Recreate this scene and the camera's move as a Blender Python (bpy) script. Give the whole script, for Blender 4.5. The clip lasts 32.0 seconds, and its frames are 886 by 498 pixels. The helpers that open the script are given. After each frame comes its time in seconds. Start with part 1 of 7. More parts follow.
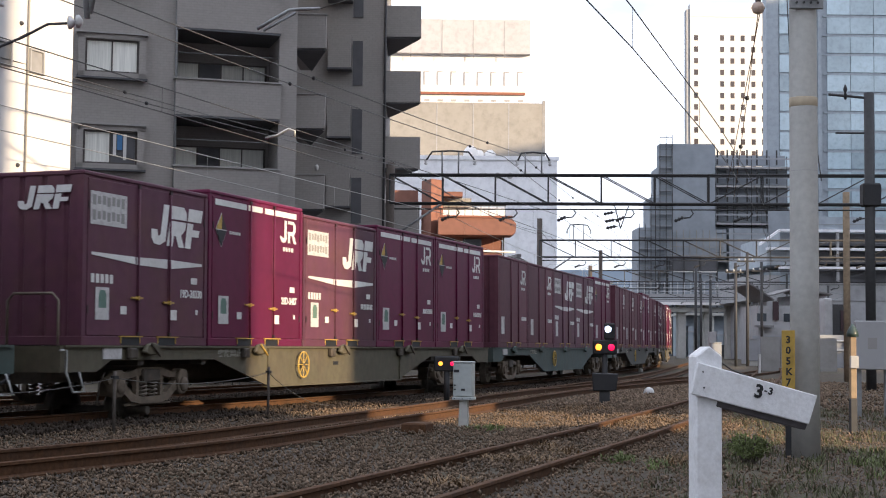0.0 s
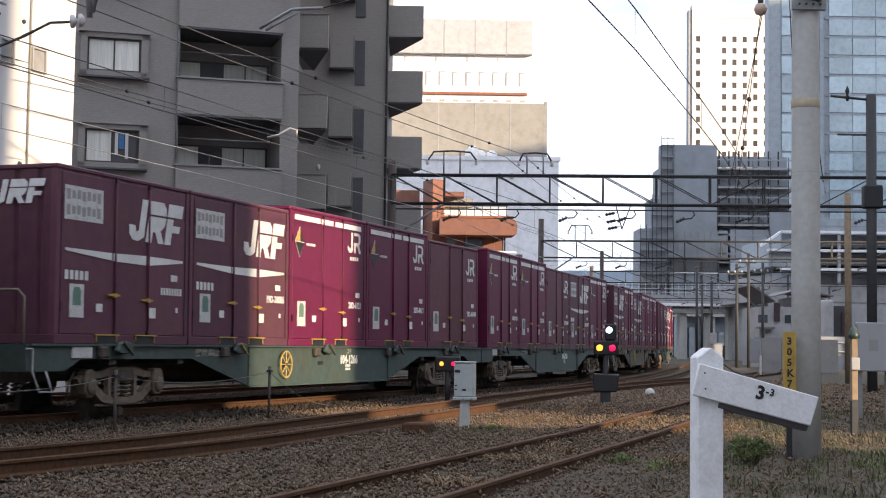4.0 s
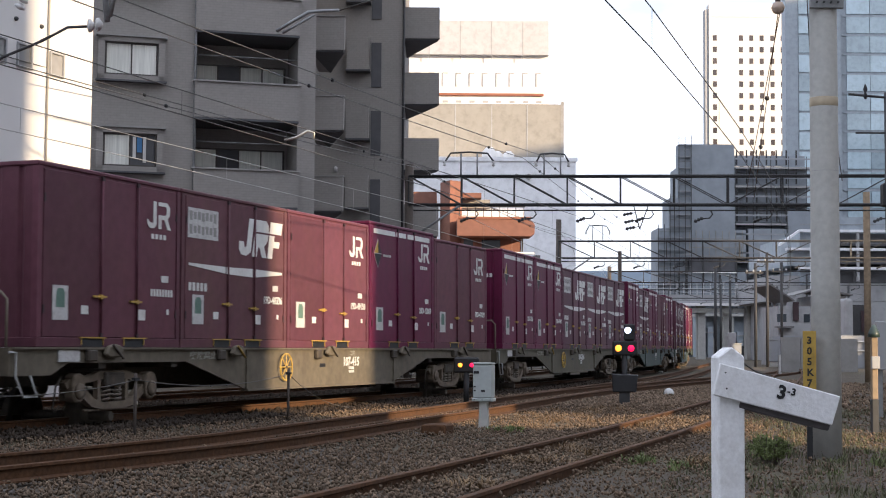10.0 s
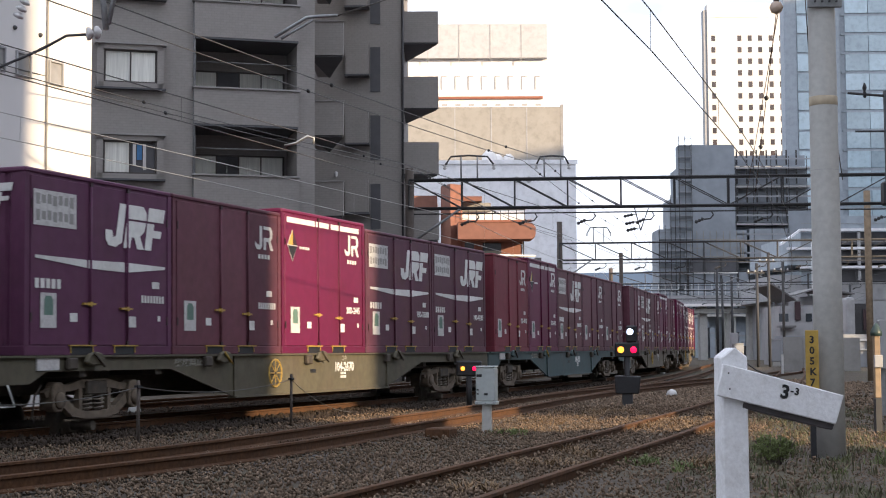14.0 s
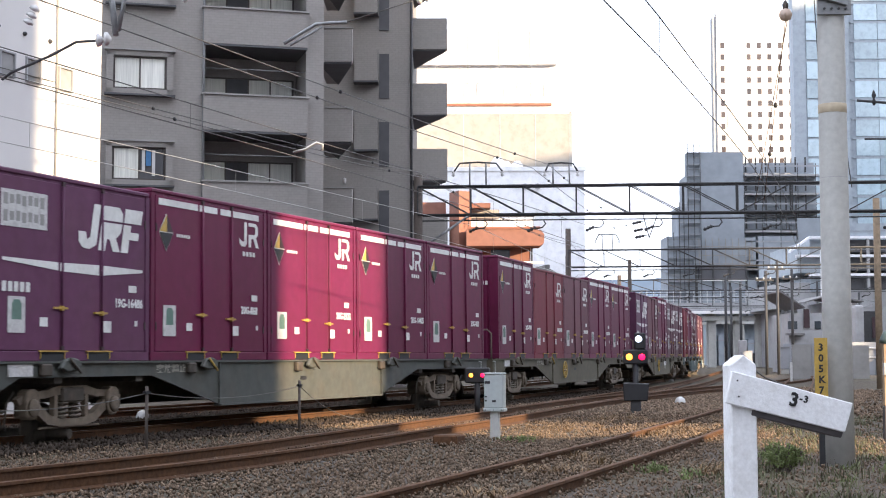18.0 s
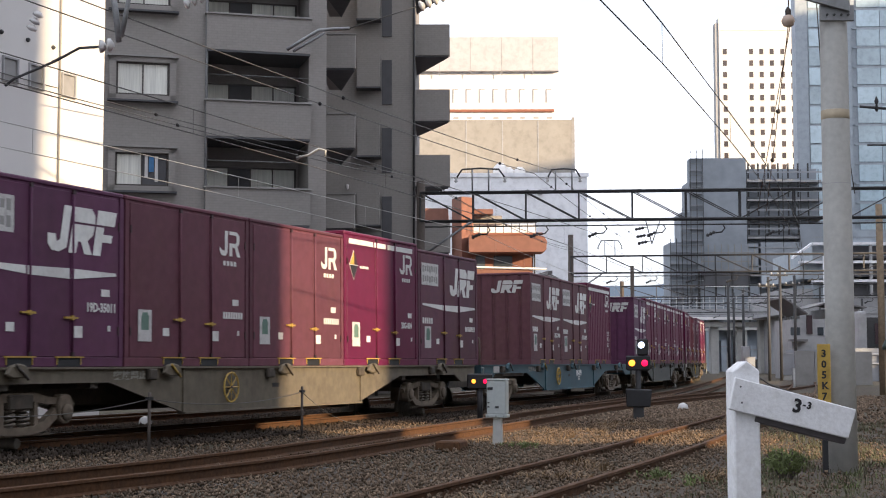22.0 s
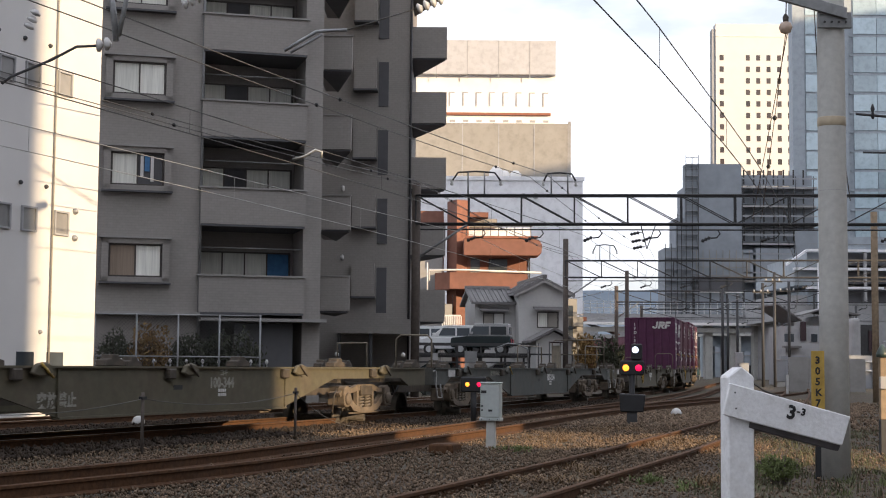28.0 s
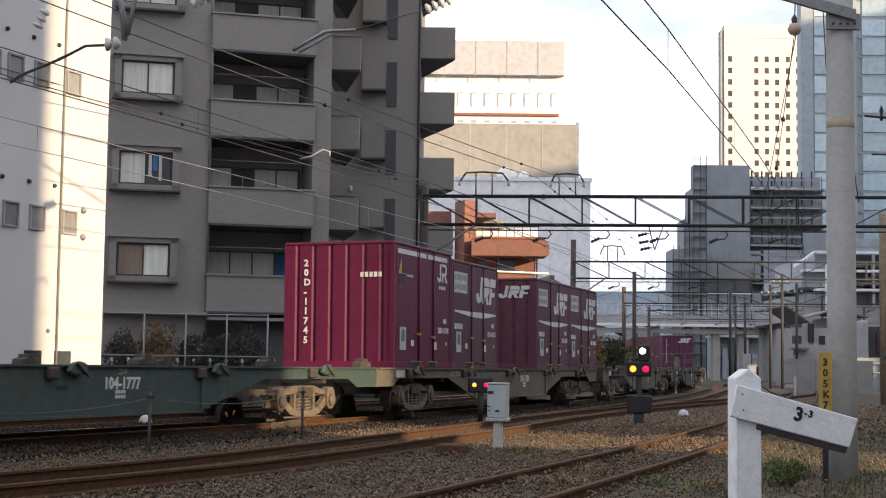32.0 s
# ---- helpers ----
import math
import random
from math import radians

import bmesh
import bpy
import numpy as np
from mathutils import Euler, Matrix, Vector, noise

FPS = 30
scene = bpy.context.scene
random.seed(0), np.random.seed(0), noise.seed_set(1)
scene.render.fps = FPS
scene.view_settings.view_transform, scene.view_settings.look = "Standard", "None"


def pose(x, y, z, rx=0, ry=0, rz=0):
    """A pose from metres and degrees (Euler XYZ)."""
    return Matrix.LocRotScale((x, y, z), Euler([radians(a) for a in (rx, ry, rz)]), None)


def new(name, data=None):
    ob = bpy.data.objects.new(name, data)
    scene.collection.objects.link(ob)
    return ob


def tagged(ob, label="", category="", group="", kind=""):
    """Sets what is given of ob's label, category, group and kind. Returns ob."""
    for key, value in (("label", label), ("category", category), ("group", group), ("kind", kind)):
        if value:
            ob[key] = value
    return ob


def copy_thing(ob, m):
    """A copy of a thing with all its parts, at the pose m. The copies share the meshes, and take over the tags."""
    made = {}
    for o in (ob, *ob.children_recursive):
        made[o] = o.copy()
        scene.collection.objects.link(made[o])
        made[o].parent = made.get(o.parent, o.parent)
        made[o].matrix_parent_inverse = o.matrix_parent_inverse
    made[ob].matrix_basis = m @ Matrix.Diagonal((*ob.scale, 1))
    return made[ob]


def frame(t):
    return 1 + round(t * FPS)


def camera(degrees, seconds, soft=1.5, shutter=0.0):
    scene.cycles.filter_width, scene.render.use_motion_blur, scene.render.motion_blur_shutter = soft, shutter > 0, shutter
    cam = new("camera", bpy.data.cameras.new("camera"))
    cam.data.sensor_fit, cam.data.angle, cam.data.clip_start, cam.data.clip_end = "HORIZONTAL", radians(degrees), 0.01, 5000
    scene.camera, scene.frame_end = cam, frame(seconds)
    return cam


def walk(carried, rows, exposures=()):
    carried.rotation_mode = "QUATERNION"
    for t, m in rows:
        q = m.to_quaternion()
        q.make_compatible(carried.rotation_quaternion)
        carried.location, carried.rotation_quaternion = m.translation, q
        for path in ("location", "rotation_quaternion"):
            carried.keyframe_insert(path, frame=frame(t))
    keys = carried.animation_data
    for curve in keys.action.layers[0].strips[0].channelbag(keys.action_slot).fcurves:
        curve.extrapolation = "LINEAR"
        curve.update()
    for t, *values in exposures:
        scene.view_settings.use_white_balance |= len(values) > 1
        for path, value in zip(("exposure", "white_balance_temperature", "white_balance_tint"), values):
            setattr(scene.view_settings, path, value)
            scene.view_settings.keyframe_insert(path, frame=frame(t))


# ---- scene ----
# the lens and the stand of the camera: seconds, tilt, turn, lean (degrees), side step (metres)
EYE_HEIGHT = 1.0
STAND = [
    (0.0, 3.678, -0.718, 0.52, 0.022), (0.5, 3.679, -0.757, 0.596, 0.022), (1.0, 3.674, -0.717, 0.515, 0.021), (1.5, 3.674, -0.753, 0.506, 0.021),
    (2.0, 3.675, -0.887, 0.489, 0.02), (2.5, 3.68, -0.911, 0.631, 0.02), (3.0, 3.679, -0.863, 0.641, 0.019), (3.5, 3.681, -0.77, 0.709, 0.019),
    (5.5, 3.674, -0.387, 0.577, 0.017), (6.0, 3.667, -0.388, 0.442, 0.017), (6.5, 3.689, -0.355, 0.497, 0.016), (7.0, 3.678, -0.32, 0.662, 0.015),
    (7.5, 3.674, -0.224, 0.64, 0.014), (8.0, 3.671, -0.107, 0.604, 0.014), (8.5, 3.678, -0.088, 0.536, 0.013), (9.0, 3.687, -0.058, 0.508, 0.012),
    (9.5, 3.701, -0.046, 0.468, 0.011), (10.0, 3.724, 0.0, 0.407, 0.01), (10.5, 3.736, 0.019, 0.323, 0.01), (11.0, 3.76, -0.008, 0.256, 0.01),
    (11.5, 3.771, 0.011, 0.182, 0.009), (12.0, 3.787, 0.038, 0.097, 0.009), (12.5, 3.798, -0.005, 0.03, 0.009), (13.0, 3.817, 0.021, -0.045, 0.009),
    (13.5, 3.84, 0.054, -0.093, 0.009), (14.0, 3.865, 0.04, -0.277, 0.008), (14.5, 3.891, 0.183, -0.277, 0.008), (16.5, 4.029, 0.226, -0.254, 0.007),
    (17.0, 4.057, 0.262, -0.141, 0.007), (17.5, 4.088, 0.245, -0.182, 0.007), (18.0, 4.122, 0.363, -0.127, 0.007), (18.5, 4.148, 0.392, -0.068, 0.007),
    (19.0, 4.181, 0.363, -0.073, 0.006), (19.5, 4.212, 0.304, -0.201, 0.006), (20.0, 4.247, 0.341, -0.168, 0.006), (20.5, 4.285, 0.349, -0.095, 0.006),
    (21.0, 4.313, 0.367, -0.067, 0.005), (21.5, 4.333, 0.423, -0.049, 0.005), (22.0, 4.352, 0.46, -0.106, 0.005), (22.5, 4.378, 0.48, 0.021, 0.004),
    (23.0, 4.395, 0.413, 0.096, 0.004), (23.5, 4.408, 0.486, 0.169, 0.003), (24.0, 4.421, 0.514, 0.07, 0.003), (24.5, 4.439, 0.394, 0.436, 0.003),
    (25.0, 4.43, 0.308, 0.371, 0.002), (25.5, 4.43, 0.308, 0.371, 0.002), (27.5, 4.45, 0.24, 0.466, 0.0), (28.0, 4.457, 0.267, 0.503, 0.0),
    (28.5, 4.459, 0.297, 0.529, 0.0), (29.0, 4.461, 0.295, 0.569, 0.0), (29.5, 4.457, 0.284, 0.659, 0.0), (30.0, 4.471, 0.314, 0.537, 0.0),
    (30.5, 4.481, 0.368, 0.755, 0.0), (31.0, 4.478, 0.44, 0.722, 0.0), (31.5, 4.476, 0.537, 0.737, 0.0), (32.0, 4.468, 0.557, 0.742, 0.0),
]
cam = camera(32.96, 32.0, soft=1.05, shutter=0.12)
walk(cam, [(t, pose(dx, 0, EYE_HEIGHT, 90 + tilt, 0, turn) @ pose(0, 0, 0, 0, 0, lean)) for t, tilt, turn, lean, dx in STAND],
     exposures=[(t, e + 1.08, k, 12) for t, e, k in ((0.0, 0.03, 6000), (9.0, 0.03, 6000), (14.5, 0.05, 6020), (17.0, 0.55, 6000), (18.5, 0.8, 6000), (20.3, 0.68, 6050), (22.0, 0.08, 6180), (23.0, -0.13, 6260), (28.0, -0.17, 6320), (32.0, -0.12, 6300))])

# ---- light: a low sun behind and to the right, and a pale evening sky
SUN_TURN, SUN_HEIGHT = 134.0, 12.0          # heading clockwise from +y, degrees above the horizon
world = bpy.data.worlds.new("evening_sky")
scene.world = world
world.use_nodes = True
wn = world.node_tree.nodes
sky = wn.new("ShaderNodeTexSky")
sky.sky_type, sky.sun_disc = 'NISHITA', False
sky.sun_elevation, sky.sun_rotation = radians(SUN_HEIGHT), radians(SUN_TURN)
sky.dust_density, sky.air_density, sky.ozone_density = 2.0, 1.0, 1.2
# thin bright cloud spread over the blue
tco = wn.new("ShaderNodeTexCoord")
mapn = wn.new("ShaderNodeMapping")
mapn.inputs["Scale"].default_value = (1.0, 1.0, 3.2)
cloud = wn.new("ShaderNodeTexNoise")
cloud.inputs["Scale"].default_value, cloud.inputs["Detail"].default_value, cloud.inputs["Roughness"].default_value = 3.4, 6.0, 0.55
ramp = wn.new("ShaderNodeValToRGB")
ramp.color_ramp.elements[0].position, ramp.color_ramp.elements[1].position = 0.40, 0.58
ramp.color_ramp.elements[0].color, ramp.color_ramp.elements[1].color = (0.46, 0.46, 0.46, 1), (0.92, 0.92, 0.92, 1)
mixc = wn.new("ShaderNodeMix")
mixc.data_type = 'RGBA'
mixc.inputs["B"].default_value = (12.0, 12.3, 13.2, 1)
wl = world.node_tree.links
wl.new(tco.outputs["Generated"], mapn.inputs["Vector"])
wl.new(mapn.outputs["Vector"], cloud.inputs["Vector"])
wl.new(cloud.outputs["Fac"], ramp.inputs["Fac"])
wl.new(ramp.outputs["Color"], mixc.inputs["Factor"])
wl.new(sky.outputs["Color"], mixc.inputs["A"])
wl.new(mixc.outputs["Result"], wn["Background"].inputs["Color"])
wn["Background"].inputs["Strength"].default_value = 0.070
sun = new("sun", bpy.data.lights.new("sun", 'SUN'))
sun.data.energy, sun.data.angle, sun.data.color = 4.0, radians(0.53), (1.0, 0.75, 0.46)
to_sun = Vector((math.sin(radians(SUN_TURN)) * math.cos(radians(SUN_HEIGHT)), math.cos(radians(SUN_TURN)) * math.cos(radians(SUN_HEIGHT)), math.sin(radians(SUN_HEIGHT))))
sun.rotation_euler = to_sun.to_track_quat("Z", "Y").to_euler()

# ---- materials

def mat(name, colour, rough=0.7, metal=0.0, grain=12.0, vary=0.18, bump=0.0, stain=None, stain_at=1.2, stain_amount=0.5, shift=0.0, stretch=(1, 1, 1), spec=0.5, island=0.0):
    """A surface with fine grain, broad stains and, with shift or island, a lightness of its own for each piece."""
    m = bpy.data.materials.new(name)
    m.use_nodes = True
    n, l = m.node_tree.nodes, m.node_tree.links
    b = n["Principled BSDF"]
    b.inputs["Roughness"].default_value, b.inputs["Metallic"].default_value = rough, metal
    b.inputs["Specular IOR Level"].default_value = spec
    co = n.new("ShaderNodeTexCoord")
    mp = n.new("ShaderNodeMapping")
    mp.inputs["Scale"].default_value = stretch
    l.new(co.outputs["Object"], mp.inputs["Vector"])
    fine = n.new("ShaderNodeTexNoise")
    fine.inputs["Scale"].default_value, fine.inputs["Detail"].default_value = grain, 5.0
    l.new(mp.outputs["Vector"], fine.inputs["Vector"])
    broad = n.new("ShaderNodeTexNoise")
    broad.inputs["Scale"].default_value, broad.inputs["Detail"].default_value, broad.inputs["Roughness"].default_value = stain_at, 6.0, 0.62
    l.new(mp.outputs["Vector"], broad.inputs["Vector"])
    mr = n.new("ShaderNodeMapRange")
    mr.inputs["From Min"].default_value, mr.inputs["From Max"].default_value = 0.25, 0.75
    mr.inputs["To Min"].default_value, mr.inputs["To Max"].default_value = 1 - vary, 1 + vary
    l.new(fine.outputs["Fac"], mr.inputs["Value"])
    val = mr.outputs["Result"]
    if shift or island:
        info = n.new("ShaderNodeNewGeometry" if island else "ShaderNodeObjectInfo")
        ms = n.new("ShaderNodeMapRange")
        ms.inputs["To Min"].default_value, ms.inputs["To Max"].default_value = 1 - (island or shift), 1 + (island or shift)
        l.new(info.outputs["Random Per Island" if island else "Random"], ms.inputs["Value"])
        mu = n.new("ShaderNodeMath")
        mu.operation = 'MULTIPLY'
        l.new(val, mu.inputs[0]), l.new(ms.outputs["Result"], mu.inputs[1])
        val = mu.outputs[0]
    mx = n.new("ShaderNodeMix")
    mx.data_type = 'RGBA'
    mx.inputs["A"].default_value = (*colour, 1)
    mx.inputs["B"].default_value = (*(stain or [c * 0.6 for c in colour]), 1)
    rm = n.new("ShaderNodeMapRange")
    rm.inputs["From Min"].default_value, rm.inputs["From Max"].default_value = 0.46, 0.72
    rm.inputs["To Max"].default_value = stain_amount
    l.new(broad.outputs["Fac"], rm.inputs["Value"])
    l.new(rm.outputs["Result"], mx.inputs["Factor"])
    sc = n.new("ShaderNodeVectorMath")
    sc.operation = 'SCALE'
    l.new(mx.outputs["Result"], sc.inputs[0]), l.new(val, sc.inputs["Scale"])
    l.new(sc.outputs["Vector"], b.inputs["Base Color"])
    if bump:
        bp = n.new("ShaderNodeBump")
        bp.inputs["Strength"].default_value, bp.inputs["Distance"].default_value = bump, 0.02
        l.new(fine.outputs["Fac"], bp.inputs["Height"])
        l.new(bp.outputs["Normal"], b.inputs["Normal"])
    return m


def glow(name, colour, strength):
    m = bpy.data.materials.new(name)
    m.use_nodes = True
    b = m.node_tree.nodes["Principled BSDF"]
    b.inputs["Base Color"].default_value = (*colour, 1)
    b.inputs["Emission Color"].default_value, b.inputs["Emission Strength"].default_value = (*colour, 1), strength
    return m


# train
MAROON = mat("old_maroon_paint", (0.098, 0.036, 0.058), 0.55, spec=0.20, grain=5, vary=0.12, stain=(0.110, 0.052, 0.046), stain_at=1.1, stain_amount=0.6, shift=0.16, bump=0.06)
CRIMSON = mat("crimson_paint", (0.105, 0.011, 0.042), 0.50, spec=0.20, grain=5, vary=0.10, stain=(0.09, 0.014, 0.03), stain_at=0.9, stain_amount=0.45, shift=0.14, bump=0.05)
BROWNRED = mat("weathered_brown_red_paint", (0.110, 0.039, 0.055), 0.58, spec=0.20, grain=6, vary=0.14, stain=(0.11, 0.045, 0.050), stain_at=1.3, stain_amount=0.6, shift=0.20, bump=0.06)
PALERED = mat("sun_bleached_red_paint", (0.16, 0.030, 0.045), 0.62, spec=0.20, grain=5, vary=0.12, stain=(0.15, 0.05, 0.05), stain_at=1.0, stain_amount=0.5, shift=0.1, bump=0.05)
TANBROWN = mat("dusty_brown_paint", (0.112, 0.047, 0.058), 0.62, spec=0.20, grain=6, vary=0.14, stain=(0.125, 0.066, 0.056), stain_at=1.3, stain_amount=0.6, shift=0.12, bump=0.06)
VIOLET = mat("purple_maroon_paint", (0.098, 0.032, 0.072), 0.55, spec=0.20, grain=5, vary=0.12, stain=(0.095, 0.040, 0.062), stain_at=1.1, stain_amount=0.5, shift=0.12, bump=0.06)
SEAM = mat("dark_seam_steel", (0.035, 0.014, 0.018), 0.6, grain=9, shift=0.15)
# stencil grey dimmed for the shade it stands in, with worn patches
DIMPRINT = mat("worn_shade_dimmed_stencil", (0.27, 0.26, 0.225), 0.7, grain=16, vary=0.2, stain=(0.12, 0.11, 0.09), stain_at=7, stain_amount=0.7)
WHITE = mat("white_marking", (0.62, 0.62, 0.60), 0.6, grain=14, vary=0.10, stain=(0.42, 0.38, 0.36), stain_amount=0.5, shift=0.08)
PLATE = mat("printed_grey_plate", (0.50, 0.49, 0.48), 0.6, grain=30, vary=0.16, stain=(0.30, 0.27, 0.27), stain_at=9, stain_amount=0.75)
GREEN = mat("green_sticker", (0.11, 0.19, 0.15), 0.6, grain=20)
YELLOW = mat("yellow_paint", (0.42, 0.275, 0.05), 0.55, grain=16, vary=0.2, stain=(0.2, 0.12, 0.03), stain_at=5)
BLACK = mat("black_paint", (0.012, 0.012, 0.014), 0.6)
DUST = mat("tan_brake_dust_steel", (0.135, 0.104, 0.074), 0.85, grain=9, vary=0.3, stain=(0.08, 0.062, 0.045), stain_at=4, stain_amount=0.7, bump=0.2)
STEEL = mat("dirty_running_gear_steel", (0.060, 0.049, 0.038), 0.75, metal=0.2, grain=9, vary=0.3, stain=(0.09, 0.066, 0.045), stain_at=4, stain_amount=0.7, bump=0.2)
WHEELSTEEL = mat("brown_wheel_steel", (0.135, 0.112, 0.088), 0.7, metal=0.05, grain=14, vary=0.25)
DULLRAIL = mat("grimy_handrail_paint", (0.15, 0.125, 0.09), 0.6, grain=20, stain=(0.07, 0.06, 0.05), stain_at=8)
SLEEVE = mat("white_handrail_paint", (0.42, 0.43, 0.42), 0.5, grain=20, stain=(0.2, 0.17, 0.14), stain_at=8)
# wagon frames in their different paints
FRAMES = {
    "khaki": mat("khaki_frame_paint", (0.082, 0.072, 0.045), 0.7, grain=7, vary=0.2, stain=(0.09, 0.065, 0.045), stain_at=1.6, shift=0.05, bump=0.05),
    "green": mat("green_grey_frame_paint", (0.04, 0.062, 0.055), 0.65, grain=7, vary=0.2, stain=(0.06, 0.055, 0.042), stain_at=1.6, bump=0.05),
    "grey": mat("grey_green_frame_paint", (0.058, 0.062, 0.055), 0.65, grain=7, vary=0.2, stain=(0.08, 0.066, 0.05), stain_at=1.6, bump=0.05),
    "blue": mat("blue_frame_paint", (0.026, 0.072, 0.092), 0.55, grain=7, vary=0.15, stain=(0.05, 0.07, 0.08), stain_at=1.6, stain_amount=0.35, bump=0.04),
    "teal": mat("teal_frame_paint", (0.030, 0.060, 0.062), 0.6, grain=7, vary=0.2, stain=(0.06, 0.06, 0.055), stain_at=1.6, bump=0.04),
    "tan": mat("dusty_tan_frame_paint", (0.115, 0.096, 0.068), 0.75, grain=7, vary=0.22, stain=(0.09, 0.07, 0.05), stain_at=1.6, bump=0.05),
}
# line side
RUST = mat("rusty_rail_steel", (0.082, 0.040, 0.019), 0.85, spec=0.2, grain=22, vary=0.35, stain=(0.05, 0.033, 0.024), stain_at=3, bump=0.25, stretch=(1, 1, 1))
POLISH = mat("worn_rail_head", (0.20, 0.165, 0.135), 0.32, metal=0.8, grain=30, vary=0.2, stain=(0.12, 0.07, 0.04), stain_at=2.0, stain_amount=0.8)
SLEEPER = mat("weathered_sleeper_wood", (0.06, 0.05, 0.042), 0.9, grain=20, vary=0.3, stretch=(1, 6, 1), bump=0.3, shift=0.25)
CONCRETE = mat("grey_concrete", (0.44, 0.435, 0.41), 0.9, grain=14, vary=0.10, stain=(0.30, 0.29, 0.27), stain_at=1.6, stain_amount=0.5, bump=0.15)
STRAW = mat("dry_straw", (0.185, 0.118, 0.060), 0.9, grain=8, vary=0.3, shift=0.2)
GRASS = mat("green_weed_leaf", (0.115, 0.14, 0.045), 0.8, grain=6, vary=0.35)
DULLGRASS = mat("dull_grass_blade", (0.088, 0.088, 0.045), 0.9, grain=6, vary=0.4)
POSTWHITE = mat("chalky_white_post_paint", (0.75, 0.75, 0.76), 0.75, grain=60, vary=0.09, stain=(0.46, 0.44, 0.41), stain_at=11, stain_amount=0.45, bump=0.12)
GALV = mat("galvanised_steel", (0.26, 0.265, 0.27), 0.55, metal=0.5, grain=16, vary=0.15)
DARKSTEEL = mat("dark_painted_steel", (0.036, 0.036, 0.038), 0.65, grain=9, vary=0.2)
RUSTPOLE = mat("rust_brown_pole", (0.082, 0.066, 0.056), 0.85, grain=9, vary=0.25, stain=(0.06, 0.045, 0.036), stain_at=2.5, bump=0.1)
WIRE = mat("dull_copper_wire", (0.10, 0.094, 0.086), 0.5, metal=0.6, grain=2)
# lighter copy of the wire, with the sky's glint put into its colour
GLINTWIRE = mat("sky_glint_wire", (0.42, 0.41, 0.38), 0.4, metal=0.7, grain=2)
PORCELAIN = mat("white_porcelain", (0.55, 0.54, 0.53), 0.25, grain=6, vary=0.08)
TANPORCELAIN = mat("tan_porcelain", (0.48, 0.36, 0.28), 0.25, grain=6, vary=0.08)
TANPOLE = mat("weathered_tan_pole", (0.25, 0.185, 0.12), 0.85, grain=7, vary=0.25, stain=(0.15, 0.11, 0.08), stain_at=2.0, bump=0.1)
BOXGREY = mat("pale_grey_box_paint", (0.37, 0.40, 0.39), 0.5, grain=16, vary=0.07, stain=(0.36, 0.36, 0.34), stain_at=5, stain_amount=0.5)
ORANGEBAND = mat("ochre_band", (0.42, 0.35, 0.25), 0.7, grain=9)
# buildings
def facade_paint(name, colour, rough=0.85, grain=3.0, vary=0.06, **more):
    return mat(name, colour, rough, grain=grain, vary=vary, **more)
DARKTILE = facade_paint("dark_grey_tile_wall", (0.262, 0.243, 0.228), 0.8, grain=9, vary=0.06, stain=(0.218, 0.207, 0.194), stain_at=0.5, bump=0.03)


def add_courses(m, width, height, depth):
    """Lay faint courses of wall tiles over a paint: sizes in metres, depth the darkening of the joints."""
    n, l = m.node_tree.nodes, m.node_tree.links
    base = n["Principled BSDF"].inputs["Base Color"]
    old = base.links[0].from_socket
    co, sep, run_on, put = n.new("ShaderNodeTexCoord"), n.new("ShaderNodeSeparateXYZ"), n.new("ShaderNodeMath"), n.new("ShaderNodeCombineXYZ")
    run_on.operation = 'ADD'
    l.new(co.outputs["Object"], sep.inputs[0])
    l.new(sep.outputs["X"], run_on.inputs[0]), l.new(sep.outputs["Y"], run_on.inputs[1])
    l.new(run_on.outputs[0], put.inputs["X"]), l.new(sep.outputs["Z"], put.inputs["Y"])
    tile = n.new("ShaderNodeTexBrick")
    tile.inputs["Scale"].default_value, tile.inputs["Brick Width"].default_value, tile.inputs["Row Height"].default_value = 1.0, width, height
    tile.inputs["Mortar Size"].default_value, tile.inputs["Mortar Smooth"].default_value = 0.010, 0.3
    tile.inputs["Color1"].default_value, tile.inputs["Color2"].default_value = (1.03, 1.03, 1.03, 1), (0.97, 0.97, 0.975, 1)
    tile.inputs["Mortar"].default_value = (1 - depth, 1 - depth, 1 - depth, 1)
    l.new(put.outputs[0], tile.inputs["Vector"])
    mul = n.new("ShaderNodeMix")
    mul.data_type, mul.blend_type = 'RGBA', 'MULTIPLY'
    mul.inputs["Factor"].default_value = 1.0
    l.new(old, mul.inputs["A"]), l.new(tile.outputs["Color"], mul.inputs["B"])
    l.new(mul.outputs["Result"], base)


add_courses(DARKTILE, 0.24, 0.085, 0.09)
DARKTRIM = facade_paint("dark_grey_trim", (0.27, 0.26, 0.25), 0.7, grain=5)
# near-black grey that puts the shade of undersides and openings into the colour
DARKER = facade_paint("painted_shade_grey", (0.085, 0.085, 0.092), 0.8)
WHITEWALL = facade_paint("white_panel_wall", (0.60, 0.585, 0.57), 0.75, grain=1.2, vary=0.03, stain=(0.57, 0.555, 0.545), stain_at=0.4, stain_amount=0.4)
FARWHITE = facade_paint("pale_office_wall", (0.74, 0.72, 0.70), 0.85, grain=0.6, stain=(0.62, 0.60, 0.58), stain_at=0.1)
FARBEIGE = facade_paint("beige_office_wall", (0.275, 0.258, 0.232), 0.85, grain=0.5, vary=0.08)
FARPINK = facade_paint("pinkish_pale_office_wall", (0.42, 0.415, 0.43), 0.85, grain=0.5, vary=0.06)
FARGREYWHITE = facade_paint("cool_white_sheet_wall", (0.72, 0.725, 0.75), 0.7, grain=0.4)
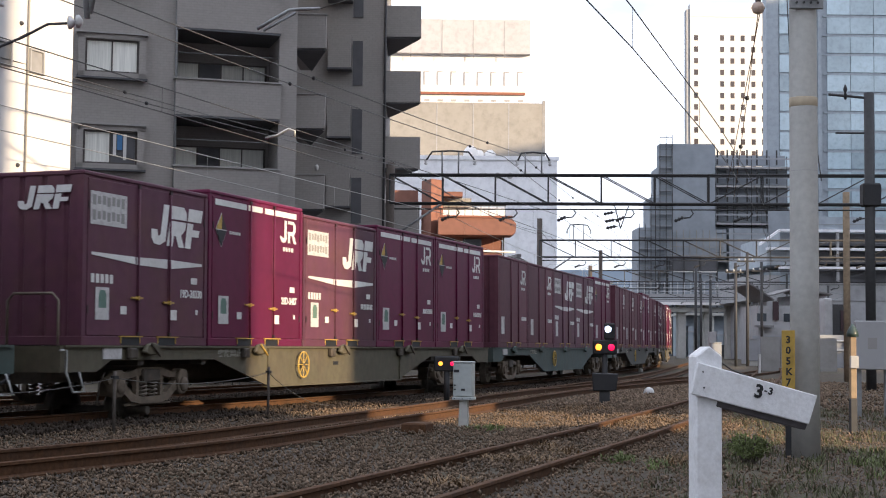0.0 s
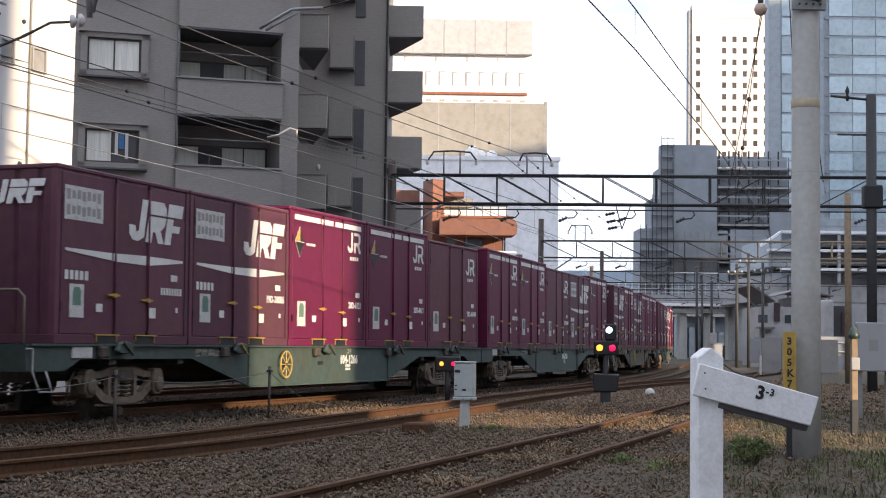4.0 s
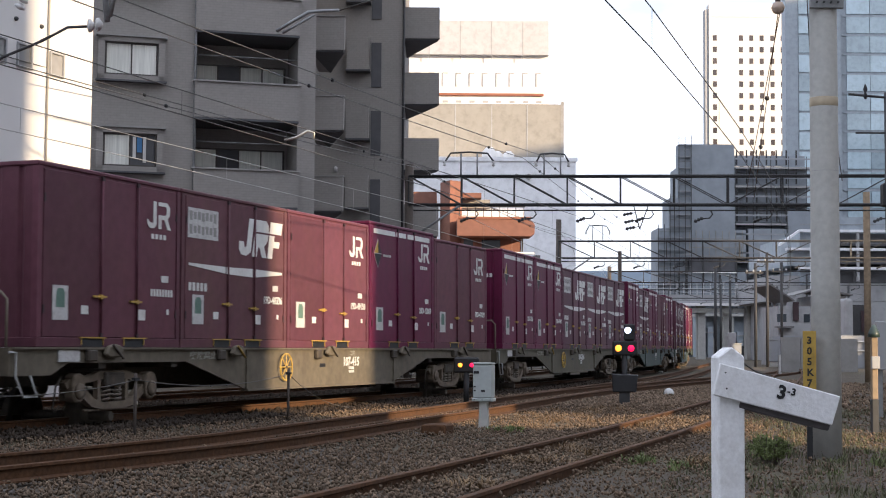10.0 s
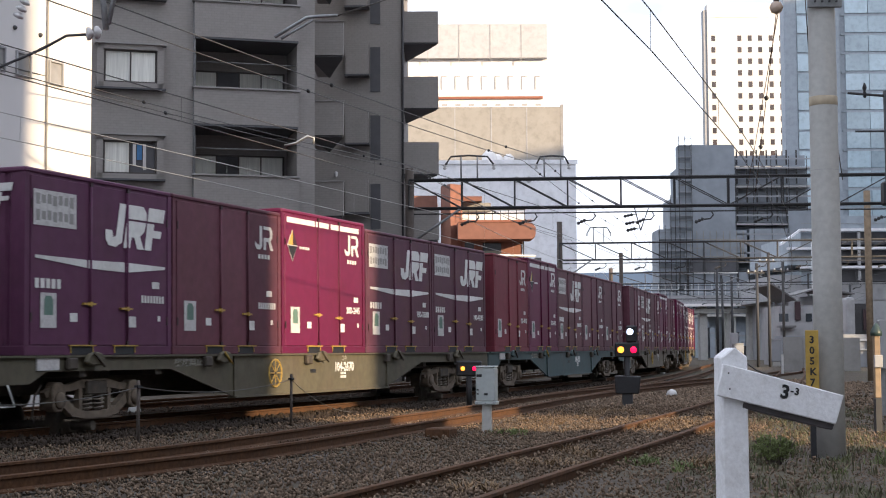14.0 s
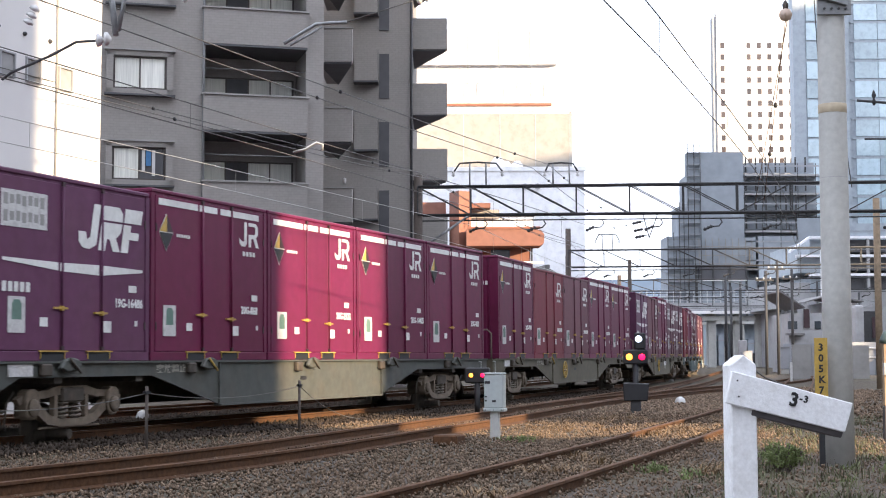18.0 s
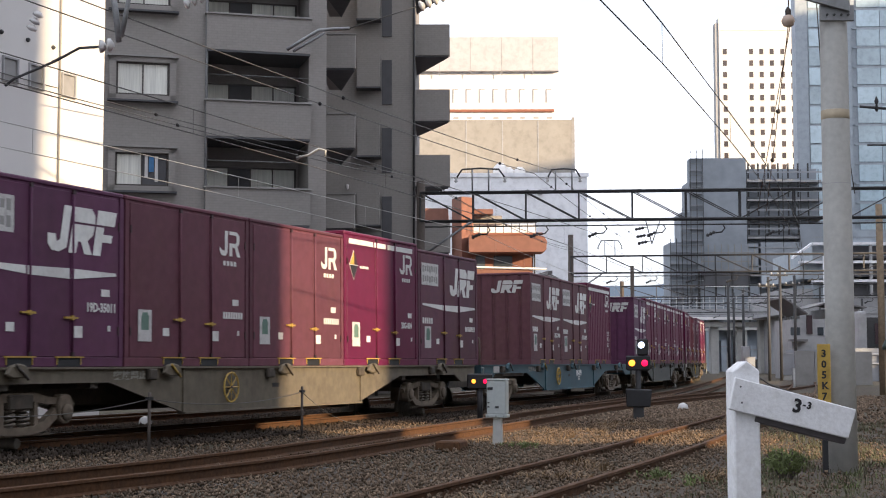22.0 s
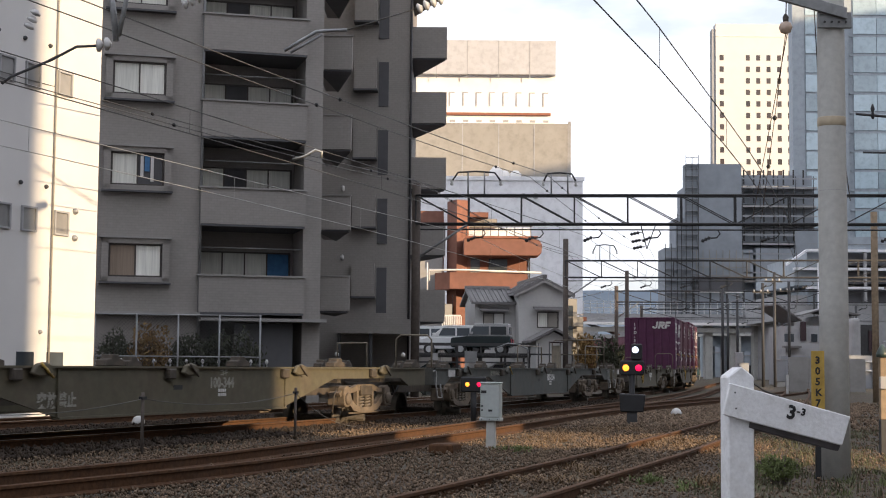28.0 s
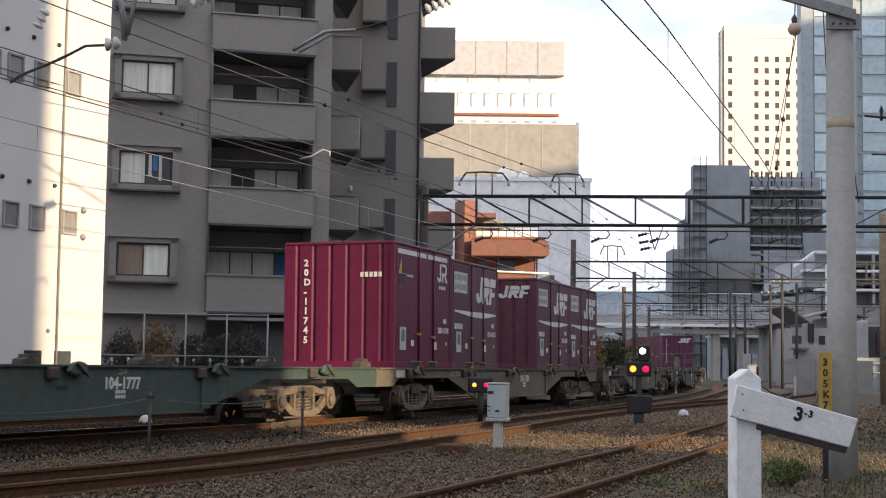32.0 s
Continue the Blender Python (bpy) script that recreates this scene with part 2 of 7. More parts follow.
BRICKORANGE = facade_paint("orange_brown_tile_wall", (0.18, 0.080, 0.056), 0.8, grain=2.2, vary=0.14, stain=(0.25, 0.10, 0.062), stain_at=0.4)
ORANGEROOF = facade_paint("brown_orange_slab", (0.24, 0.088, 0.052), 0.7, grain=2.0)
TOWERWALL = facade_paint("cream_tower_wall", (0.58, 0.56, 0.54), 0.85, grain=0.3, vary=0.04, stain=(0.54, 0.52, 0.50), stain_at=0.05)
SCREEN = facade_paint("grey_scaffold_sheet", (0.25, 0.275, 0.305), 0.9, grain=0.8, vary=0.12, stain=(0.22, 0.24, 0.265), stain_at=0.12)
SCAFSLAB = facade_paint("dull_scaffold_deck", (0.28, 0.29, 0.31), 0.85, grain=1.0)
BLUEGREY = facade_paint("blue_grey_cladding", (0.30, 0.34, 0.38), 0.6, grain=0.5)
BROWNCURTAIN = mat("brown_curtain", (0.26, 0.205, 0.16), 0.9, grain=4, vary=0.12, stretch=(9, 9, 0.3))
SLAB = facade_paint("grey_concrete_slab", (0.33, 0.33, 0.335), 0.85, grain=1.0)
HOUSEWALL = facade_paint("pale_grey_stucco", (0.43, 0.425, 0.415), 0.9, grain=6, vary=0.04, stain=(0.37, 0.365, 0.36))
ROOFTILE = facade_paint("grey_roof_tile", (0.135, 0.128, 0.128), 0.6, grain=5, vary=0.2, shift=0.15)
MULLION = mat("pale_aluminium", (0.52, 0.53, 0.54), 0.4, metal=0.6, grain=3, vary=0.08)
FRAMEBROWN = mat("dark_bronze_window_frame", (0.06, 0.05, 0.045), 0.5, grain=8)
CURTAIN = mat("pale_curtain", (0.66, 0.66, 0.61), 0.9, grain=4, vary=0.12, stretch=(9, 9, 0.3), shift=0.25)
BLUECLOTH = mat("blue_cloth", (0.06, 0.16, 0.32), 0.9, grain=6)
GLASS = mat("dark_window_glass", (0.06, 0.07, 0.08), 0.08, grain=1, vary=0.1, shift=0.4, spec=0.8)
PALEGLASS = mat("pale_blue_curtain_wall_glass", (0.36, 0.46, 0.52), 0.12, grain=0.2, vary=0.12, shift=0.22, spec=0.8)
FROSTED = mat("frosted_grey_pane", (0.24, 0.235, 0.23), 0.25, grain=3, vary=0.08, shift=0.2)
TOWERGLASS = mat("brown_tower_window", (0.05, 0.036, 0.03), 0.15, grain=1, shift=0.3, spec=0.7)
HILL = mat("hazy_wooded_hill", (0.11, 0.145, 0.195), 1.0, grain=0.01, vary=0.12, stain=(0.13, 0.15, 0.18), stain_at=0.006, spec=0.0)
HEDGE = mat("dark_hedge_leaf", (0.045, 0.050, 0.028), 0.85, grain=8, vary=0.4)
DRYLEAF = mat("ochre_dry_leaf", (0.20, 0.12, 0.04), 0.85, grain=8, vary=0.35)
CARWHITE = mat("white_car_paint", (0.62, 0.63, 0.64), 0.3, grain=1, vary=0.03)
CARBLACK = mat("black_green_car_paint", (0.02, 0.028, 0.03), 0.25, grain=1, vary=0.1)
BLACKGREEN = mat("dark_green_enamel", (0.03, 0.05, 0.045), 0.4, grain=6)
RUBBER = mat("tyre_rubber", (0.02, 0.02, 0.02), 0.85)
REDPAINT = mat("faded_red_paint", (0.30, 0.02, 0.04), 0.6, grain=2)
LAMP_WHITE, LAMP_AMBER, LAMP_RED = glow("white_signal_lens", (0.72, 0.80, 1.0), 2.2), glow("amber_signal_lens", (1.0, 0.30, 0.025), 1.5), glow("red_signal_lens", (1.0, 0.004, 0.055), 1.1)
WINDOWGLASS = bpy.data.materials.new("clear_pane")
WINDOWGLASS.use_nodes = True
wb = WINDOWGLASS.node_tree.nodes["Principled BSDF"]
wb.inputs["Base Color"].default_value, wb.inputs["Roughness"].default_value, wb.inputs["Transmission Weight"].default_value, wb.inputs["IOR"].default_value = (0.8, 0.85, 0.86, 1), 0.02, 0.95, 1.2

# ---- mesh helpers

def thing(name, label, category, at=None, group="", kind=""):
    ob = new(name)
    ob.empty_display_size = 0.2
    if at is not None:
        ob.matrix_world = at
    return tagged(ob, label, category, group, kind)


def mesh_of(name, bm, material):
    me = bpy.data.meshes.new(name)
    bm.to_mesh(me)
    bm.free()
    for m in (material if isinstance(material, (list, tuple)) else [material]):
        me.materials.append(m)
    return me


def part(name, bm, material, parent, label=""):
    """One mesh object under a thing or a part; bm may be a bmesh or a finished mesh."""
    me = bm if isinstance(bm, bpy.types.Mesh) else mesh_of(name, bm, material)
    ob = new(name, me)
    ob.parent = parent
    if label:
        ob["label"] = label
    return ob


def solo(name, bm, material, label, category, at=None, group="", kind=""):
    me = bm if isinstance(bm, bpy.types.Mesh) else mesh_of(name, bm, material)
    ob = new(name, me)
    if at is not None:
        ob.matrix_world = at
    return tagged(ob, label, category, group, kind)


BOXFACES = ((0, 2, 3, 1), (4, 5, 7, 6), (0, 1, 5, 4), (2, 6, 7, 3), (0, 4, 6, 2), (1, 3, 7, 5))


def box(bm, x0, x1, y0, y1, z0, z1, m=None, mi=0):
    v = [Vector((x, y, z)) for z in (z0, z1) for y in (y0, y1) for x in (x0, x1)]
    v = [bm.verts.new(m @ p if m else p) for p in v]
    for f in BOXFACES:
        bm.faces.new([v[i] for i in f]).material_index = mi
    return bm


def boxes(*rows, m=None):
    bm = bmesh.new()
    for r in rows:
        box(bm, *r, m=m)
    return bm


def bevelled(bm, width=0.01, segments=1):
    bmesh.ops.bevel(bm, geom=bm.edges[:], offset=width, segments=segments, affect='EDGES', profile=0.6)
    return bm


def prism(bm, outline, d0, d1, axis="y", m=None, mi=0):
    """Extrude an outline of (a, b): axis y: a is x and b is z; axis x: a is y and b is z; axis z: a is x and b is y."""
    put = {"y": lambda a, b, d: (a, d, b), "x": lambda a, b, d: (d, a, b), "z": lambda a, b, d: (a, b, d)}[axis]
    lo = [bm.verts.new((m @ Vector(put(a, b, d0))) if m else Vector(put(a, b, d0))) for a, b in outline]
    hi = [bm.verts.new((m @ Vector(put(a, b, d1))) if m else Vector(put(a, b, d1))) for a, b in outline]
    n = len(outline)
    faces = [bm.faces.new(lo[::-1]), bm.faces.new(hi)]
    faces += [bm.faces.new((lo[i], lo[(i + 1) % n], hi[(i + 1) % n], hi[i])) for i in range(n)]
    for f in faces:
        f.material_index = mi
    bmesh.ops.recalc_face_normals(bm, faces=faces)
    return bm


def rod(bm, a, b, r, r2=None, sides=8, mi=0, caps=True):
    a, b = Vector(a), Vector(b)
    d = (b - a)
    q = d.to_track_quat("Z", "Y").to_matrix()
    r2 = r if r2 is None else r2
    ra = [bm.verts.new(a + q @ Vector((math.cos(2 * math.pi * i / sides) * r, math.sin(2 * math.pi * i / sides) * r, 0))) for i in range(sides)]
    rb = [bm.verts.new(b + q @ Vector((math.cos(2 * math.pi * i / sides) * r2, math.sin(2 * math.pi * i / sides) * r2, 0))) for i in range(sides)]
    for i in range(sides):
        f = bm.faces.new((ra[i], ra[(i + 1) % sides], rb[(i + 1) % sides], rb[i]))
        f.smooth, f.material_index = sides > 5, mi
    if caps:
        bm.faces.new(ra[::-1]).material_index = mi
        bm.faces.new(rb).material_index = mi
    return bm


def rods(*rows, sides=8):
    bm = bmesh.new()
    for a, b, r in rows:
        rod(bm, a, b, r, sides=sides)
    return bm


def pipe(bm, points, r, sides=6, mi=0):
    """One bent tube through the points."""
    p = [Vector(q) for q in points]
    rings, ref = [], None
    for i, q in enumerate(p):
        d = (p[min(i + 1, len(p) - 1)] - p[max(i - 1, 0)]).normalized()
        if ref is None:
            ref = d.orthogonal().normalized()
        ref = (ref - d * ref.dot(d)).normalized()
        o = d.cross(ref)
        rings.append([bm.verts.new(q + (ref * math.cos(2 * math.pi * k / sides) + o * math.sin(2 * math.pi * k / sides)) * r) for k in range(sides)])
    for a, b in zip(rings, rings[1:]):
        for k in range(sides):
            f = bm.faces.new((a[k], a[(k + 1) % sides], b[(k + 1) % sides], b[k]))
            f.smooth, f.material_index = True, mi
    bm.faces.new(rings[0][::-1]), bm.faces.new(rings[-1])
    return bm


def lathe(bm, profile, axis_m=None, sides=16, mi=0):
    """Spin (radius, height) points round z."""
    rings = []
    for r, h in profile:
        ring = []
        for i in range(sides):
            p = Vector((math.cos(2 * math.pi * i / sides) * max(r, 1e-4), math.sin(2 * math.pi * i / sides) * max(r, 1e-4), h))
            ring.append(bm.verts.new(axis_m @ p if axis_m else p))
        rings.append(ring)
    for a, b in zip(rings, rings[1:]):
        for i in range(sides):
            f = bm.faces.new((a[i], a[(i + 1) % sides], b[(i + 1) % sides], b[i]))
            f.smooth, f.material_index = True, mi
    bm.faces.new(rings[0][::-1]).material_index = mi
    bm.faces.new(rings[-1]).material_index = mi
    return bm


def raw(name, verts, faces, material, smooth=False):
    me = bpy.data.meshes.new(name)
    me.from_pydata([tuple(map(float, v)) for v in verts], [], faces)
    for m in (material if isinstance(material, (list, tuple)) else [material]):
        me.materials.append(m)
    if smooth:
        me.polygons.foreach_set("use_smooth", [True] * len(me.polygons))
    return me


GLYPHS = {}


def lettering(text, height, material, depth=0.002):
    """A mesh of the words in the built-in font, in its x-y plane, from its lower left corner."""
    key = (text, height, material.name)
    if key not in GLYPHS:
        cu = bpy.data.curves.new("lettering", 'FONT')
        cu.body, cu.size, cu.extrude, cu.resolution_u, cu.offset = text, height / 0.72, depth, 2, height * 0.045
        ob = bpy.data.objects.new("lettering", cu)
        scene.collection.objects.link(ob)
        me = bpy.data.meshes.new_from_object(ob.evaluated_get(bpy.context.evaluated_depsgraph_get()))
        bpy.data.objects.remove(ob)
        me.materials.clear()
        me.materials.append(material)
        GLYPHS[key] = me
    return GLYPHS[key]


# the train from its rear: frame paint, boxes from the rear slot forward (- is empty), painted number, box numbers
TRAIN = {
    16: ("green", "-----", "104-1777", {}), 15: ("tan", "ba-aa", "107-1754", {0: "20D-11745", 1: "19D-40017", 3: "19D-38221", 4: "19D-20438"}),
    14: ("khaki", "-----", "100-344", {}), 13: ("grey", "-----", "107-2134", {}), 12: ("khaki", "-----", "104-2512", {}),
    11: ("tan", "vccba", "", {0: "19D-35011", 3: "20G-884"}), 10: ("blue", "-ddr-", "104-999", {1: "19G-17904", 2: "19G-18929"}),
    9: ("grey", "vbbbb", "", {0: "19G-16486", 1: "20G-868", 2: "20G-2122", 3: "20G-10405", 4: "20G-883"}), 8: ("khaki", "bpcbb", "", {0: "20D-7004", 4: "20D-9395"}),
    7: ("khaki", "vcbaa", "104-2670", {2: "20D-2445", 3: "19D-35008", 4: "19D-41181"}), 6: ("teal", "pbdcc", "104-282", {0: "19D-48102", 1: "20D-5742", 4: "19D-45764"}),
    5: ("tan", "cdcbc", "107-415", {1: "19D-40336", 2: "19D-49150", 3: "20D-12069", 4: "19D-47699"}), 4: ("khaki", "bbaaa", "104-2266", {0: "20D-5256", 1: "20D-11940", 2: "19D-35365", 3: "19D-38468"}),
    3: ("green", "babcb", "104-811", {0: "20D-12520", 1: "19D-38089", 2: "20D-9676"}), 2: ("green", "aabbc", "104-1266", {1: "19D-38086", 2: "20D-6121", 3: "20D-8411", 4: "19D-42444"}),
    1: ("green", "bbcab", "104-2508", {1: "20D-868", 2: "19D-45481", 3: "19D-34467", 4: "20D-8461"}), 0: ("khaki", "ababb", "", {0: "19D-38330", 1: "20D-3487"}),
    -1: ("green", "ccaab", "", {}), -2: ("grey", "cccbc", "", {}), -3: ("khaki", "accba", "", {}), -4: ("green", "ccpcc", "", {}), -5: ("khaki", "cacbc", "", {}), -6: ("tan", "bbcab", "", {}),
}

# cut all the letters while the scene is still small
for _, _, number, serials in TRAIN.values():
    if number:
        lettering(number, 0.17, WHITE if number != "100-344" else DIMPRINT)
    for text in serials.values():
        lettering(text, 0.125, WHITE)
lettering("突放禁止", 0.16, DIMPRINT)
lettering("コキ", 0.09, DIMPRINT)
for ch in "0123456789DG-":
    lettering(ch, 0.14, WHITE)
for ch in "305K76":
    lettering(ch, 0.08, BLACK)

# ---- the plan of the line: the near side of the train runs along an easing left-hand curve
PSI, BEND, EASE, ASIDE = 0.3851, 4.0309e-3, -0.4487e-4, 12.5062
STEP = 0.5


def curve_table():
    """Arc length from -120 to 320 m: place and heading of the near side of the train."""
    s = np.arange(-120.0, 320.0, STEP)
    ref = np.clip(s, 0, 88) - 18
    th = PSI - BEND * ref - 0.5 * EASE * ref ** 2 - 0.0078 * np.clip(s - 88, 0, 70)     # a sharper bend beyond the yard
    x, y = np.cumsum(np.sin(th)) * STEP, np.cumsum(np.cos(th)) * STEP
    i = int((18 + 120) / STEP)
    cx, cy = math.sin(PSI) * 18 - math.cos(PSI) * ASIDE, math.cos(PSI) * 18 + math.sin(PSI) * ASIDE
    return s, x - x[i] + cx, y - y[i] + cy, th


LINE_S, LINE_X, LINE_Y, LINE_H = curve_table()


def on_line(s, off=0.0):
    """The place at arc length s, off metres towards the camera from the near side of the train, and the heading."""
    x, y, h = np.interp(s, LINE_S, LINE_X), np.interp(s, LINE_S, LINE_Y), np.interp(s, LINE_S, LINE_H)
    return Vector((x + math.cos(h) * off, y - math.sin(h) * off, 0)), h


def turned(x, y, z, heading):
    """Local x points along the heading (radians clockwise from +y), local y to its left."""
    return Matrix.Translation((x, y, z)) @ Matrix.Rotation(math.pi / 2 - heading, 4, 'Z')

# ---- the ground and the tracks
RAIL, GROUND = -0.055, -0.24
random.seed(3)


def smooth_line(points, step=0.6):
    """A Catmull-Rom line through plan points, as (x, y, heading)."""
    p = [Vector(points[0]) * 2 - Vector(points[1])] + [Vector(q) for q in points] + [Vector(points[-1]) * 2 - Vector(points[-2])]
    out = []
    for a, b, c, d in zip(p, p[1:], p[2:], p[3:]):
        n = max(1, int((c - b).length / step))
        for i in range(n):
            t = i / n
            q = 0.5 * (2 * b + (c - a) * t + (2 * a - 5 * b + 4 * c - d) * t * t + (3 * b - 3 * c + d - a) * t ** 3)
            g = 0.5 * ((c - a) + 2 * (2 * a - 5 * b + 4 * c - d) * t + 3 * (3 * b - 3 * c + d - a) * t * t)
            out.append((q.x, q.y, math.atan2(g.x, g.y)))
    return out


MAIN = [(*on_line(s, -1.225)[0].xy, on_line(s)[1]) for s in np.arange(-40, 240, 1.0)]
OUTER = [(*on_line(s, -5.3)[0].xy, on_line(s)[1]) for s in np.arange(-40, 240, 1.5)]
MIDDLE = smooth_line([(-14.5, -9.0), (-9.0, 3.0), (-4.4, 12.9), (-3.1, 15.6), (-2.2, 17.9), (-1.15, 21.4), (0.62, 27.3), (3.9, 39.4), (8.7, 57.0), (13.2, 77.0), (17.4, 97.0), (26.0, 137.0), (46, 232)], 1.0)
SIDING = smooth_line([(-7.6, -11.0), (-3.2, 2.2), (0.12, 12.2), (1.85, 17.3), (3.05, 21.0), (6.75, 33.2), (11.3, 50.0), (16.2, 70.0), (23.5, 102.0), (33, 145.0), (56, 240)], 1.0)

# one sheet of ground, finer near the tracks
bm = bmesh.new()
gx = [-3000, -900, -300, -120, -60] + [-40 + 2 * i for i in range(51)] + [90, 140, 300, 900, 3000]
gy = [-900, -300, -100, -50] + [-30 + 2 * i for i in range(66)] + [120, 160, 240, 400, 800, 1600, 4200]
grid = [[bm.verts.new((x, y, GROUND + (0.05 * noise.noise(Vector((x * 0.21, y * 0.21, 0))) if abs(x) < 70 and -40 < y < 110 else 0))) for x in gx] for y in gy]
for a, b in zip(grid, grid[1:]):
    for i in range(len(gx) - 1):
        bm.faces.new((a[i], a[i + 1], b[i + 1], b[i]))
EARTH = mat("cindery_earth", (0.070, 0.056, 0.044), 0.97, grain=26, vary=0.35, stain=(0.088, 0.082, 0.045), stain_at=0.35, stain_amount=0.8, bump=0.5, spec=0.2)
solo("ground", bm, EARTH, "brown cindery railway ground with thin dull grass", "ground", kind="structure")


def rail_mesh(line, side, hi=True):
    """A flat-bottomed rail along a plan line, side metres to the right of its middle."""
    prof = [(-0.062, -0.15), (0.062, -0.15), (0.062, -0.135), (0.012, -0.115), (0.012, -0.04), (0.034, -0.028), (0.032, -0.003), (0.024, 0.0), (-0.024, 0.0), (-0.032, -0.003), (-0.034, -0.028), (-0.012, -0.04), (-0.012, -0.115), (-0.062, -0.135)]
    v, f = [], []
    for x, y, h in line:
        for a, z in prof:
            v.append((x + math.cos(h) * (side + a), y - math.sin(h) * (side + a), RAIL + z))
    n = len(prof)
    for i in range(len(line) - 1):
        for k in range(n):
            f.append((i * n + k, i * n + (k + 1) % n, (i + 1) * n + (k + 1) % n, (i + 1) * n + k))
    me = raw("rail", v, f, [RUST, POLISH])
    if hi:
        for q, p in enumerate(me.polygons):
            if q % n in (6, 7, 8):
                p.material_index = 1
    return me


SLEEPER_MESH = mesh_of("sleeper", bevelled(boxes((-0.11, 0.11, -1.02, 1.02, -0.1, 0.0)), 0.012), SLEEPER)


def lay_track(line, name, label, shiny, every, reach):
    t = thing(name, label, "railway track", kind="structure")
    for side in (-0.5335, 0.5335):
        part("rail", rail_mesh(line, side, shiny), None, t)
    walked, last = 0.0, None
    for x, y, h in line:
        if last is not None:
            walked += math.hypot(x - last[0], y - last[1])
        last = (x, y)
        if walked >= every and reach[0] < y < reach[1]:
            walked = 0.0
            s = part("sleeper", SLEEPER_MESH, None, t)
            s.matrix_local = turned(x, y, RAIL - 0.155 - 0.012 * random.random(), h + radians(random.uniform(-1, 1)))


lay_track(MAIN, "main_track", "rusty main track under the train on brown ballast", True, 0.9, (8, 62))
lay_track(OUTER, "outer_track", "second running track beyond the train on ballast", True, 1.4, (14, 60))
lay_track(MIDDLE, "middle_track", "rust brown rails on stony brown ballast", False, 0.9, (4, 60))
CROSSING = smooth_line([(1.9, 32.0), (3.9, 38.4), (7.6, 48.0), (11.6, 58.0), (15.4, 68.0), (18.6, 80.0), (26.2, 112.0)], 1.0)
lay_track(CROSSING, "crossing_track", "rusty connecting track between the siding and the middle line", False, 0.9, (36, 62))
lay_track(SIDING, "siding_track", "rusty siding rails sunk in ballast and straw", False, 0.9, (5, 60))

# cinders heaped between and beside the siding rails, so that little more than their heads show
def bed_height(x, y):
    """Height of the cinder bed over the ground at a plan point."""
    if not 4 < y < 70:
        return 0.0
    i = int(np.argmin(np.abs(SIDING_Y - y)))
    d = abs((x - SIDING[i][0]) * math.cos(SIDING[i][2]) - (y - SIDING[i][1]) * math.sin(SIDING[i][2]))
    return 0.078 * min(1.0, max(0.0, (1.75 - d) / 0.9))


SIDING_Y = np.array([q[1] for q in SIDING])
v, f = [], []
ACROSS_BED = (-1.9, -1.4, -1.1, -0.85, -0.62, -0.50, -0.25, 0.0, 0.25, 0.50, 0.62, 0.85, 1.1, 1.4, 1.9)
BED_LINE = smooth_line([q[:2] for q in SIDING if 3 < q[1] < 72], 0.35)
for x, y, h in BED_LINE:
    for o in ACROSS_BED:
        px, py = x + math.cos(h) * o, y - math.sin(h) * o
        lump = 0.022 * noise.noise(Vector((px * 2.3, py * 2.3, 4.0))) + 0.012 * noise.noise(Vector((px * 7, py * 7, 1.0)))
        v.append((px, py, GROUND - 0.03 + (bed_height(px, py) + 0.03) * (1.0 if abs(o) < 1.8 else 0.0) + lump))
w = len(ACROSS_BED)
for i in range(len(BED_LINE) - 1):
    f += [(i * w + k, i * w + k + 1, (i + 1) * w + k + 1, (i + 1) * w + k) for k in range(w - 1)]
solo("cinder_bed", raw("cinder_bed", v, f, EARTH, True), None, "trodden brown cinders heaped round the siding rails", "ballast", kind="structure")

# loose ballast stones, thick between the tracks and thin by the siding
rng = np.random.default_rng(5)
OCTA = np.array([(1, 0, 0), (-1, 0, 0), (0, 1, 0), (0, -1, 0), (0, 0, 1), (0, 0, -1)], float)
OCTAF = [(0, 2, 4), (2, 1, 4), (1, 3, 4), (3, 0, 4), (2, 0, 5), (1, 2, 5), (3, 1, 5), (0, 3, 5)]


def stones(name, places, size, material, label):
    """A scatter of small broken stones, all in one mesh."""
    p = np.array(places)
    n = len(p)
    ax, ay, az = rng.uniform(0, 6.28, (3, n))
    ca, sa, cb, sb, cc, sc = np.cos(ax), np.sin(ax), np.cos(ay), np.sin(ay), np.cos(az), np.sin(az)
    turn = np.array([[cb * cc, sa * sb * cc - ca * sc, ca * sb * cc + sa * sc], [cb * sc, sa * sb * sc + ca * cc, ca * sb * sc - sa * cc], [-sb, sa * cb, ca * cb]]).transpose(2, 0, 1)
    o = OCTA[None] * rng.uniform(0.6, 1.15, (n, 6, 1)) * (size * rng.uniform(0.55, 1.35, (n, 1, 1))) * np.array([1.0, 0.8, 0.65])
    v = np.einsum("nij,nkj->nki", turn, o) + p[:, None, :]
    f = np.array(OCTAF)[None] + 6 * np.arange(n)[:, None, None]
    me = bpy.data.meshes.new(name)
    me.vertices.add(n * 6)
    me.vertices.foreach_set("co", v.ravel())
    me.loops.add(n * 24)
    me.loops.foreach_set("vertex_index", f.ravel().astype(np.int32))
    me.polygons.add(n * 8)
    me.polygons.foreach_set("loop_start", np.arange(0, n * 24, 3, dtype=np.int32))
    me.update(calc_edges=True)
    me.materials.append(material)
    return solo(name, me, None, label, "ballast", kind="stuff")


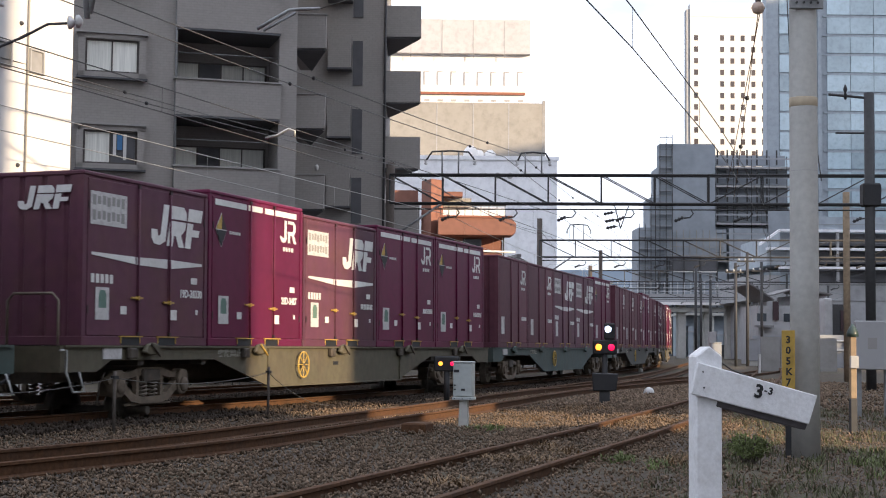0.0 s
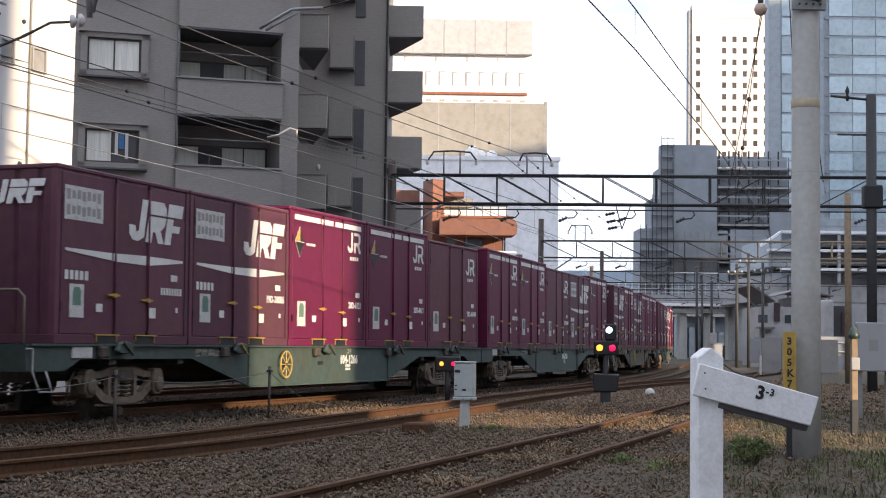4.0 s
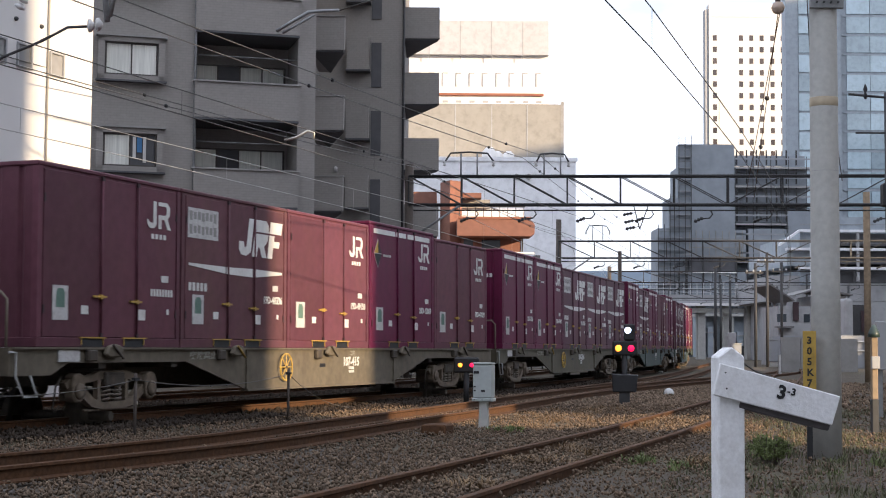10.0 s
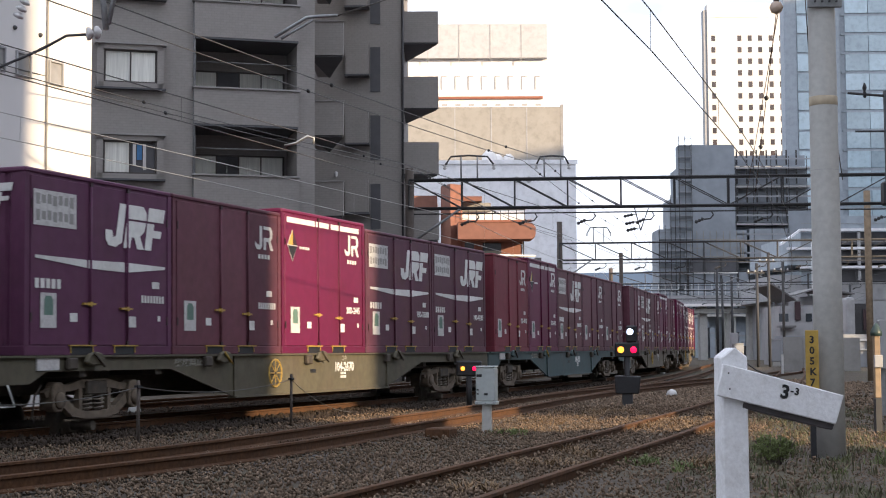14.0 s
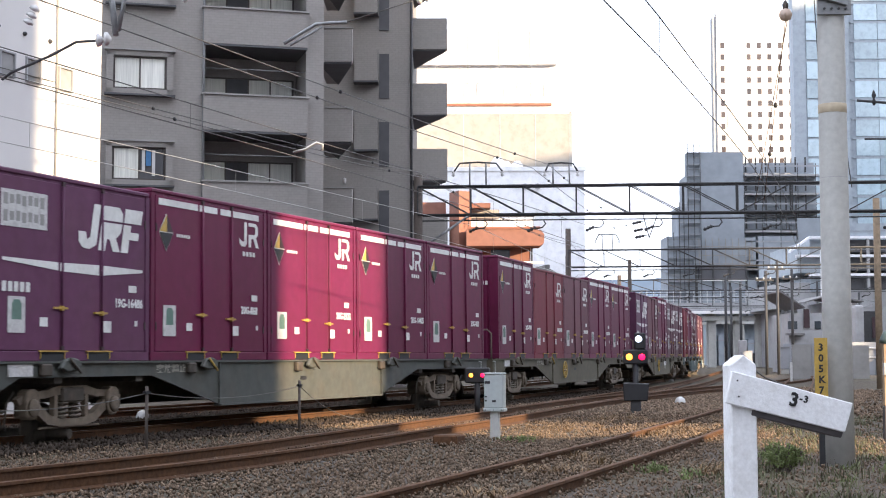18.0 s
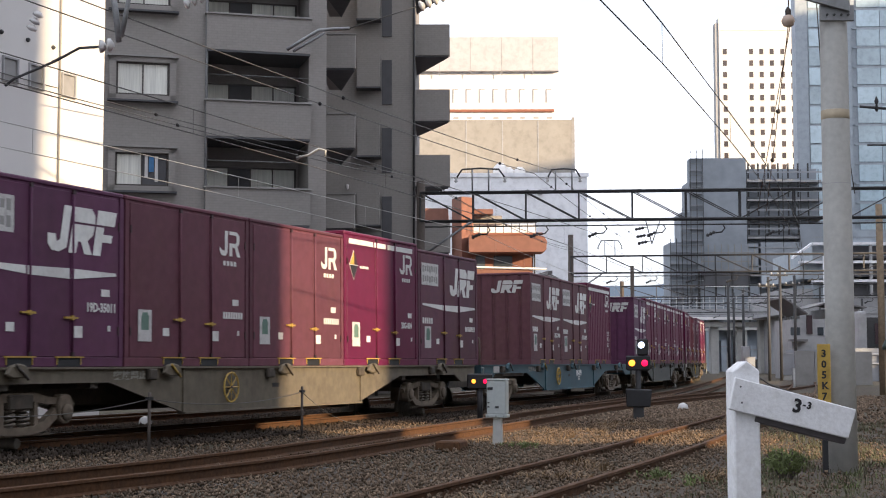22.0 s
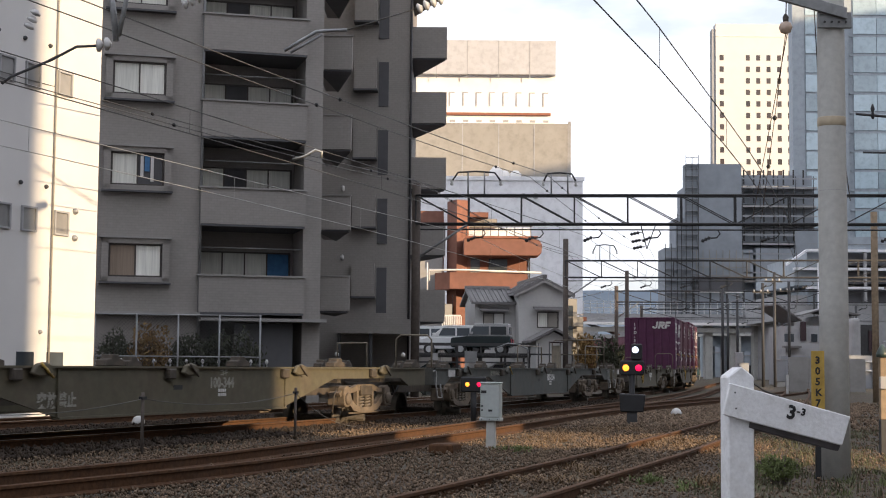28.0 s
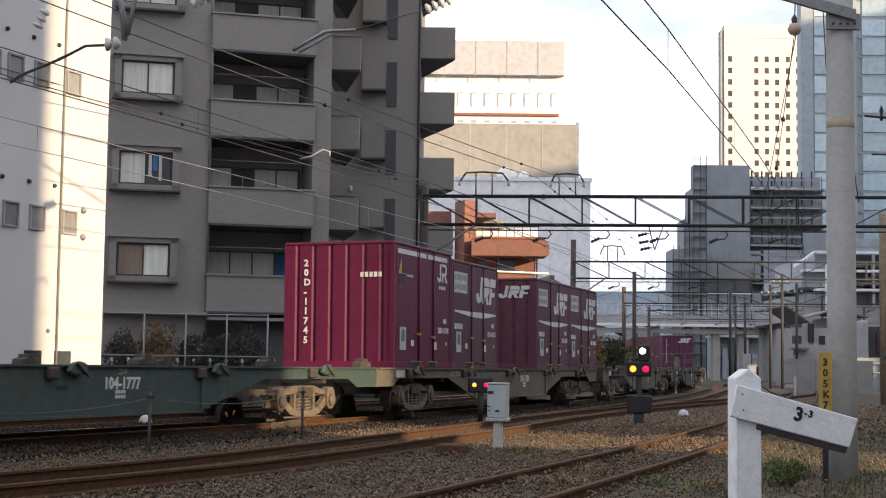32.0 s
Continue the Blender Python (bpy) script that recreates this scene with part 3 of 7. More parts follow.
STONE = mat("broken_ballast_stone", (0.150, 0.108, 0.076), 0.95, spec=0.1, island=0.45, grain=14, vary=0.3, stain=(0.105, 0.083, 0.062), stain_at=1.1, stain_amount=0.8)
# iron-dusted stone, darkened further to paint the shade below the train
SHADE_GRIME = mat("iron_dust_and_shade_stone", (0.036, 0.026, 0.019), 0.95, spec=0.2, island=0.4, grain=14, vary=0.4, stain=(0.05, 0.041, 0.034), stain_at=3.0, stain_amount=0.6)
near, far, grimy = [], [], []
for k in range(190000):
    s, off = 4 + 50 * rng.random() ** 1.6, rng.uniform(-7.5, 10.5)
    p, h = on_line(s, off)
    if off > 8.6 and rng.random() < 0.75:
        continue
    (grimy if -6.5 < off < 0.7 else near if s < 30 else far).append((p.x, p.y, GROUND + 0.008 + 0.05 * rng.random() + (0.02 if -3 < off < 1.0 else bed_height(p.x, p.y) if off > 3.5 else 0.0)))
stones("ballast", near, 0.024, STONE, "coarse brown and grey ballast stones between the rails")
stones("ballast", far, 0.05, STONE, "ballast stones along the farther tracks")
grit = [(x, y, GROUND + 0.004 + 0.012 * rng.random() + bed_height(x, y)) for x, y in zip(rng.uniform(-0.5, 8.5, 42000), 7.5 + 15 * rng.random(42000) ** 1.3) if x > 0.30 * y - 4.2 and x < 0.36 * y + 1]
stones("cinder_grit", grit, 0.015, STONE, "fine cinder grit on the earth by the siding")
stones("ballast", grimy, 0.045, SHADE_GRIME, "dark iron-stained ballast under the running tracks")


def tufts(name, spots, material, label, blades, height, lean, kind="stuff", width=0.006):
    v, f = [], []
    for x, y, spread, hscale in spots:
        for _ in range(blades):
            a, r = rng.uniform(0, 6.28), spread * math.sqrt(rng.random())
            bx, by = x + math.cos(a) * r, y + math.sin(a) * r
            h, d = height * hscale * rng.uniform(0.4, 1.15), rng.uniform(0, 6.28)
            le = lean * h * rng.uniform(0.2, 1.2)
            wx, wy = -math.sin(d) * width, math.cos(d) * width
            n, g = len(v), GROUND + bed_height(bx, by)
            mx_, my_ = bx + math.cos(d) * le * 0.35, by + math.sin(d) * le * 0.35
            v += [(bx - wx, by - wy, g), (bx + wx, by + wy, g), (mx_ + wx, my_ + wy, g + h * 0.62), (mx_ - wx, my_ - wy, g + h * 0.62), (bx + math.cos(d) * le, by + math.sin(d) * le, g + h)]
            f += [(n, n + 1, n + 2, n + 3), (n + 3, n + 2, n + 4)]
    return solo(name, raw(name, v, f, material), None, label, "grass", kind=kind)


# dry straw heaps beside the siding, dull grass by the pole, green weeds
straw = []
for x, y, r in ((2.0, 25.6, 0.9), (2.6, 27.4, 1.0), (1.5, 24.2, 0.6), (3.0, 29.2, 0.8), (3.4, 21.6, 0.55), (3.8, 23.0, 0.5), (4.3, 21.8, 0.4), (1.5, 16.4, 0.35), (1.0, 14.8, 0.4), (2.6, 15.9, 0.3), (0.3, 12.3, 0.35), (4.6, 25.5, 0.6), (-1.4, 25.4, 0.5)):
    for _ in range(int(r * 16)):
        straw.append((x + rng.normal() * r * 0.55, y + rng.normal() * r * 0.9, 0.14, 0.8))
tufts("dry_straw", straw, STRAW, "heaps of dry straw-coloured grass between the rails", 30, 0.13, 2.4)
grass = [(rng.uniform(2.6, 9.5), rng.uniform(8.0, 30), 0.22, rng.uniform(0.4, 1.1)) for _ in range(900)]
grass += [(rng.uniform(0.5, 3.0), rng.uniform(11, 16), 0.15, 0.5) for _ in range(60)]
grass = [g for g in grass if g[0] > 0.30 * g[1] - 2.2]
tufts("thin_grass", grass, DULLGRASS, "thin dull grass on the earth beside the siding", 16, 0.13, 0.9)
weeds = [(5.2 + rng.normal() * 0.5, 16.5 + rng.normal() * 1.2, 0.12, 0.45) for _ in range(44)]
weeds += [(1.0 + rng.normal() * 0.14, 22.0 + rng.normal() * 0.14, 0.08, 0.5) for _ in range(10)]
weeds += [(2.1 + rng.normal() * 0.15, 15.3 + rng.normal() * 0.25, 0.08, 0.4) for _ in range(12)]
tufts("green_weeds", weeds, GRASS, "low green weeds growing in the ballast", 26, 0.20, 1.1, width=0.006)


# ---- far ground: hills and closing masses out of sight
def ridge(name, y, x0, x1, base, rise, seed, label):
    v, f = [], []
    n = 60
    for i in range(n + 1):
        x = x0 + (x1 - x0) * i / n
        z = base + rise * (0.55 + 0.45 * noise.noise(Vector((i * 0.13, seed, 0))) + 0.12 * noise.noise(Vector((i * 0.9, seed, 3))))
        v += [(x, y - 500, -5), (x, y - 160, z * 0.6), (x, y, z), (x, y + 700, -5)]
    for i in range(n):
        for k in range(3):
            f.append((4 * i + k, 4 * i + k + 1, 4 * i + 5 + k, 4 * i + 4 + k))
    solo(name, raw(name, v, f, HILL, True), None, label, "hill", kind="structure")


ridge("hills_far", 2600, -1800, 2600, 30, 215, 2.0, "hazy blue wooded hills on the horizon")
# tall unseen blocks behind the camera, whose shade covers the yard but for a narrow gap
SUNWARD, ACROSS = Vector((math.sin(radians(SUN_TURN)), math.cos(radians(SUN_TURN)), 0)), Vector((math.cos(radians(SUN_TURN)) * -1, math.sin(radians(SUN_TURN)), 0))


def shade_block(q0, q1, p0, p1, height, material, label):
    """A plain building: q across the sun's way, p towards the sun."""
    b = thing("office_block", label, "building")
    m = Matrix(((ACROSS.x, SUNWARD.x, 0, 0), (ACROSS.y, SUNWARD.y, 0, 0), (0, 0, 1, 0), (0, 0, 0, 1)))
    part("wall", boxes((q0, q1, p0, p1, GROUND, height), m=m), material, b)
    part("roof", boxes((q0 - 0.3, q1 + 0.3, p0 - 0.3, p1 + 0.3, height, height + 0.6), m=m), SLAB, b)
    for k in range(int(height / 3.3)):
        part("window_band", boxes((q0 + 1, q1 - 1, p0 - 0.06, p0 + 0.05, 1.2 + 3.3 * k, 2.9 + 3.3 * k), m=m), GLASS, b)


# walls kept pale so that they throw light back onto the yard
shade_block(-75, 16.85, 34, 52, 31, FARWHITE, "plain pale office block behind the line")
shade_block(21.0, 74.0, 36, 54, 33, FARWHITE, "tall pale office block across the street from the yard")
# three more unseen blocks, added only to shade the far buildings
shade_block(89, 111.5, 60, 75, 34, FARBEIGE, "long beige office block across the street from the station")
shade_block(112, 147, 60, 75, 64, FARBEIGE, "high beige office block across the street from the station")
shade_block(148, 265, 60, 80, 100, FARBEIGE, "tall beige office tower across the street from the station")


def yard_side_block(x0, x1, y0, y1, height):
    """An unseen plain building closing the yard's open side, added to dim the train."""
    b = thing("yard_side_block", "plain blue grey block along the edge of the yard", "building")
    part("wall", boxes((x0, x1, y0, y1, GROUND, height)), BLUEGREY, b)
    part("roof", boxes((x0 - 0.2, x1 + 0.2, y0 - 0.2, y1 + 0.2, height, height + 0.4)), SLAB, b)
    for k in range(int(height / 3.2)):
        part("window_band", boxes((x0 - 0.05, x0 + 0.04, y0 + 1, y1 - 1, 1.2 + 3.2 * k, 2.6 + 3.2 * k)), GLASS, b)


# both stand out of view, only to hold sky light off the far wagons
yard_side_block(31, 42, 44, 62, 15)
yard_side_block(45, 58, 90, 132, 9)

# ---- buildings
def pane_window(parent, m, x0, x1, z0, z1, y=0.0, panes=2, frame=FRAMEBROWN, fw=0.05, behind=CURTAIN, depth=0.10, name="window"):
    """A framed window set into a wall: the wall's front is local y = 0 and the outside is -y."""
    bm = boxes((x0, x1, y - 0.02, y + depth, z0, z0 + fw), (x0, x1, y - 0.02, y + depth, z1 - fw, z1), (x0, x0 + fw, y - 0.02, y + depth, z0 + fw, z1 - fw), (x1 - fw, x1, y - 0.02, y + depth, z0 + fw, z1 - fw), m=m)
    w = part(name, bm, frame, parent)
    step = (x1 - x0 - fw * 2) / panes
    for i in range(panes):
        a = x0 + fw + step * i
        part("pane", boxes((a + 0.012, a + step - 0.012, y + 0.02, y + 0.035, z0 + fw, z1 - fw), m=m), behind[i % len(behind)] if isinstance(behind, (list, tuple)) else behind, w)
        if i:
            part("mullion", boxes((a - 0.022, a + 0.022, y - 0.015, y + depth * 0.8, z0 + fw, z1 - fw), m=m), frame, w)
    return w


def apartment_house():
    """The dark grey block in steps, with balconies in its notches."""
    a = thing("apartment_house", "dark grey tiled apartment house with stepped balconies beside the line", "building")
    h = radians(74)
    m = turned(-11.15, 47.0, 0, h)          # x along the front, y to the left of it is behind
    top = 26.0
    st = 2.83
    part("wall_left", boxes((0, 3.28, 0, 12, GROUND, top), m=m), DARKTILE, a)
    part("wall_recess", boxes((3.28, 6.6, 1.9, 12, GROUND, top), m=m), DARKTILE, a)
    part("wall_pier", boxes((6.6, 7.19, 0.0, 12, GROUND, top), m=m), DARKTILE, a)
    part("wall_middle", boxes((-9, -1.70, 61.0, 72, GROUND, top - 2)), DARKTILE, a)
    part("wall_low", boxes((-4.5, -0.48, 91, 97, GROUND, 5.36)), DARKTILE, a)
    part("roof", boxes((-0.2, 7.4, -0.2, 12.2, top, top + 0.4), m=m), SLAB, a)
    for k in range(8):
        z = 3.80 + st * k                    # parapet top
        if z + 2.0 > top:
            break
        b = part("balcony", boxes((3.22, 6.62, -0.25, -0.08, z - 1.15, z), (3.22, 6.62, -0.08, 1.9, z - 1.15, z - 1.02), m=m), DARKTILE, a)
        part("coping", boxes((3.16, 6.66, -0.31, -0.02, z, z + 0.05), m=m), DARKTRIM, b)
        # underside plate in the shade grey, darker than the tile itself
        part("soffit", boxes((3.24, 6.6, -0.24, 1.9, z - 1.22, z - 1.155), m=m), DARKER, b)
        # one pane in the shade grey for the dark inside of the recess
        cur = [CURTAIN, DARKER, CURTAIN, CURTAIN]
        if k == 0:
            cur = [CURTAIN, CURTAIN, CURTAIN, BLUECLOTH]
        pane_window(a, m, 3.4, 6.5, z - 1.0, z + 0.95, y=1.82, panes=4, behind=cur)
        part("drying_pole", rods((m @ Vector((3.3, 0.25, z + 0.95)), m @ Vector((6.6, 0.25, z + 0.95)), 0.018)), GALV, b)
        # the bay window of the plain wall
        zb = 3.55 + st * 1.03 * k
        bay = part("bay_window", boxes((0.16, 0.37, -0.22, 0.0, zb, zb + 1.38), (2.05, 2.26, -0.22, 0, zb, zb + 1.38), (0.16, 2.26, -0.22, 0, zb, zb + 0.16), (0.16, 2.26, -0.22, 0, zb + 1.22, zb + 1.38), m=m), DARKTILE, a)
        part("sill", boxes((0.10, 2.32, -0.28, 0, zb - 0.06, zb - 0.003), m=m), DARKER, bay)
        part("hood", boxes((0.10, 2.32, -0.29, 0, zb + 1.383, zb + 1.44), m=m), DARKTRIM, bay)
        pane_window(a, m, 0.375, 2.045, zb + 0.165, zb + 1.215, y=-0.10, panes=2, behind=[BROWNCURTAIN, CURTAIN] if k == 0 else [CURTAIN, CURTAIN] if k != 1 else [CURTAIN, DARKER])
        if k == 1:
            for u, w, z0, cl in ((1.30, 0.10, 0.45, PORCELAIN), (1.43, 0.16, 0.62, BLUECLOTH), (1.62, 0.10, 0.30, PORCELAIN)):
                part("laundry", boxes((u, u + w, -0.13, -0.115, zb + z0, zb + 1.12), m=m), cl, bay, "washing hung in the window")
        # the small corner balcony in the first notch
        zc = 8.53 + st * (k - 2)
        tri = part("corner_balcony", prism(bmesh.new(), [(-4.75, 52.0), (-3.50, 52.0), (-3.50, 52.4), (-4.3, 56.3), (-4.75, 56.3)], zc, zc + 1.18, "z"), DARKTILE, a)
        part("soffit", prism(bmesh.new(), [(-4.7, 52.05), (-3.55, 52.05), (-3.55, 52.4), (-4.3, 56.2)], zc - 0.06, zc - 0.003, "z"), DARKER, tri)
        part("coping", boxes((-4.75, -3.47, 51.95, 52.15, zc + 1.183, zc + 1.23)), DARKTRIM, tri)
        # air box and slot window on the wall behind
        zd = 12.26 + st * (k - 3)
        air = part("bay_window", boxes((-3.98, -3.06, 60.45, 61.0, zd, zd + 1.33)), DARKTILE, a)
        part("sill", boxes((-4.02, -3.02, 60.40, 61.0, zd - 0.07, zd - 0.003)), DARKER, air)
        # flat plate in the shade grey for the slot's dark inside
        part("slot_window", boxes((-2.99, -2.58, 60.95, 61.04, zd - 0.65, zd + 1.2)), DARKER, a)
        part("wall_lamp", lathe(bmesh.new(), [(0.02, -0.12), (0.07, -0.08), (0.07, 0.08), (0.02, 0.12)], Matrix.Translation((-4.40, 60.9, zd + 1.6)), 8), PORCELAIN, a)
        # the outer corner balcony
        zo = 11.35 + st * (k - 3)
        tri = part("outer_balcony", prism(bmesh.new(), [(-2.0, 63.5), (-0.20, 63.5), (-0.20, 63.8), (-1.72, 68.0), (-2.0, 68.0)], zo, zo + 1.35, "z"), DARKTILE, a)
        # this underside has its shade coloured in as well
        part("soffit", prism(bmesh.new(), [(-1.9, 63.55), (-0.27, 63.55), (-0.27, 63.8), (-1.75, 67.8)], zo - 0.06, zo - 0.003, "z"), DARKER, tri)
    part("drain_pipe", rods((m @ Vector((3.24, -0.06, GROUND)), m @ Vector((3.24, -0.06, top)), 0.045)), GALV, a, "grey drain pipe")
    part("drain_pipe", rods(((-1.66, 60.9, GROUND), (-1.66, 60.9, top - 2), 0.05)), DARKSTEEL, a)
    part("canopy", boxes((-0.05, 3.25, -0.35, 0.0, 2.50, 2.62), (3.25, 7.3, -0.6, 0, 2.36, 2.46), m=m), DARKTRIM, a)
    part("canopy", boxes((-4.3, -1.2, 57.0, 61.0, 2.2, 2.75)), DARKTILE, a)
    for px in (-4.2, -3.0, -1.4):
        part("canopy_post", rods(((px, 57.2, GROUND), (px, 57.2, 2.2), 0.07)), DARKSTEEL, a)
    # flat dark plate, painting the shaded inside of the garage
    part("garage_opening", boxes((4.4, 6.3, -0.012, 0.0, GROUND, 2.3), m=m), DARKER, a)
    for x in (4.9, 5.6, 7.9):
        part("lamp_globe", lathe(bmesh.new(), [(0.02, -0.08), (0.07, -0.04), (0.07, 0.04), (0.02, 0.08)], m @ Matrix.Translation((x + 2.4, 1.1, 1.35)), 8), PORCELAIN, a)
    return a


apartment_house()


def white_block():
    """The white panelled building whose flank follows the line."""
    b = thing("white_building", "white panelled building with small windows, lit by the sun", "building")
    m = turned(-8.06, 34.0, 0, radians(23))  # x along the flank, away from the camera; outside is -y
    part("wall", boxes((-16, 0, 0, 9, GROUND, 18), m=m), WHITEWALL, b)
    part("roof", boxes((-16.1, 0.1, -0.1, 9.1, 18, 18.3), m=m), SLAB, b)
    for k in range(5):
        z = 4.05 + 3.1 * k
        for x in (-4.0, -3.27, -2.42, -1.32):
            if x < -3.5 and k > 2:
                continue
            pane_window(b, m, x - 0.25, x + 0.25, z - 0.27, z + 0.27, y=-0.03, panes=1, frame=SLAB, fw=0.04, behind=FROSTED, depth=0.06)
            part("vent_cap", lathe(bmesh.new(), [(0.05, 0.0), (0.05, 0.03), (0.02, 0.07)], m @ Matrix.Translation((x - 0.3 if x != -1.32 else x - 0.55, 0, z + 0.75)) @ Matrix.Rotation(math.pi / 2, 4, 'X'), 8), DARKSTEEL, b)
    for z in (4.36, 3.76):
        part("vent_cap", lathe(bmesh.new(), [(0.07, 0.0), (0.07, 0.05), (0.02, 0.10)], m @ Matrix.Translation((-0.84, 0, z)) @ Matrix.Rotation(math.pi / 2, 4, 'X'), 8), GALV, b)
    part("vent_cap", lathe(bmesh.new(), [(0.05, 0.0), (0.05, 0.03), (0.02, 0.07)], m @ Matrix.Translation((-1.93, 0, 1.65)) @ Matrix.Rotation(math.pi / 2, 4, 'X'), 8), GALV, b)
    for x in (-2.4, -1.4):
        part("low_window", boxes((x - 0.28, x + 0.28, -0.02, 0.02, 0.9, 1.22), m=m), GLASS, b)
    part("drain_pipe", rods((m @ Vector((-1.66, -0.05, GROUND)), m @ Vector((-1.66, -0.05, 18)), 0.022)), FARBEIGE, b, "thin tan drain pipe")


white_block()


def stack_building(name, label, outline, floors, wall, m):
    b = thing(name, label, "building")
    for i, (x0, x1, y0, y1, z0, z1) in enumerate(outline):
        part("wall", boxes((x0, x1, y0, y1, z0, z1), m=m), wall[i] if isinstance(wall, (list, tuple)) else wall, b)
    return b


def far_buildings():
    flat = Matrix.Identity(4)
    # the white terraced office behind the apartment house
    b = stack_building("white_office", "large pale office building with terraces in the evening sun", [(-14, 13.4, 190, 196, 38.4, 42.8), (-16, 13.5, 191, 196, 28, 38.4), (-16, 14.8, 188, 194, 23, 31.7), (-16, 16.0, 180, 186, GROUND, 23.4)], None, [FARPINK, FARWHITE, FARBEIGE, FARGREYWHITE], flat)
    for i in range(16):
        x = 12.2 - 1.72 * i
        w = part("window_recess", boxes((x - 0.42, x - 0.30, 190.9, 191.06, 34.4, 36.2), (x - 0.3, x + 0.3, 190.9, 191.06, 36.1, 36.2)), SLAB, b)
        part("pane", boxes((x - 0.28, x + 0.42, 190.97, 191.04, 34.4, 36.08)), FARGREYWHITE, w)
        part("low_window", boxes((x - 0.35, x + 0.35, 190.96, 191.05, 32.3, 32.6)), SLAB, b)
    part("shadow_ledge", boxes((-16, 12.8, 190.6, 191.2, 33.2, 33.5)), ORANGEROOF, b)
    
    for x in (1.4, 6.0, 10.5):
        part("panel_joint", boxes((x, x + 0.12, 187.96, 188.02, 23.5, 31.6)), SLAB, b)
    for i in range(6):
        part("panel_joint", boxes((-10 + 4 * i, -9.88 + 4 * i, 189.96, 190.02, 37.8, 42.7)), SLAB, b)
    part("roof_edge", boxes((-16.2, 16.2, 179.8, 180.2, 23.4, 23.9)), FARGREYWHITE, b)
    part("side_strip", boxes((14.82, 15.2, 188.0, 188.5, 22, 32)), DARKTRIM, b)
    for x, z in ((8.8, 21.5), (10.3, 21.5)):
        part("round_vent", lathe(bmesh.new(), [(0.36, 0), (0.36, 0.3)], Matrix.Translation((x, 180, z)) @ Matrix.Rotation(math.pi / 2, 4, 'X'), 12), SLAB, b)
    tank = part("roof_tank", lathe(bmesh.new(), [(0.9, 23.4), (0.9, 24.8), (0.4, 25.4)], Matrix.Translation((5.6, 182.5, 0)), 14), FARWHITE, b)
    for x in (6.6, 8.0):
        part("roof_tank", lathe(bmesh.new(), [(0.7, 23.4), (0.7, 24.6), (0.3, 25.0)], Matrix.Translation((x, 183, 0)), 14), FARWHITE, b)
    # the orange brown flats
    o = thing("orange_flats", "red brown tiled flats with projecting balconies and white roof pipes", "building")
    part("wall", boxes((-6, -0.5, 114, 126, GROUND, 12.8)), BRICKORANGE, o)
    part("wall", boxes((0.4, 5.85, 112, 126, GROUND, 9.35)), BRICKORANGE, o)
    # the dark grey here stands for shade on the lower part
    part("grey_wing", boxes((-6, -0.55, 112.4, 113.9, GROUND, 11.3)), DARKTRIM, o, "dark grey lower wing")
    part("stair_tower", prism(bmesh.new(), [(-0.22, 113.0), (0.5, 111.3), (1.4, 112.1), (0.8, 114.2)], GROUND, 13.4, "z"), BRICKORANGE, o)
    part("roof_slab", boxes((0.9, 2.9, 113.2, 117, 12.3, 12.65)), BRICKORANGE, o)
    part("wall_setback", boxes((1.15, 6.2, 114.6, 124, 9.36, 11.6)), FARGREYWHITE, o, "pale set-back top storey")
    part("parapet", boxes((1.15, 3.6, 114.3, 124, 11.6, 12.25)), FARBEIGE, o, "cream parapet in the sun")
    for i in range(9):
        part("rail_post", boxes((1.2 + 0.6 * i, 1.25 + 0.6 * i, 111.3, 111.35, 10.6, 11.4)), DARKSTEEL, o)
    part("roof_rail", boxes((1.2, 6.1, 111.3, 111.35, 11.4, 11.46)), DARKSTEEL, o)
    big = part("balcony", bevelled(prism(bmesh.new(), [(1.0, 9.1), (6.45, 9.1), (6.72, 9.3), (6.76, 9.95), (6.5, 10.3), (1.4, 10.5), (1.0, 10.35)], 109.6, 112), 0.04), BRICKORANGE, o)
    part("cap", boxes((1.1, 6.45, 109.5, 110.1, 10.38, 10.53)), ORANGEROOF, big)
    low = part("balcony", boxes((0.0, 5.7, 109.8, 112, 6.65, 7.86)), BRICKORANGE, o)
    part("side_face", prism(bmesh.new(), [(-1.1, 110.8), (-0.004, 109.8), (-0.004, 112.0), (-1.1, 112.4)], 6.6, 7.86, "z"), BRICKORANGE, low)
    # dark plate on the wall, coloured as the shade under the balcony
    part("recess", boxes((0.45, 5.6, 111.9, 111.99, 4.9, 6.6)), DARKER, o)
    for x0, x1, z0, z1 in ((1.55, 2.25, 8.0, 9.0), (2.9, 4.3, 8.0, 9.0), (0.2, 0.9, 4.6, 6.3)):
        w = part("window", boxes((x0, x1, 111.93, 111.99, z0, z1)), GLASS, o)
        part("window_frame", boxes((x0 - 0.06, x1 + 0.06, 111.9, 111.99, z0 - 0.08, z0 - 0.003)), WHITEWALL, w)
    part("white_pipe", pipe(bmesh.new(), [(-1.5, 109.6, 7.2), (-1.5, 109.6, 8.0), (1.0, 109.6, 8.02), (6.7, 109.6, 7.86)], 0.075, 6), WHITEWALL, o, "white painted pipe")
    part("white_pipe", rods(((-1.65, 110.5, 6.2), (-1.65, 110.5, 8.6), 0.05)), WHITEWALL, o)
    part("cream_wall", boxes((-0.55, 0.2, 110.6, 112, GROUND, 5.55)), FARBEIGE, o)
    lat = part("lattice", boxes((-0.55, 0.85, 109.6, 109.66, 4.62, 4.72), (-0.55, 0.85, 109.6, 109.66, 3.8, 3.9)), WHITEWALL, o, "white balcony lattice")
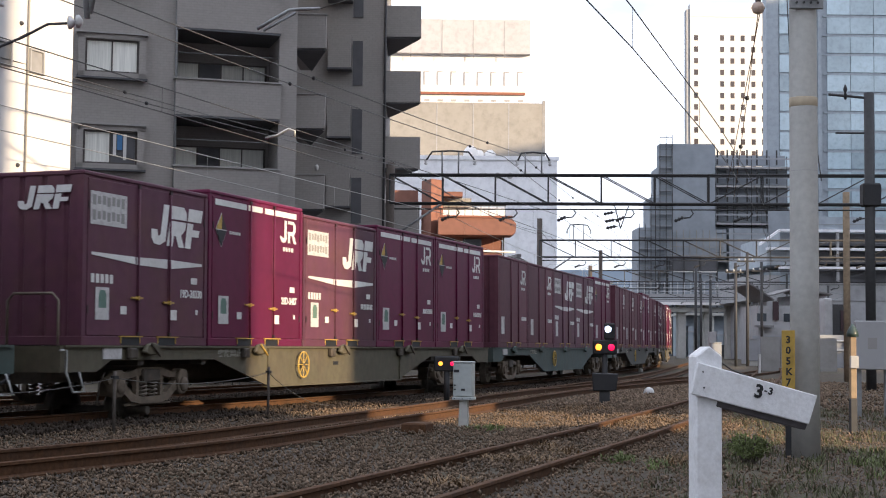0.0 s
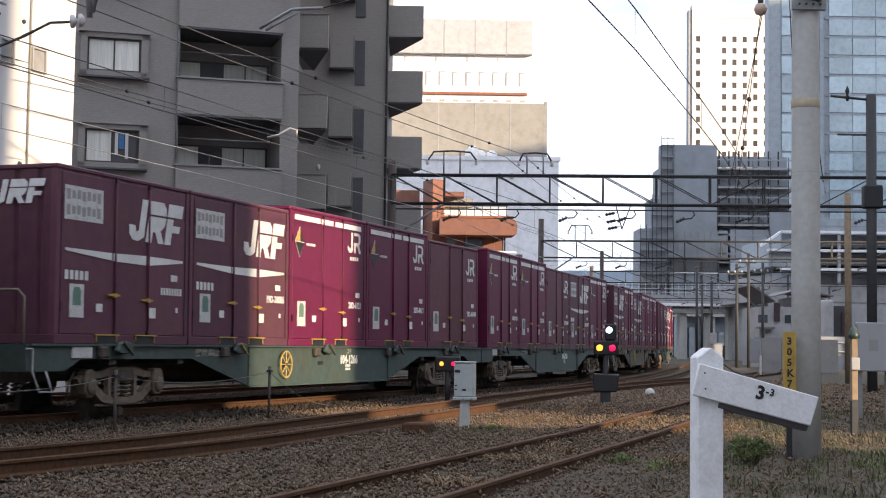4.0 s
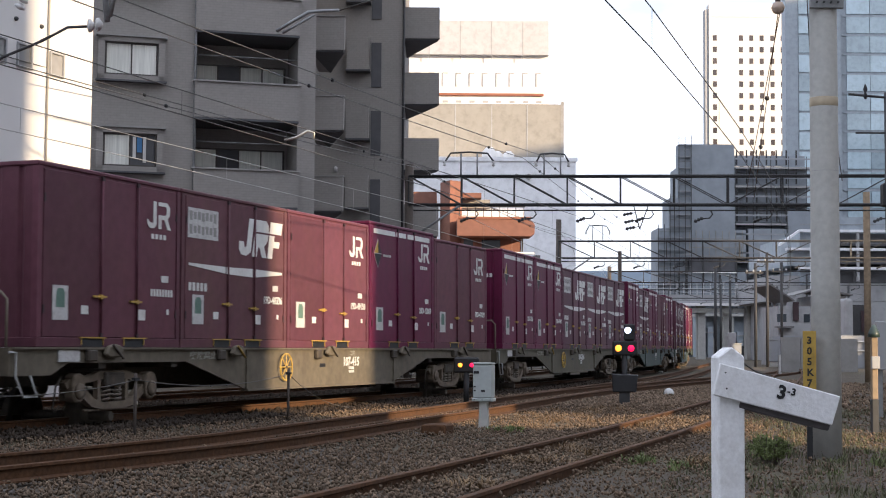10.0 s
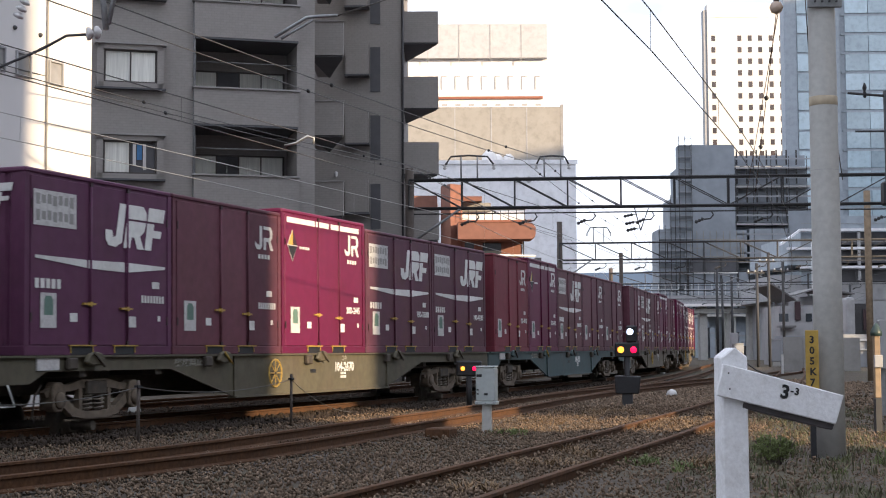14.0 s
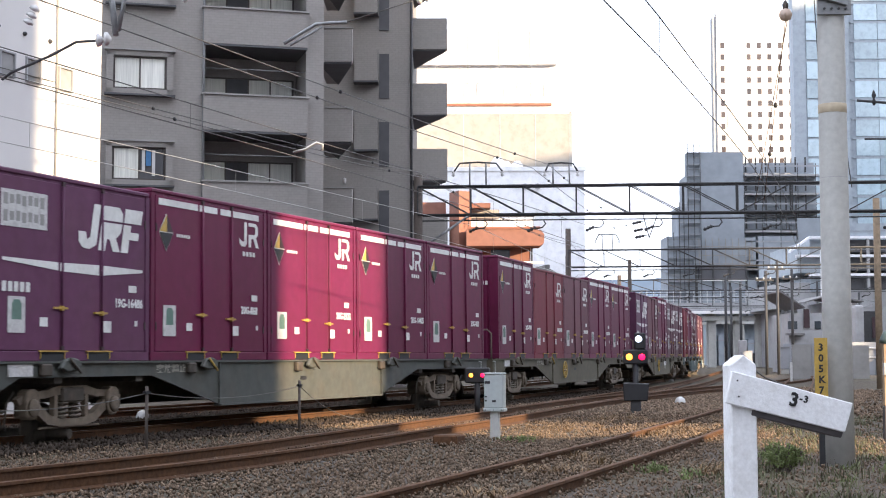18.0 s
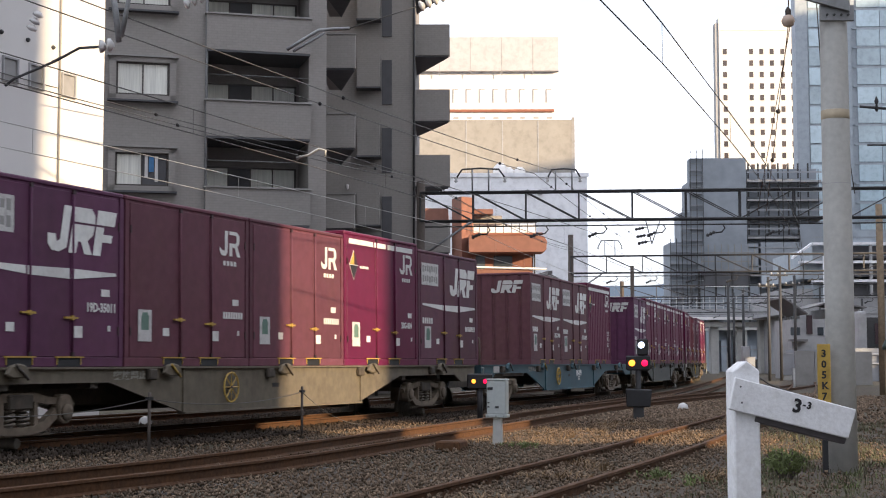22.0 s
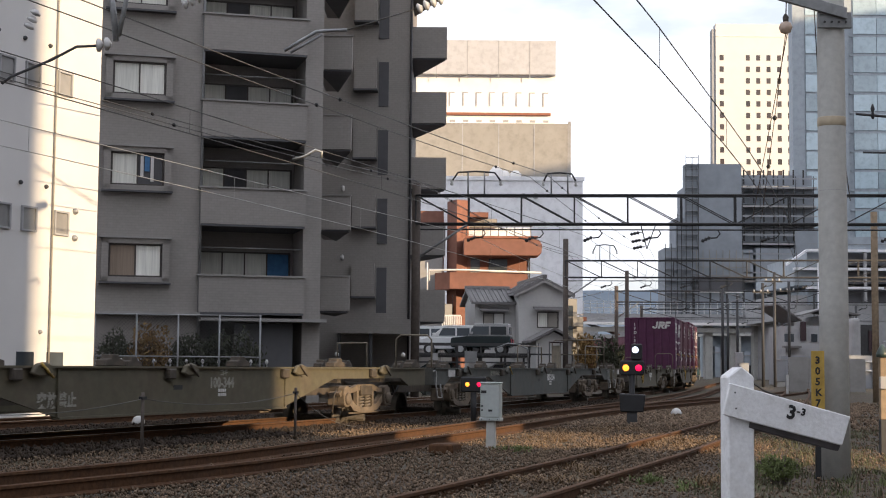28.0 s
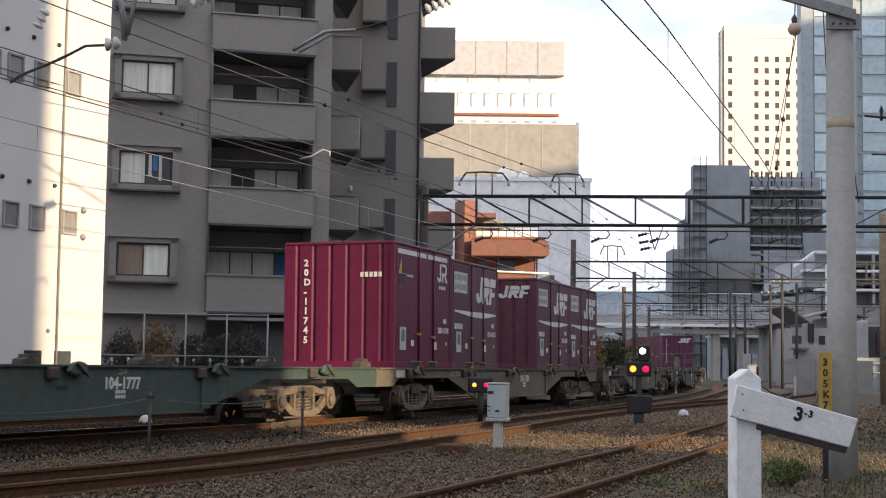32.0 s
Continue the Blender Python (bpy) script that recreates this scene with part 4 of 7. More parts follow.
    for i in range(10):
        part("slat", boxes((-0.53 + 0.15 * i, -0.45 + 0.15 * i, 109.605, 109.655, 3.9, 4.62)), WHITEWALL, lat)
    part("drain_pipe", rods(((5.95, 111.9, 4), (5.95, 111.9, 9.4), 0.06)), DARKSTEEL, o)
    # the cream tower
    t = thing("cream_tower", "tall cream office tower with small square windows, its front sunlit", "building")
    tm = turned(74.9, 430, 0, radians(90))
    part("wall", boxes((1.9, 34, 0, 4, GROUND, 101), m=tm), TOWERWALL, t)
    # grey instead of cream: the shade of this side is in its colour
    part("side_wall", boxes((0.9, 1.89, 0.5, 4, GROUND, 99.5), m=tm), SLAB, t)
    for r in range(13):
        z = 91.0 - 3.38 * r
        for i, x in enumerate((3.6, 11.2, 14.2, 17.2, 20.3, 23.3, 26.3)):
            part("window", TOWERWIN, None, t).matrix_local = tm @ Matrix.Translation((x, 0, z))
    part("cornice", boxes((1.85, 34.1, -0.12, 0, 97.2, 97.4), m=tm), TOWERWALL, t)
    # the glass office at its side
    g = thing("glass_office", "tall office building with pale blue glass and white bands", "building")
    part("wall", boxes((57.6, 59.6, 250, 253, GROUND, 92), (65.6, 110, 251, 253, GROUND, 92)), BLUEGREY, g)
    part("core", boxes((59.6, 65.6, 250.6, 253, GROUND, 92)), BLUEGREY, g)
    for r in range(27):
        z = 1.5 + 3.3 * r
        for x0, x1 in ((59.9, 62.4), (62.6, 65.2)):
            p = part("pane", boxes((x0, x1, 250.45, 250.58, z, z + 2.9)), PALEGLASS, g)
        for i in range(3):
            part("pane", boxes((68.1 + 4.0 * i, 72.0 + 4.0 * i, 250.8, 250.98, z + 0.15, z + 2.95)), PALEGLASS, g)
        part("floor_band", boxes((67.4, 82, 250.78, 251.0, z + 2.96, z + 3.3)), BLUEGREY, g)
    part("mast_edge", boxes((66.2, 66.8, 249.6, 251, GROUND, 92)), BLUEGREY, g)
    # the scaffolded block
    s = thing("scaffolded_block", "grey building wrapped in scaffold sheets and floors beside the tracks", "building")
    part("core", boxes((34.4, 53.5, 219.5, 226, GROUND, 27.6)), SCREEN, s)
    part("sheet", boxes((34.15, 35.98, 217.3, 219, GROUND, 30.6)), SCREEN, s, "grey net hung on the scaffold tower")
    part("sheet", boxes((50.1, 53.4, 216.9, 217.1, 13.5, 21.0)), SCREEN, s, "grey net hung before the open floors")
    part("sheet", boxes((36.0, 42.4, 217.0, 219, 17.4, 30.7)), SCREEN, s, "plain grey dust sheet")
    part("sheet", boxes((44.4, 50.0, 217.0, 219, 12.4, 18.4)), SCREEN, s, "plain grey dust sheet")
    part("wing", boxes((32.9, 34.3, 217.5, 224, GROUND, 22.8)), SCREEN, s)
    part("wing", boxes((31.2, 32.85, 217.2, 224, GROUND, 18.4)), SCREEN, s)
    for x0, x1, top in ((34.2, 36.0, 31.4), (32.9, 34.2, 22.8), (31.2, 32.9, 18.4)):
        n = int(top / 1.7)
        for i in range(2, n + 1):
            part("walkway", boxes((x0, x1, 216.3, 217.1, 1.7 * i - 0.12, 1.7 * i)), SCAFSLAB, s)
            part("guard_rail", rods(((x0, 216.3, 1.7 * i + 0.9), (x1, 216.3, 1.7 * i + 0.9), 0.045), sides=4), GALV, s)
        for x in (x0, (x0 + x1) / 2, x1):
            part("scaffold_pole", rods(((x, 216.25, GROUND), (x, 216.25, top + 0.5), 0.05), sides=4), DARKSTEEL, s)
    # the open floors
    for k in range(9):
        z = 5.2 + 2.75 * k
        part("floor", boxes((42.5, 53.4, 217.2, 219.4, z, z + 0.28)), SLAB, s)
        part("toe_board", boxes((42.5, 53.4, 216.95, 217.0, z + 1.30, z + 1.5)), SCAFSLAB, s)
        part("dark_opening", boxes((42.6, 53.2, 219.3, 219.45, z + 0.6, z + 2.2)), SCREEN, s)
        for i in range(7):
            if z > 17 or i > 4:
                part("prop", boxes((42.7 + 1.45 * i, 42.9 + 1.45 * i, 217.3, 217.5, z + 0.55, z + 2.75)), DARKSTEEL, s)
        part("guard_rail", rods(((42.5, 217.1, z + 1.5), (53.4, 217.1, z + 1.5), 0.05), sides=4), GALV, s)
    for i in range(5):
        part("scaffold_pole", rods(((42.5 + 2.6 * i, 217.0, GROUND), (42.5 + 2.6 * i, 217.0, 29.0), 0.05), sides=4), DARKSTEEL, s)
    # the beige window frames of the middle floors
    for r in range(3):
        part("window_rail", boxes((35.7, 43.5, 216.6, 216.7, 14.3 + 1.25 * r, 14.38 + 1.25 * r)), FARBEIGE, s)
        for i in range(9):
            part("window_post", boxes((35.7 + 0.96 * i, 35.78 + 0.96 * i, 216.6, 216.7, 14.383 + 1.25 * r, 15.54 + 1.25 * r)), FARBEIGE, s)
    part("sheet", boxes((35, 44, 216.9, 219, 8, 12.1)), SCREEN, s, "plain grey dust sheet")
    # dark block coloured as the shaded depth of an open floor
    part("dark_floor", boxes((35.7, 42.6, 216.8, 219, 12.15, 13.9)), DARKER, s)
    part("sheet", boxes((35, 44, 216.95, 219, 13.95, 18.2)), SCREEN, s, "plain grey dust sheet")
    part("white_beam", boxes((36.2, 42.5, 216.4, 216.7, 11.9, 12.08)), FARWHITE, s)
    for i in range(4):
        part("column", boxes((35.2 + 2.4 * i, 35.45 + 2.4 * i, 216.5, 216.79, GROUND, 14.2)), DARKSTEEL, s)


TOWERWIN = mesh_of("window", boxes((-0.58, 0.58, -0.06, 0.05, -0.80, 0.80)), TOWERGLASS)
far_buildings()


def roof_prism(bm, x0, x1, y0, y1, z, rise, over=0.4, m=None):
    """A gabled roof, its ridge along local y."""
    mid = (x0 + x1) / 2
    prism(bm, [(x0 - over, z - 0.12), (mid, z + rise), (x1 + over, z - 0.12), (x1 + over, z + 0.02), (mid, z + rise + 0.16), (x0 - over, z + 0.02)], y0 - over, y1 + over, "y", m=m)
    return bm


def tiled_house():
    h = thing("gabled_house", "two storey grey stucco house with grey tiled gables", "house")
    m = pose(4.30, 93, -0.2, 0, 0, 8)
    part("wall", boxes((0, 3.15, 0, 8, GROUND, 5.72), m=m), HOUSEWALL, h)
    part("wall_wing", boxes((-2.55, -0.003, 1.2, 5.4, GROUND, 5.2), m=m), HOUSEWALL, h)
    part("gable", prism(bmesh.new(), [(0, 5.72), (3.15, 5.72), (1.575, 6.5)], 0, 0.3, "y", m=m), HOUSEWALL, h)
    part("wing_gable", prism(bmesh.new(), [(1.2, 5.2), (5.4, 5.2), (3.3, 5.95)], -2.55, -2.3, "x", m=m), HOUSEWALL, h)
    r = part("roof", roof_prism(bmesh.new(), 0, 3.15, 0, 8, 5.72, 0.85, 0.34, m=m), ROOFTILE, h)
    w = part("wing_roof", prism(bmesh.new(), [(0.75, 5.05), (3.3, 6.0), (5.8, 5.05), (5.8, 5.2), (3.3, 6.15), (0.75, 5.2)], -2.85, -0.004, "x", m=m), ROOFTILE, h)
    for i in range(10):
        a = -2.82 + 0.28 * i
        part("tile_row", prism(bmesh.new(), [(0.73, 5.2), (3.3, 6.15), (3.3, 6.22), (0.73, 5.27)], a, a + 0.07, "x", m=m), ROOFTILE, w)
    part("ridge", prism(bmesh.new(), [(3.15, 6.14), (3.45, 6.14), (3.42, 6.32), (3.18, 6.32)], -2.9, 0.0, "x", m=m), ROOFTILE, w)
    for i in range(24):
        b = 0.33 * i - 0.3
        part("tile_row", prism(bmesh.new(), [(-0.34, 5.74), (1.575, 6.73), (1.575, 6.79), (-0.34, 5.80)], b, b + 0.08, "y", m=m), ROOFTILE, r)
    part("ridge", boxes((1.44, 1.71, -0.4, 8.3, 6.70, 6.90), m=m), ROOFTILE, r)
    part("bargeboard", prism(bmesh.new(), [(-0.34, 5.45), (1.575, 6.40), (3.49, 5.45), (3.49, 5.60), (1.575, 6.56), (-0.34, 5.60)], -0.36, -0.3, "y", m=m), DARKTRIM, h)
    for x, y, z0 in ((1.15, -0.04, 3.6), (-2.05, 1.16, 3.55)):
        pane_window(h, m, x, x + 1.36, z0, z0 + 1.0, y=y, panes=2, frame=FRAMEBROWN, behind=[CURTAIN, FARBEIGE] if y < 0 else [FARBEIGE, PORCELAIN], fw=0.06)
        part("awning", prism(bmesh.new(), [(y - 0.6, z0 + 1.06), (y, z0 + 1.24), (y, z0 + 1.32), (y - 0.6, z0 + 1.12)], x - 0.25, x + 1.6, "x", m=m), ROOFTILE, h)
    part("porch_roof", roof_prism(bmesh.new(), 0.5, 2.9, -2.6, -0.1, 2.75, 0.65, 0.3, m=m), ROOFTILE, h)
    part("porch_wall", boxes((0.6, 2.8, -2.5, -0.1, GROUND, 2.75), m=m), HOUSEWALL, h)
    part("porch_gable", prism(bmesh.new(), [(0.6, 2.75), (2.8, 2.75), (1.7, 3.3)], -2.5, -2.3, "y", m=m), HOUSEWALL, h)
    n = thing("narrow_house", "narrow cream house with small balconies beside the tiled one", "house")
    part("wall", boxes((7.5, 8.25, 97, 104, GROUND, 5.4)), FARBEIGE, n)
    part("wing", boxes((8.26, 8.75, 98, 104, GROUND, 4.0)), FARBEIGE, n)
    part("roof", boxes((8.2, 8.95, 97.7, 104.2, 4.0, 4.25)), ORANGEROOF, n)
    for z in (1.7, 3.3, 4.6):
        part("window", boxes((7.62, 8.0, 96.93, 97.02, z - 0.35, z + 0.35)), GLASS, n)
        b = part("balcony", boxes((7.95, 8.6, 96.2, 97, z - 1.0, z - 0.4)), FARBEIGE, n)
        part("rail", boxes((7.95, 8.6, 96.15, 96.2, z - 0.3, z - 0.22)), DARKTRIM, b)
    part("grey_post", rods(((7.3, 95, GROUND), (7.3, 95, 7.4), 0.12)), RUSTPOLE, n)


tiled_house()


def parked_car(x, y, z, turn, paint, kind_label, shape, upper):
    """A car facing local +x: shape is off-roader, van or saloon; upper the colour of its roof."""
    c = thing("parked_car", kind_label, "car", pose(x, y, z, 0, 0, turn), group="cars by the house")
    lower = {"off-roader": [(-1.65, 0.42), (1.65, 0.42), (1.7, 0.62), (1.66, 0.95), (0.75, 1.06), (-1.66, 1.06), (-1.72, 0.6)],
             "van": [(-2.1, 0.32), (2.1, 0.32), (2.15, 0.62), (2.0, 0.88), (1.35, 1.02), (-2.1, 1.02), (-2.15, 0.6)],
             "saloon": [(-2.1, 0.3), (2.1, 0.3), (2.15, 0.55), (2.0, 0.78), (1.0, 0.92), (-2.05, 0.92), (-2.15, 0.6)]}[shape]
    cabin = {"off-roader": [(-1.62, 1.061), (0.72, 1.061), (0.38, 1.68), (-1.55, 1.70)], "van": [(-2.05, 1.021), (1.3, 1.021), (0.55, 1.62), (-1.9, 1.66)], "saloon": [(-1.5, 0.921), (0.95, 0.921), (0.2, 1.4), (-0.95, 1.42)]}[shape]
    wb, zt = {"off-roader": 1.12, "van": 1.35, "saloon": 1.3}[shape], cabin[2][1]
    part("body", bevelled(prism(bmesh.new(), lower, -0.78, 0.78), 0.06, 2), paint, c)
    cab = part("cabin", bevelled(prism(bmesh.new(), cabin, -0.70, 0.70), 0.05, 2), upper, c)
    part("roof", bevelled(boxes((cabin[3][0], cabin[2][0], -0.70, 0.70, zt + 0.022, zt + 0.07)), 0.02), CARWHITE if shape == "off-roader" else upper, c)
    zb = cabin[0][1] + 0.07
    n = 3 if shape == "van" else 2
    a0, a1 = cabin[3][0] + 0.06, cabin[2][0] + 0.08
    for sy in (-0.706, 0.706):
        for i in range(n):
            u0, u1 = a0 + (a1 - a0) * i / n + 0.05, a0 + (a1 - a0) * (i + 1) / n - 0.05
            front = 0.24 if i == n - 1 else 0.0
            part("side_window", prism(bmesh.new(), [(u0, zb), (u1 + front, zb), (u1, zt - 0.09), (u0, zt - 0.09)], sy - 0.012, sy + 0.012), GLASS, cab)
    part("rear_window", boxes((cabin[0][0] - 0.005, cabin[0][0] + 0.03, -0.55, 0.55, zb, zt - 0.12)), GLASS, cab)
    part("windscreen", prism(bmesh.new(), [(cabin[1][0] - 0.10, zb), (cabin[1][0] - 0.01, zb), (cabin[2][0] + 0.04, zt - 0.07), (cabin[2][0] - 0.05, zt - 0.07)], -0.62, 0.62), GLASS, cab)
    for sy in (-0.84, 0.84):
        part("mirror", bevelled(boxes((cabin[1][0] - 0.3, cabin[1][0] - 0.15, sy - 0.07, sy + 0.07, zb + 0.02, zb + 0.16)), 0.02), upper, c)
    for wx in (-wb, wb):
        for wy in (-0.74, 0.74):
            w = part("wheel", lathe(bmesh.new(), [(0.30, -0.09), (0.33, -0.05), (0.33, 0.05), (0.30, 0.09)], Matrix.Translation((wx, wy, 0.33)) @ Matrix.Rotation(math.pi / 2, 4, 'X'), 14), RUBBER, c)
            part("rim", lathe(bmesh.new(), [(0.19, -0.10), (0.19, 0.10)], Matrix.Translation((wx, wy, 0.33)) @ Matrix.Rotation(math.pi / 2, 4, 'X'), 10), MULLION, w)
    for wy in (-0.56, 0.56):
        part("headlight", boxes((lower[2][0] - 0.05, lower[2][0] + 0.01, wy - 0.15, wy + 0.15, 0.66, 0.8)), PORCELAIN, c)
        part("tail_light", boxes((lower[-1][0] - 0.01, lower[-1][0] + 0.05, wy - 0.08, wy + 0.08, 0.66, 0.9)), REDPAINT, c)


def parking_rack():
    """A steel two-level parking rack."""
    r = thing("parking_rack", "dark steel two-level parking rack beside the line", "parking rack")
    for i in range(6):
        x = -2.2 + 1.32 * i
        for y in (82.5, 88.5):
            part("post", boxes((x - 0.06, x + 0.06, y - 0.06, y + 0.06, GROUND, 2.1 if y < 85 else 1.6)), DARKSTEEL, r)
    part("deck", boxes((-2.4, 4.5, 82.7, 90.2, 1.50, 1.62)), DARKSTEEL, r)
    part("deck_beam", boxes((-2.4, 4.3, 82.30, 82.43, 2.10, 2.26)), DARKSTEEL, r)
    for z, x1 in ((1.62, 6.4), (1.15, 4.3), (0.6, 4.3)):
        part("rail", boxes((-2.4, x1, 82.30, 82.42, z, z + 0.09)), DARKSTEEL, r)
    part("arch_rail", pipe(bmesh.new(), [(2.6, 82.2, 2.0), (3.2, 82.2, 2.25), (3.8, 82.2, 2.2), (4.3, 82.2, 1.95), (4.35, 82.2, 1.0)], 0.04, 6), GALV, r)
    for x in (4.9, 5.5, 6.1):
        part("far_post", rods(((x, 82.3, GROUND), (x, 82.3, 2.3), 0.035)), DARKSTEEL, r)
    part("control_box", boxes((0.85, 1.52, 82.0, 82.19, 1.18, 1.82)), GALV, r, "grey control box")
    part("warning_plate", boxes((-0.9, -0.6, 82.2, 82.28, 1.1, 1.7)), SLAB, r)


parking_rack()
parked_car(1.85, 84.6, 1.621, 172, CARBLACK, "dark green off-roader with a white roof on the parking rack", "off-roader", SLAB)
parked_car(0.3, 86.4, 1.621, 172, CARWHITE, "white estate car on the parking rack", "van", CARWHITE)
parked_car(-1.2, 88.4, 1.621, 172, CARWHITE, "white van on the parking rack beside the apartment house", "van", CARWHITE)
parked_car(-0.9, 84.9, GROUND, 172, CARBLACK, "dark saloon on the lower level of the parking rack", "saloon", CARBLACK)
parked_car(2.9, 84.9, GROUND, 172, CARWHITE, "pale saloon on the lower level of the parking rack", "saloon", CARWHITE)


def yard_fence():
    """Mesh fence and plants at the foot of the apartment house."""
    f = thing("mesh_fence", "grey wire mesh fence on posts before the apartment house", "fence")
    a, b = Vector((-10.3, 43.5, 0)), Vector((-5.6, 44.4, 0))
    for i in range(5):
        p = a.lerp(b, i / 4)
        part("post", rods((p + Vector((0, 0, GROUND)), p + Vector((0, 0, 2.45)), 0.028)), GALV, f)
    for z in (2.42, 1.2, 0.3):
        part("rail", rods((a + Vector((0, 0, z)), b + Vector((0, 0, z)), 0.022)), GALV, f)
    bm = bmesh.new()
    d, w = (b - a), (b - a).length
    n = 46
    for i in range(-14, n):
        for sgn in (0, 1):
            x0, z0 = i / n * w, 0.05
            x1, z1 = x0 + 2.35, 2.4
            if x1 > w:
                z1 -= x1 - w
                x1 = w
            if x0 < 0:
                z0 -= x0
                x0 = 0
            if sgn:
                x0, x1 = w - x0, w - x1
            rod(bm, a + d.normalized() * x0 + Vector((0, 0, z0)), a + d.normalized() * x1 + Vector((0, 0, z1)), 0.005, sides=3, caps=False)
    part("wire_mesh", bm, DARKSTEEL, f)
    g = thing("garden_railing", "low white railing with round caps behind the fence", "railing")
    for i in range(11):
        p = a.lerp(b, i / 10) + Vector((0.1, 0.9, 0))
        part("baluster", rods((p + Vector((0, 0, GROUND)), p + Vector((0, 0, 1.02)), 0.022)), GALV, g)
        part("cap", lathe(bmesh.new(), [(0.02, 1.0), (0.05, 1.04), (0.05, 1.09), (0.02, 1.14)], Matrix.Translation(p), 8), PORCELAIN, g)
    part("rail", rods((a + Vector((0.1, 0.9, 0.85)), b + Vector((0.1, 0.9, 0.85)), 0.03)), SLEEVE, g)


yard_fence()


def leaf_mass(name, label, centre, size, count, material, leaf=0.07, stems=6):
    """A shrub: thin stems from the ground and a loose crowd of leaves."""
    t = thing(name, label, "shrub", Matrix.Translation((centre[0], centre[1], GROUND)))
    bm = bmesh.new()
    for _ in range(stems):
        e = Vector((rng.normal() * size[0] * 0.3, rng.normal() * size[1] * 0.3, size[2] * rng.uniform(0.6, 0.95)))
        rod(bm, (e.x * 0.2, e.y * 0.2, 0), e, 0.02, 0.006, sides=5)
    part("stem", bm, RUSTPOLE, t)
    v, f = [], []
    for _ in range(count):
        u = rng.normal(size=3)
        u /= np.linalg.norm(u)
        rr = rng.random() ** 0.45 * (0.8 + 0.35 * noise.noise(Vector(u * 2.1 + np.array((*centre, 0.0)))))
        c = Vector((u[0] * size[0] * rr, u[1] * size[1] * rr, size[2] * 0.55 + u[2] * size[2] * 0.5 * rr))
        q = Euler(rng.uniform(0, 6.28, 3)).to_matrix()
        n = len(v)
        l = leaf * rng.uniform(0.6, 1.4)
        for a in ((-l, 0, 0), (0, l * 0.45, 0.01), (l, 0, 0), (0, -l * 0.45, 0.01)):
            v.append(tuple(c + q @ Vector(a)))
        f.append((n, n + 1, n + 2, n + 3))
    part("leaves", raw("leaves", v, f, material), None, t)


leaf_mass("green_weed_bush", "low bushy green weed beside the siding", (3.5, 16.0), (0.27, 0.27, 0.34), 1300, GRASS, 0.022, 14)
leaf_mass("dry_shrub", "ochre dry shrub behind the mesh fence", (-9.0, 45.0), (0.8, 0.5, 2.5), 1800, DRYLEAF)
for x, y in ((-10.0, 45.1), (-7.9, 45.2), (-7.0, 45.4), (-6.2, 45.5)):
    leaf_mass("dark_shrub", "dark green shrub behind the mesh fence", (x, y), (0.75, 0.5, 2.3), 1700, HEDGE)
leaf_mass("reed_bush", "brown dry bush beside the line", (8.2, 90.0), (0.9, 0.7, 3.4), 1500, DRYLEAF, 0.11)
for x, y, h in ((9.6, 92.0, 3.4), (11.2, 96.0, 2.8), (13.0, 108.0, 3.2), (16.0, 125.0, 3.4), (19.5, 146.0, 3.6)):
    leaf_mass("dark_bush", "dark brown leafless bush beside the far line", (x, y), (1.3, 0.8, h), 1300, HEDGE, 0.12)


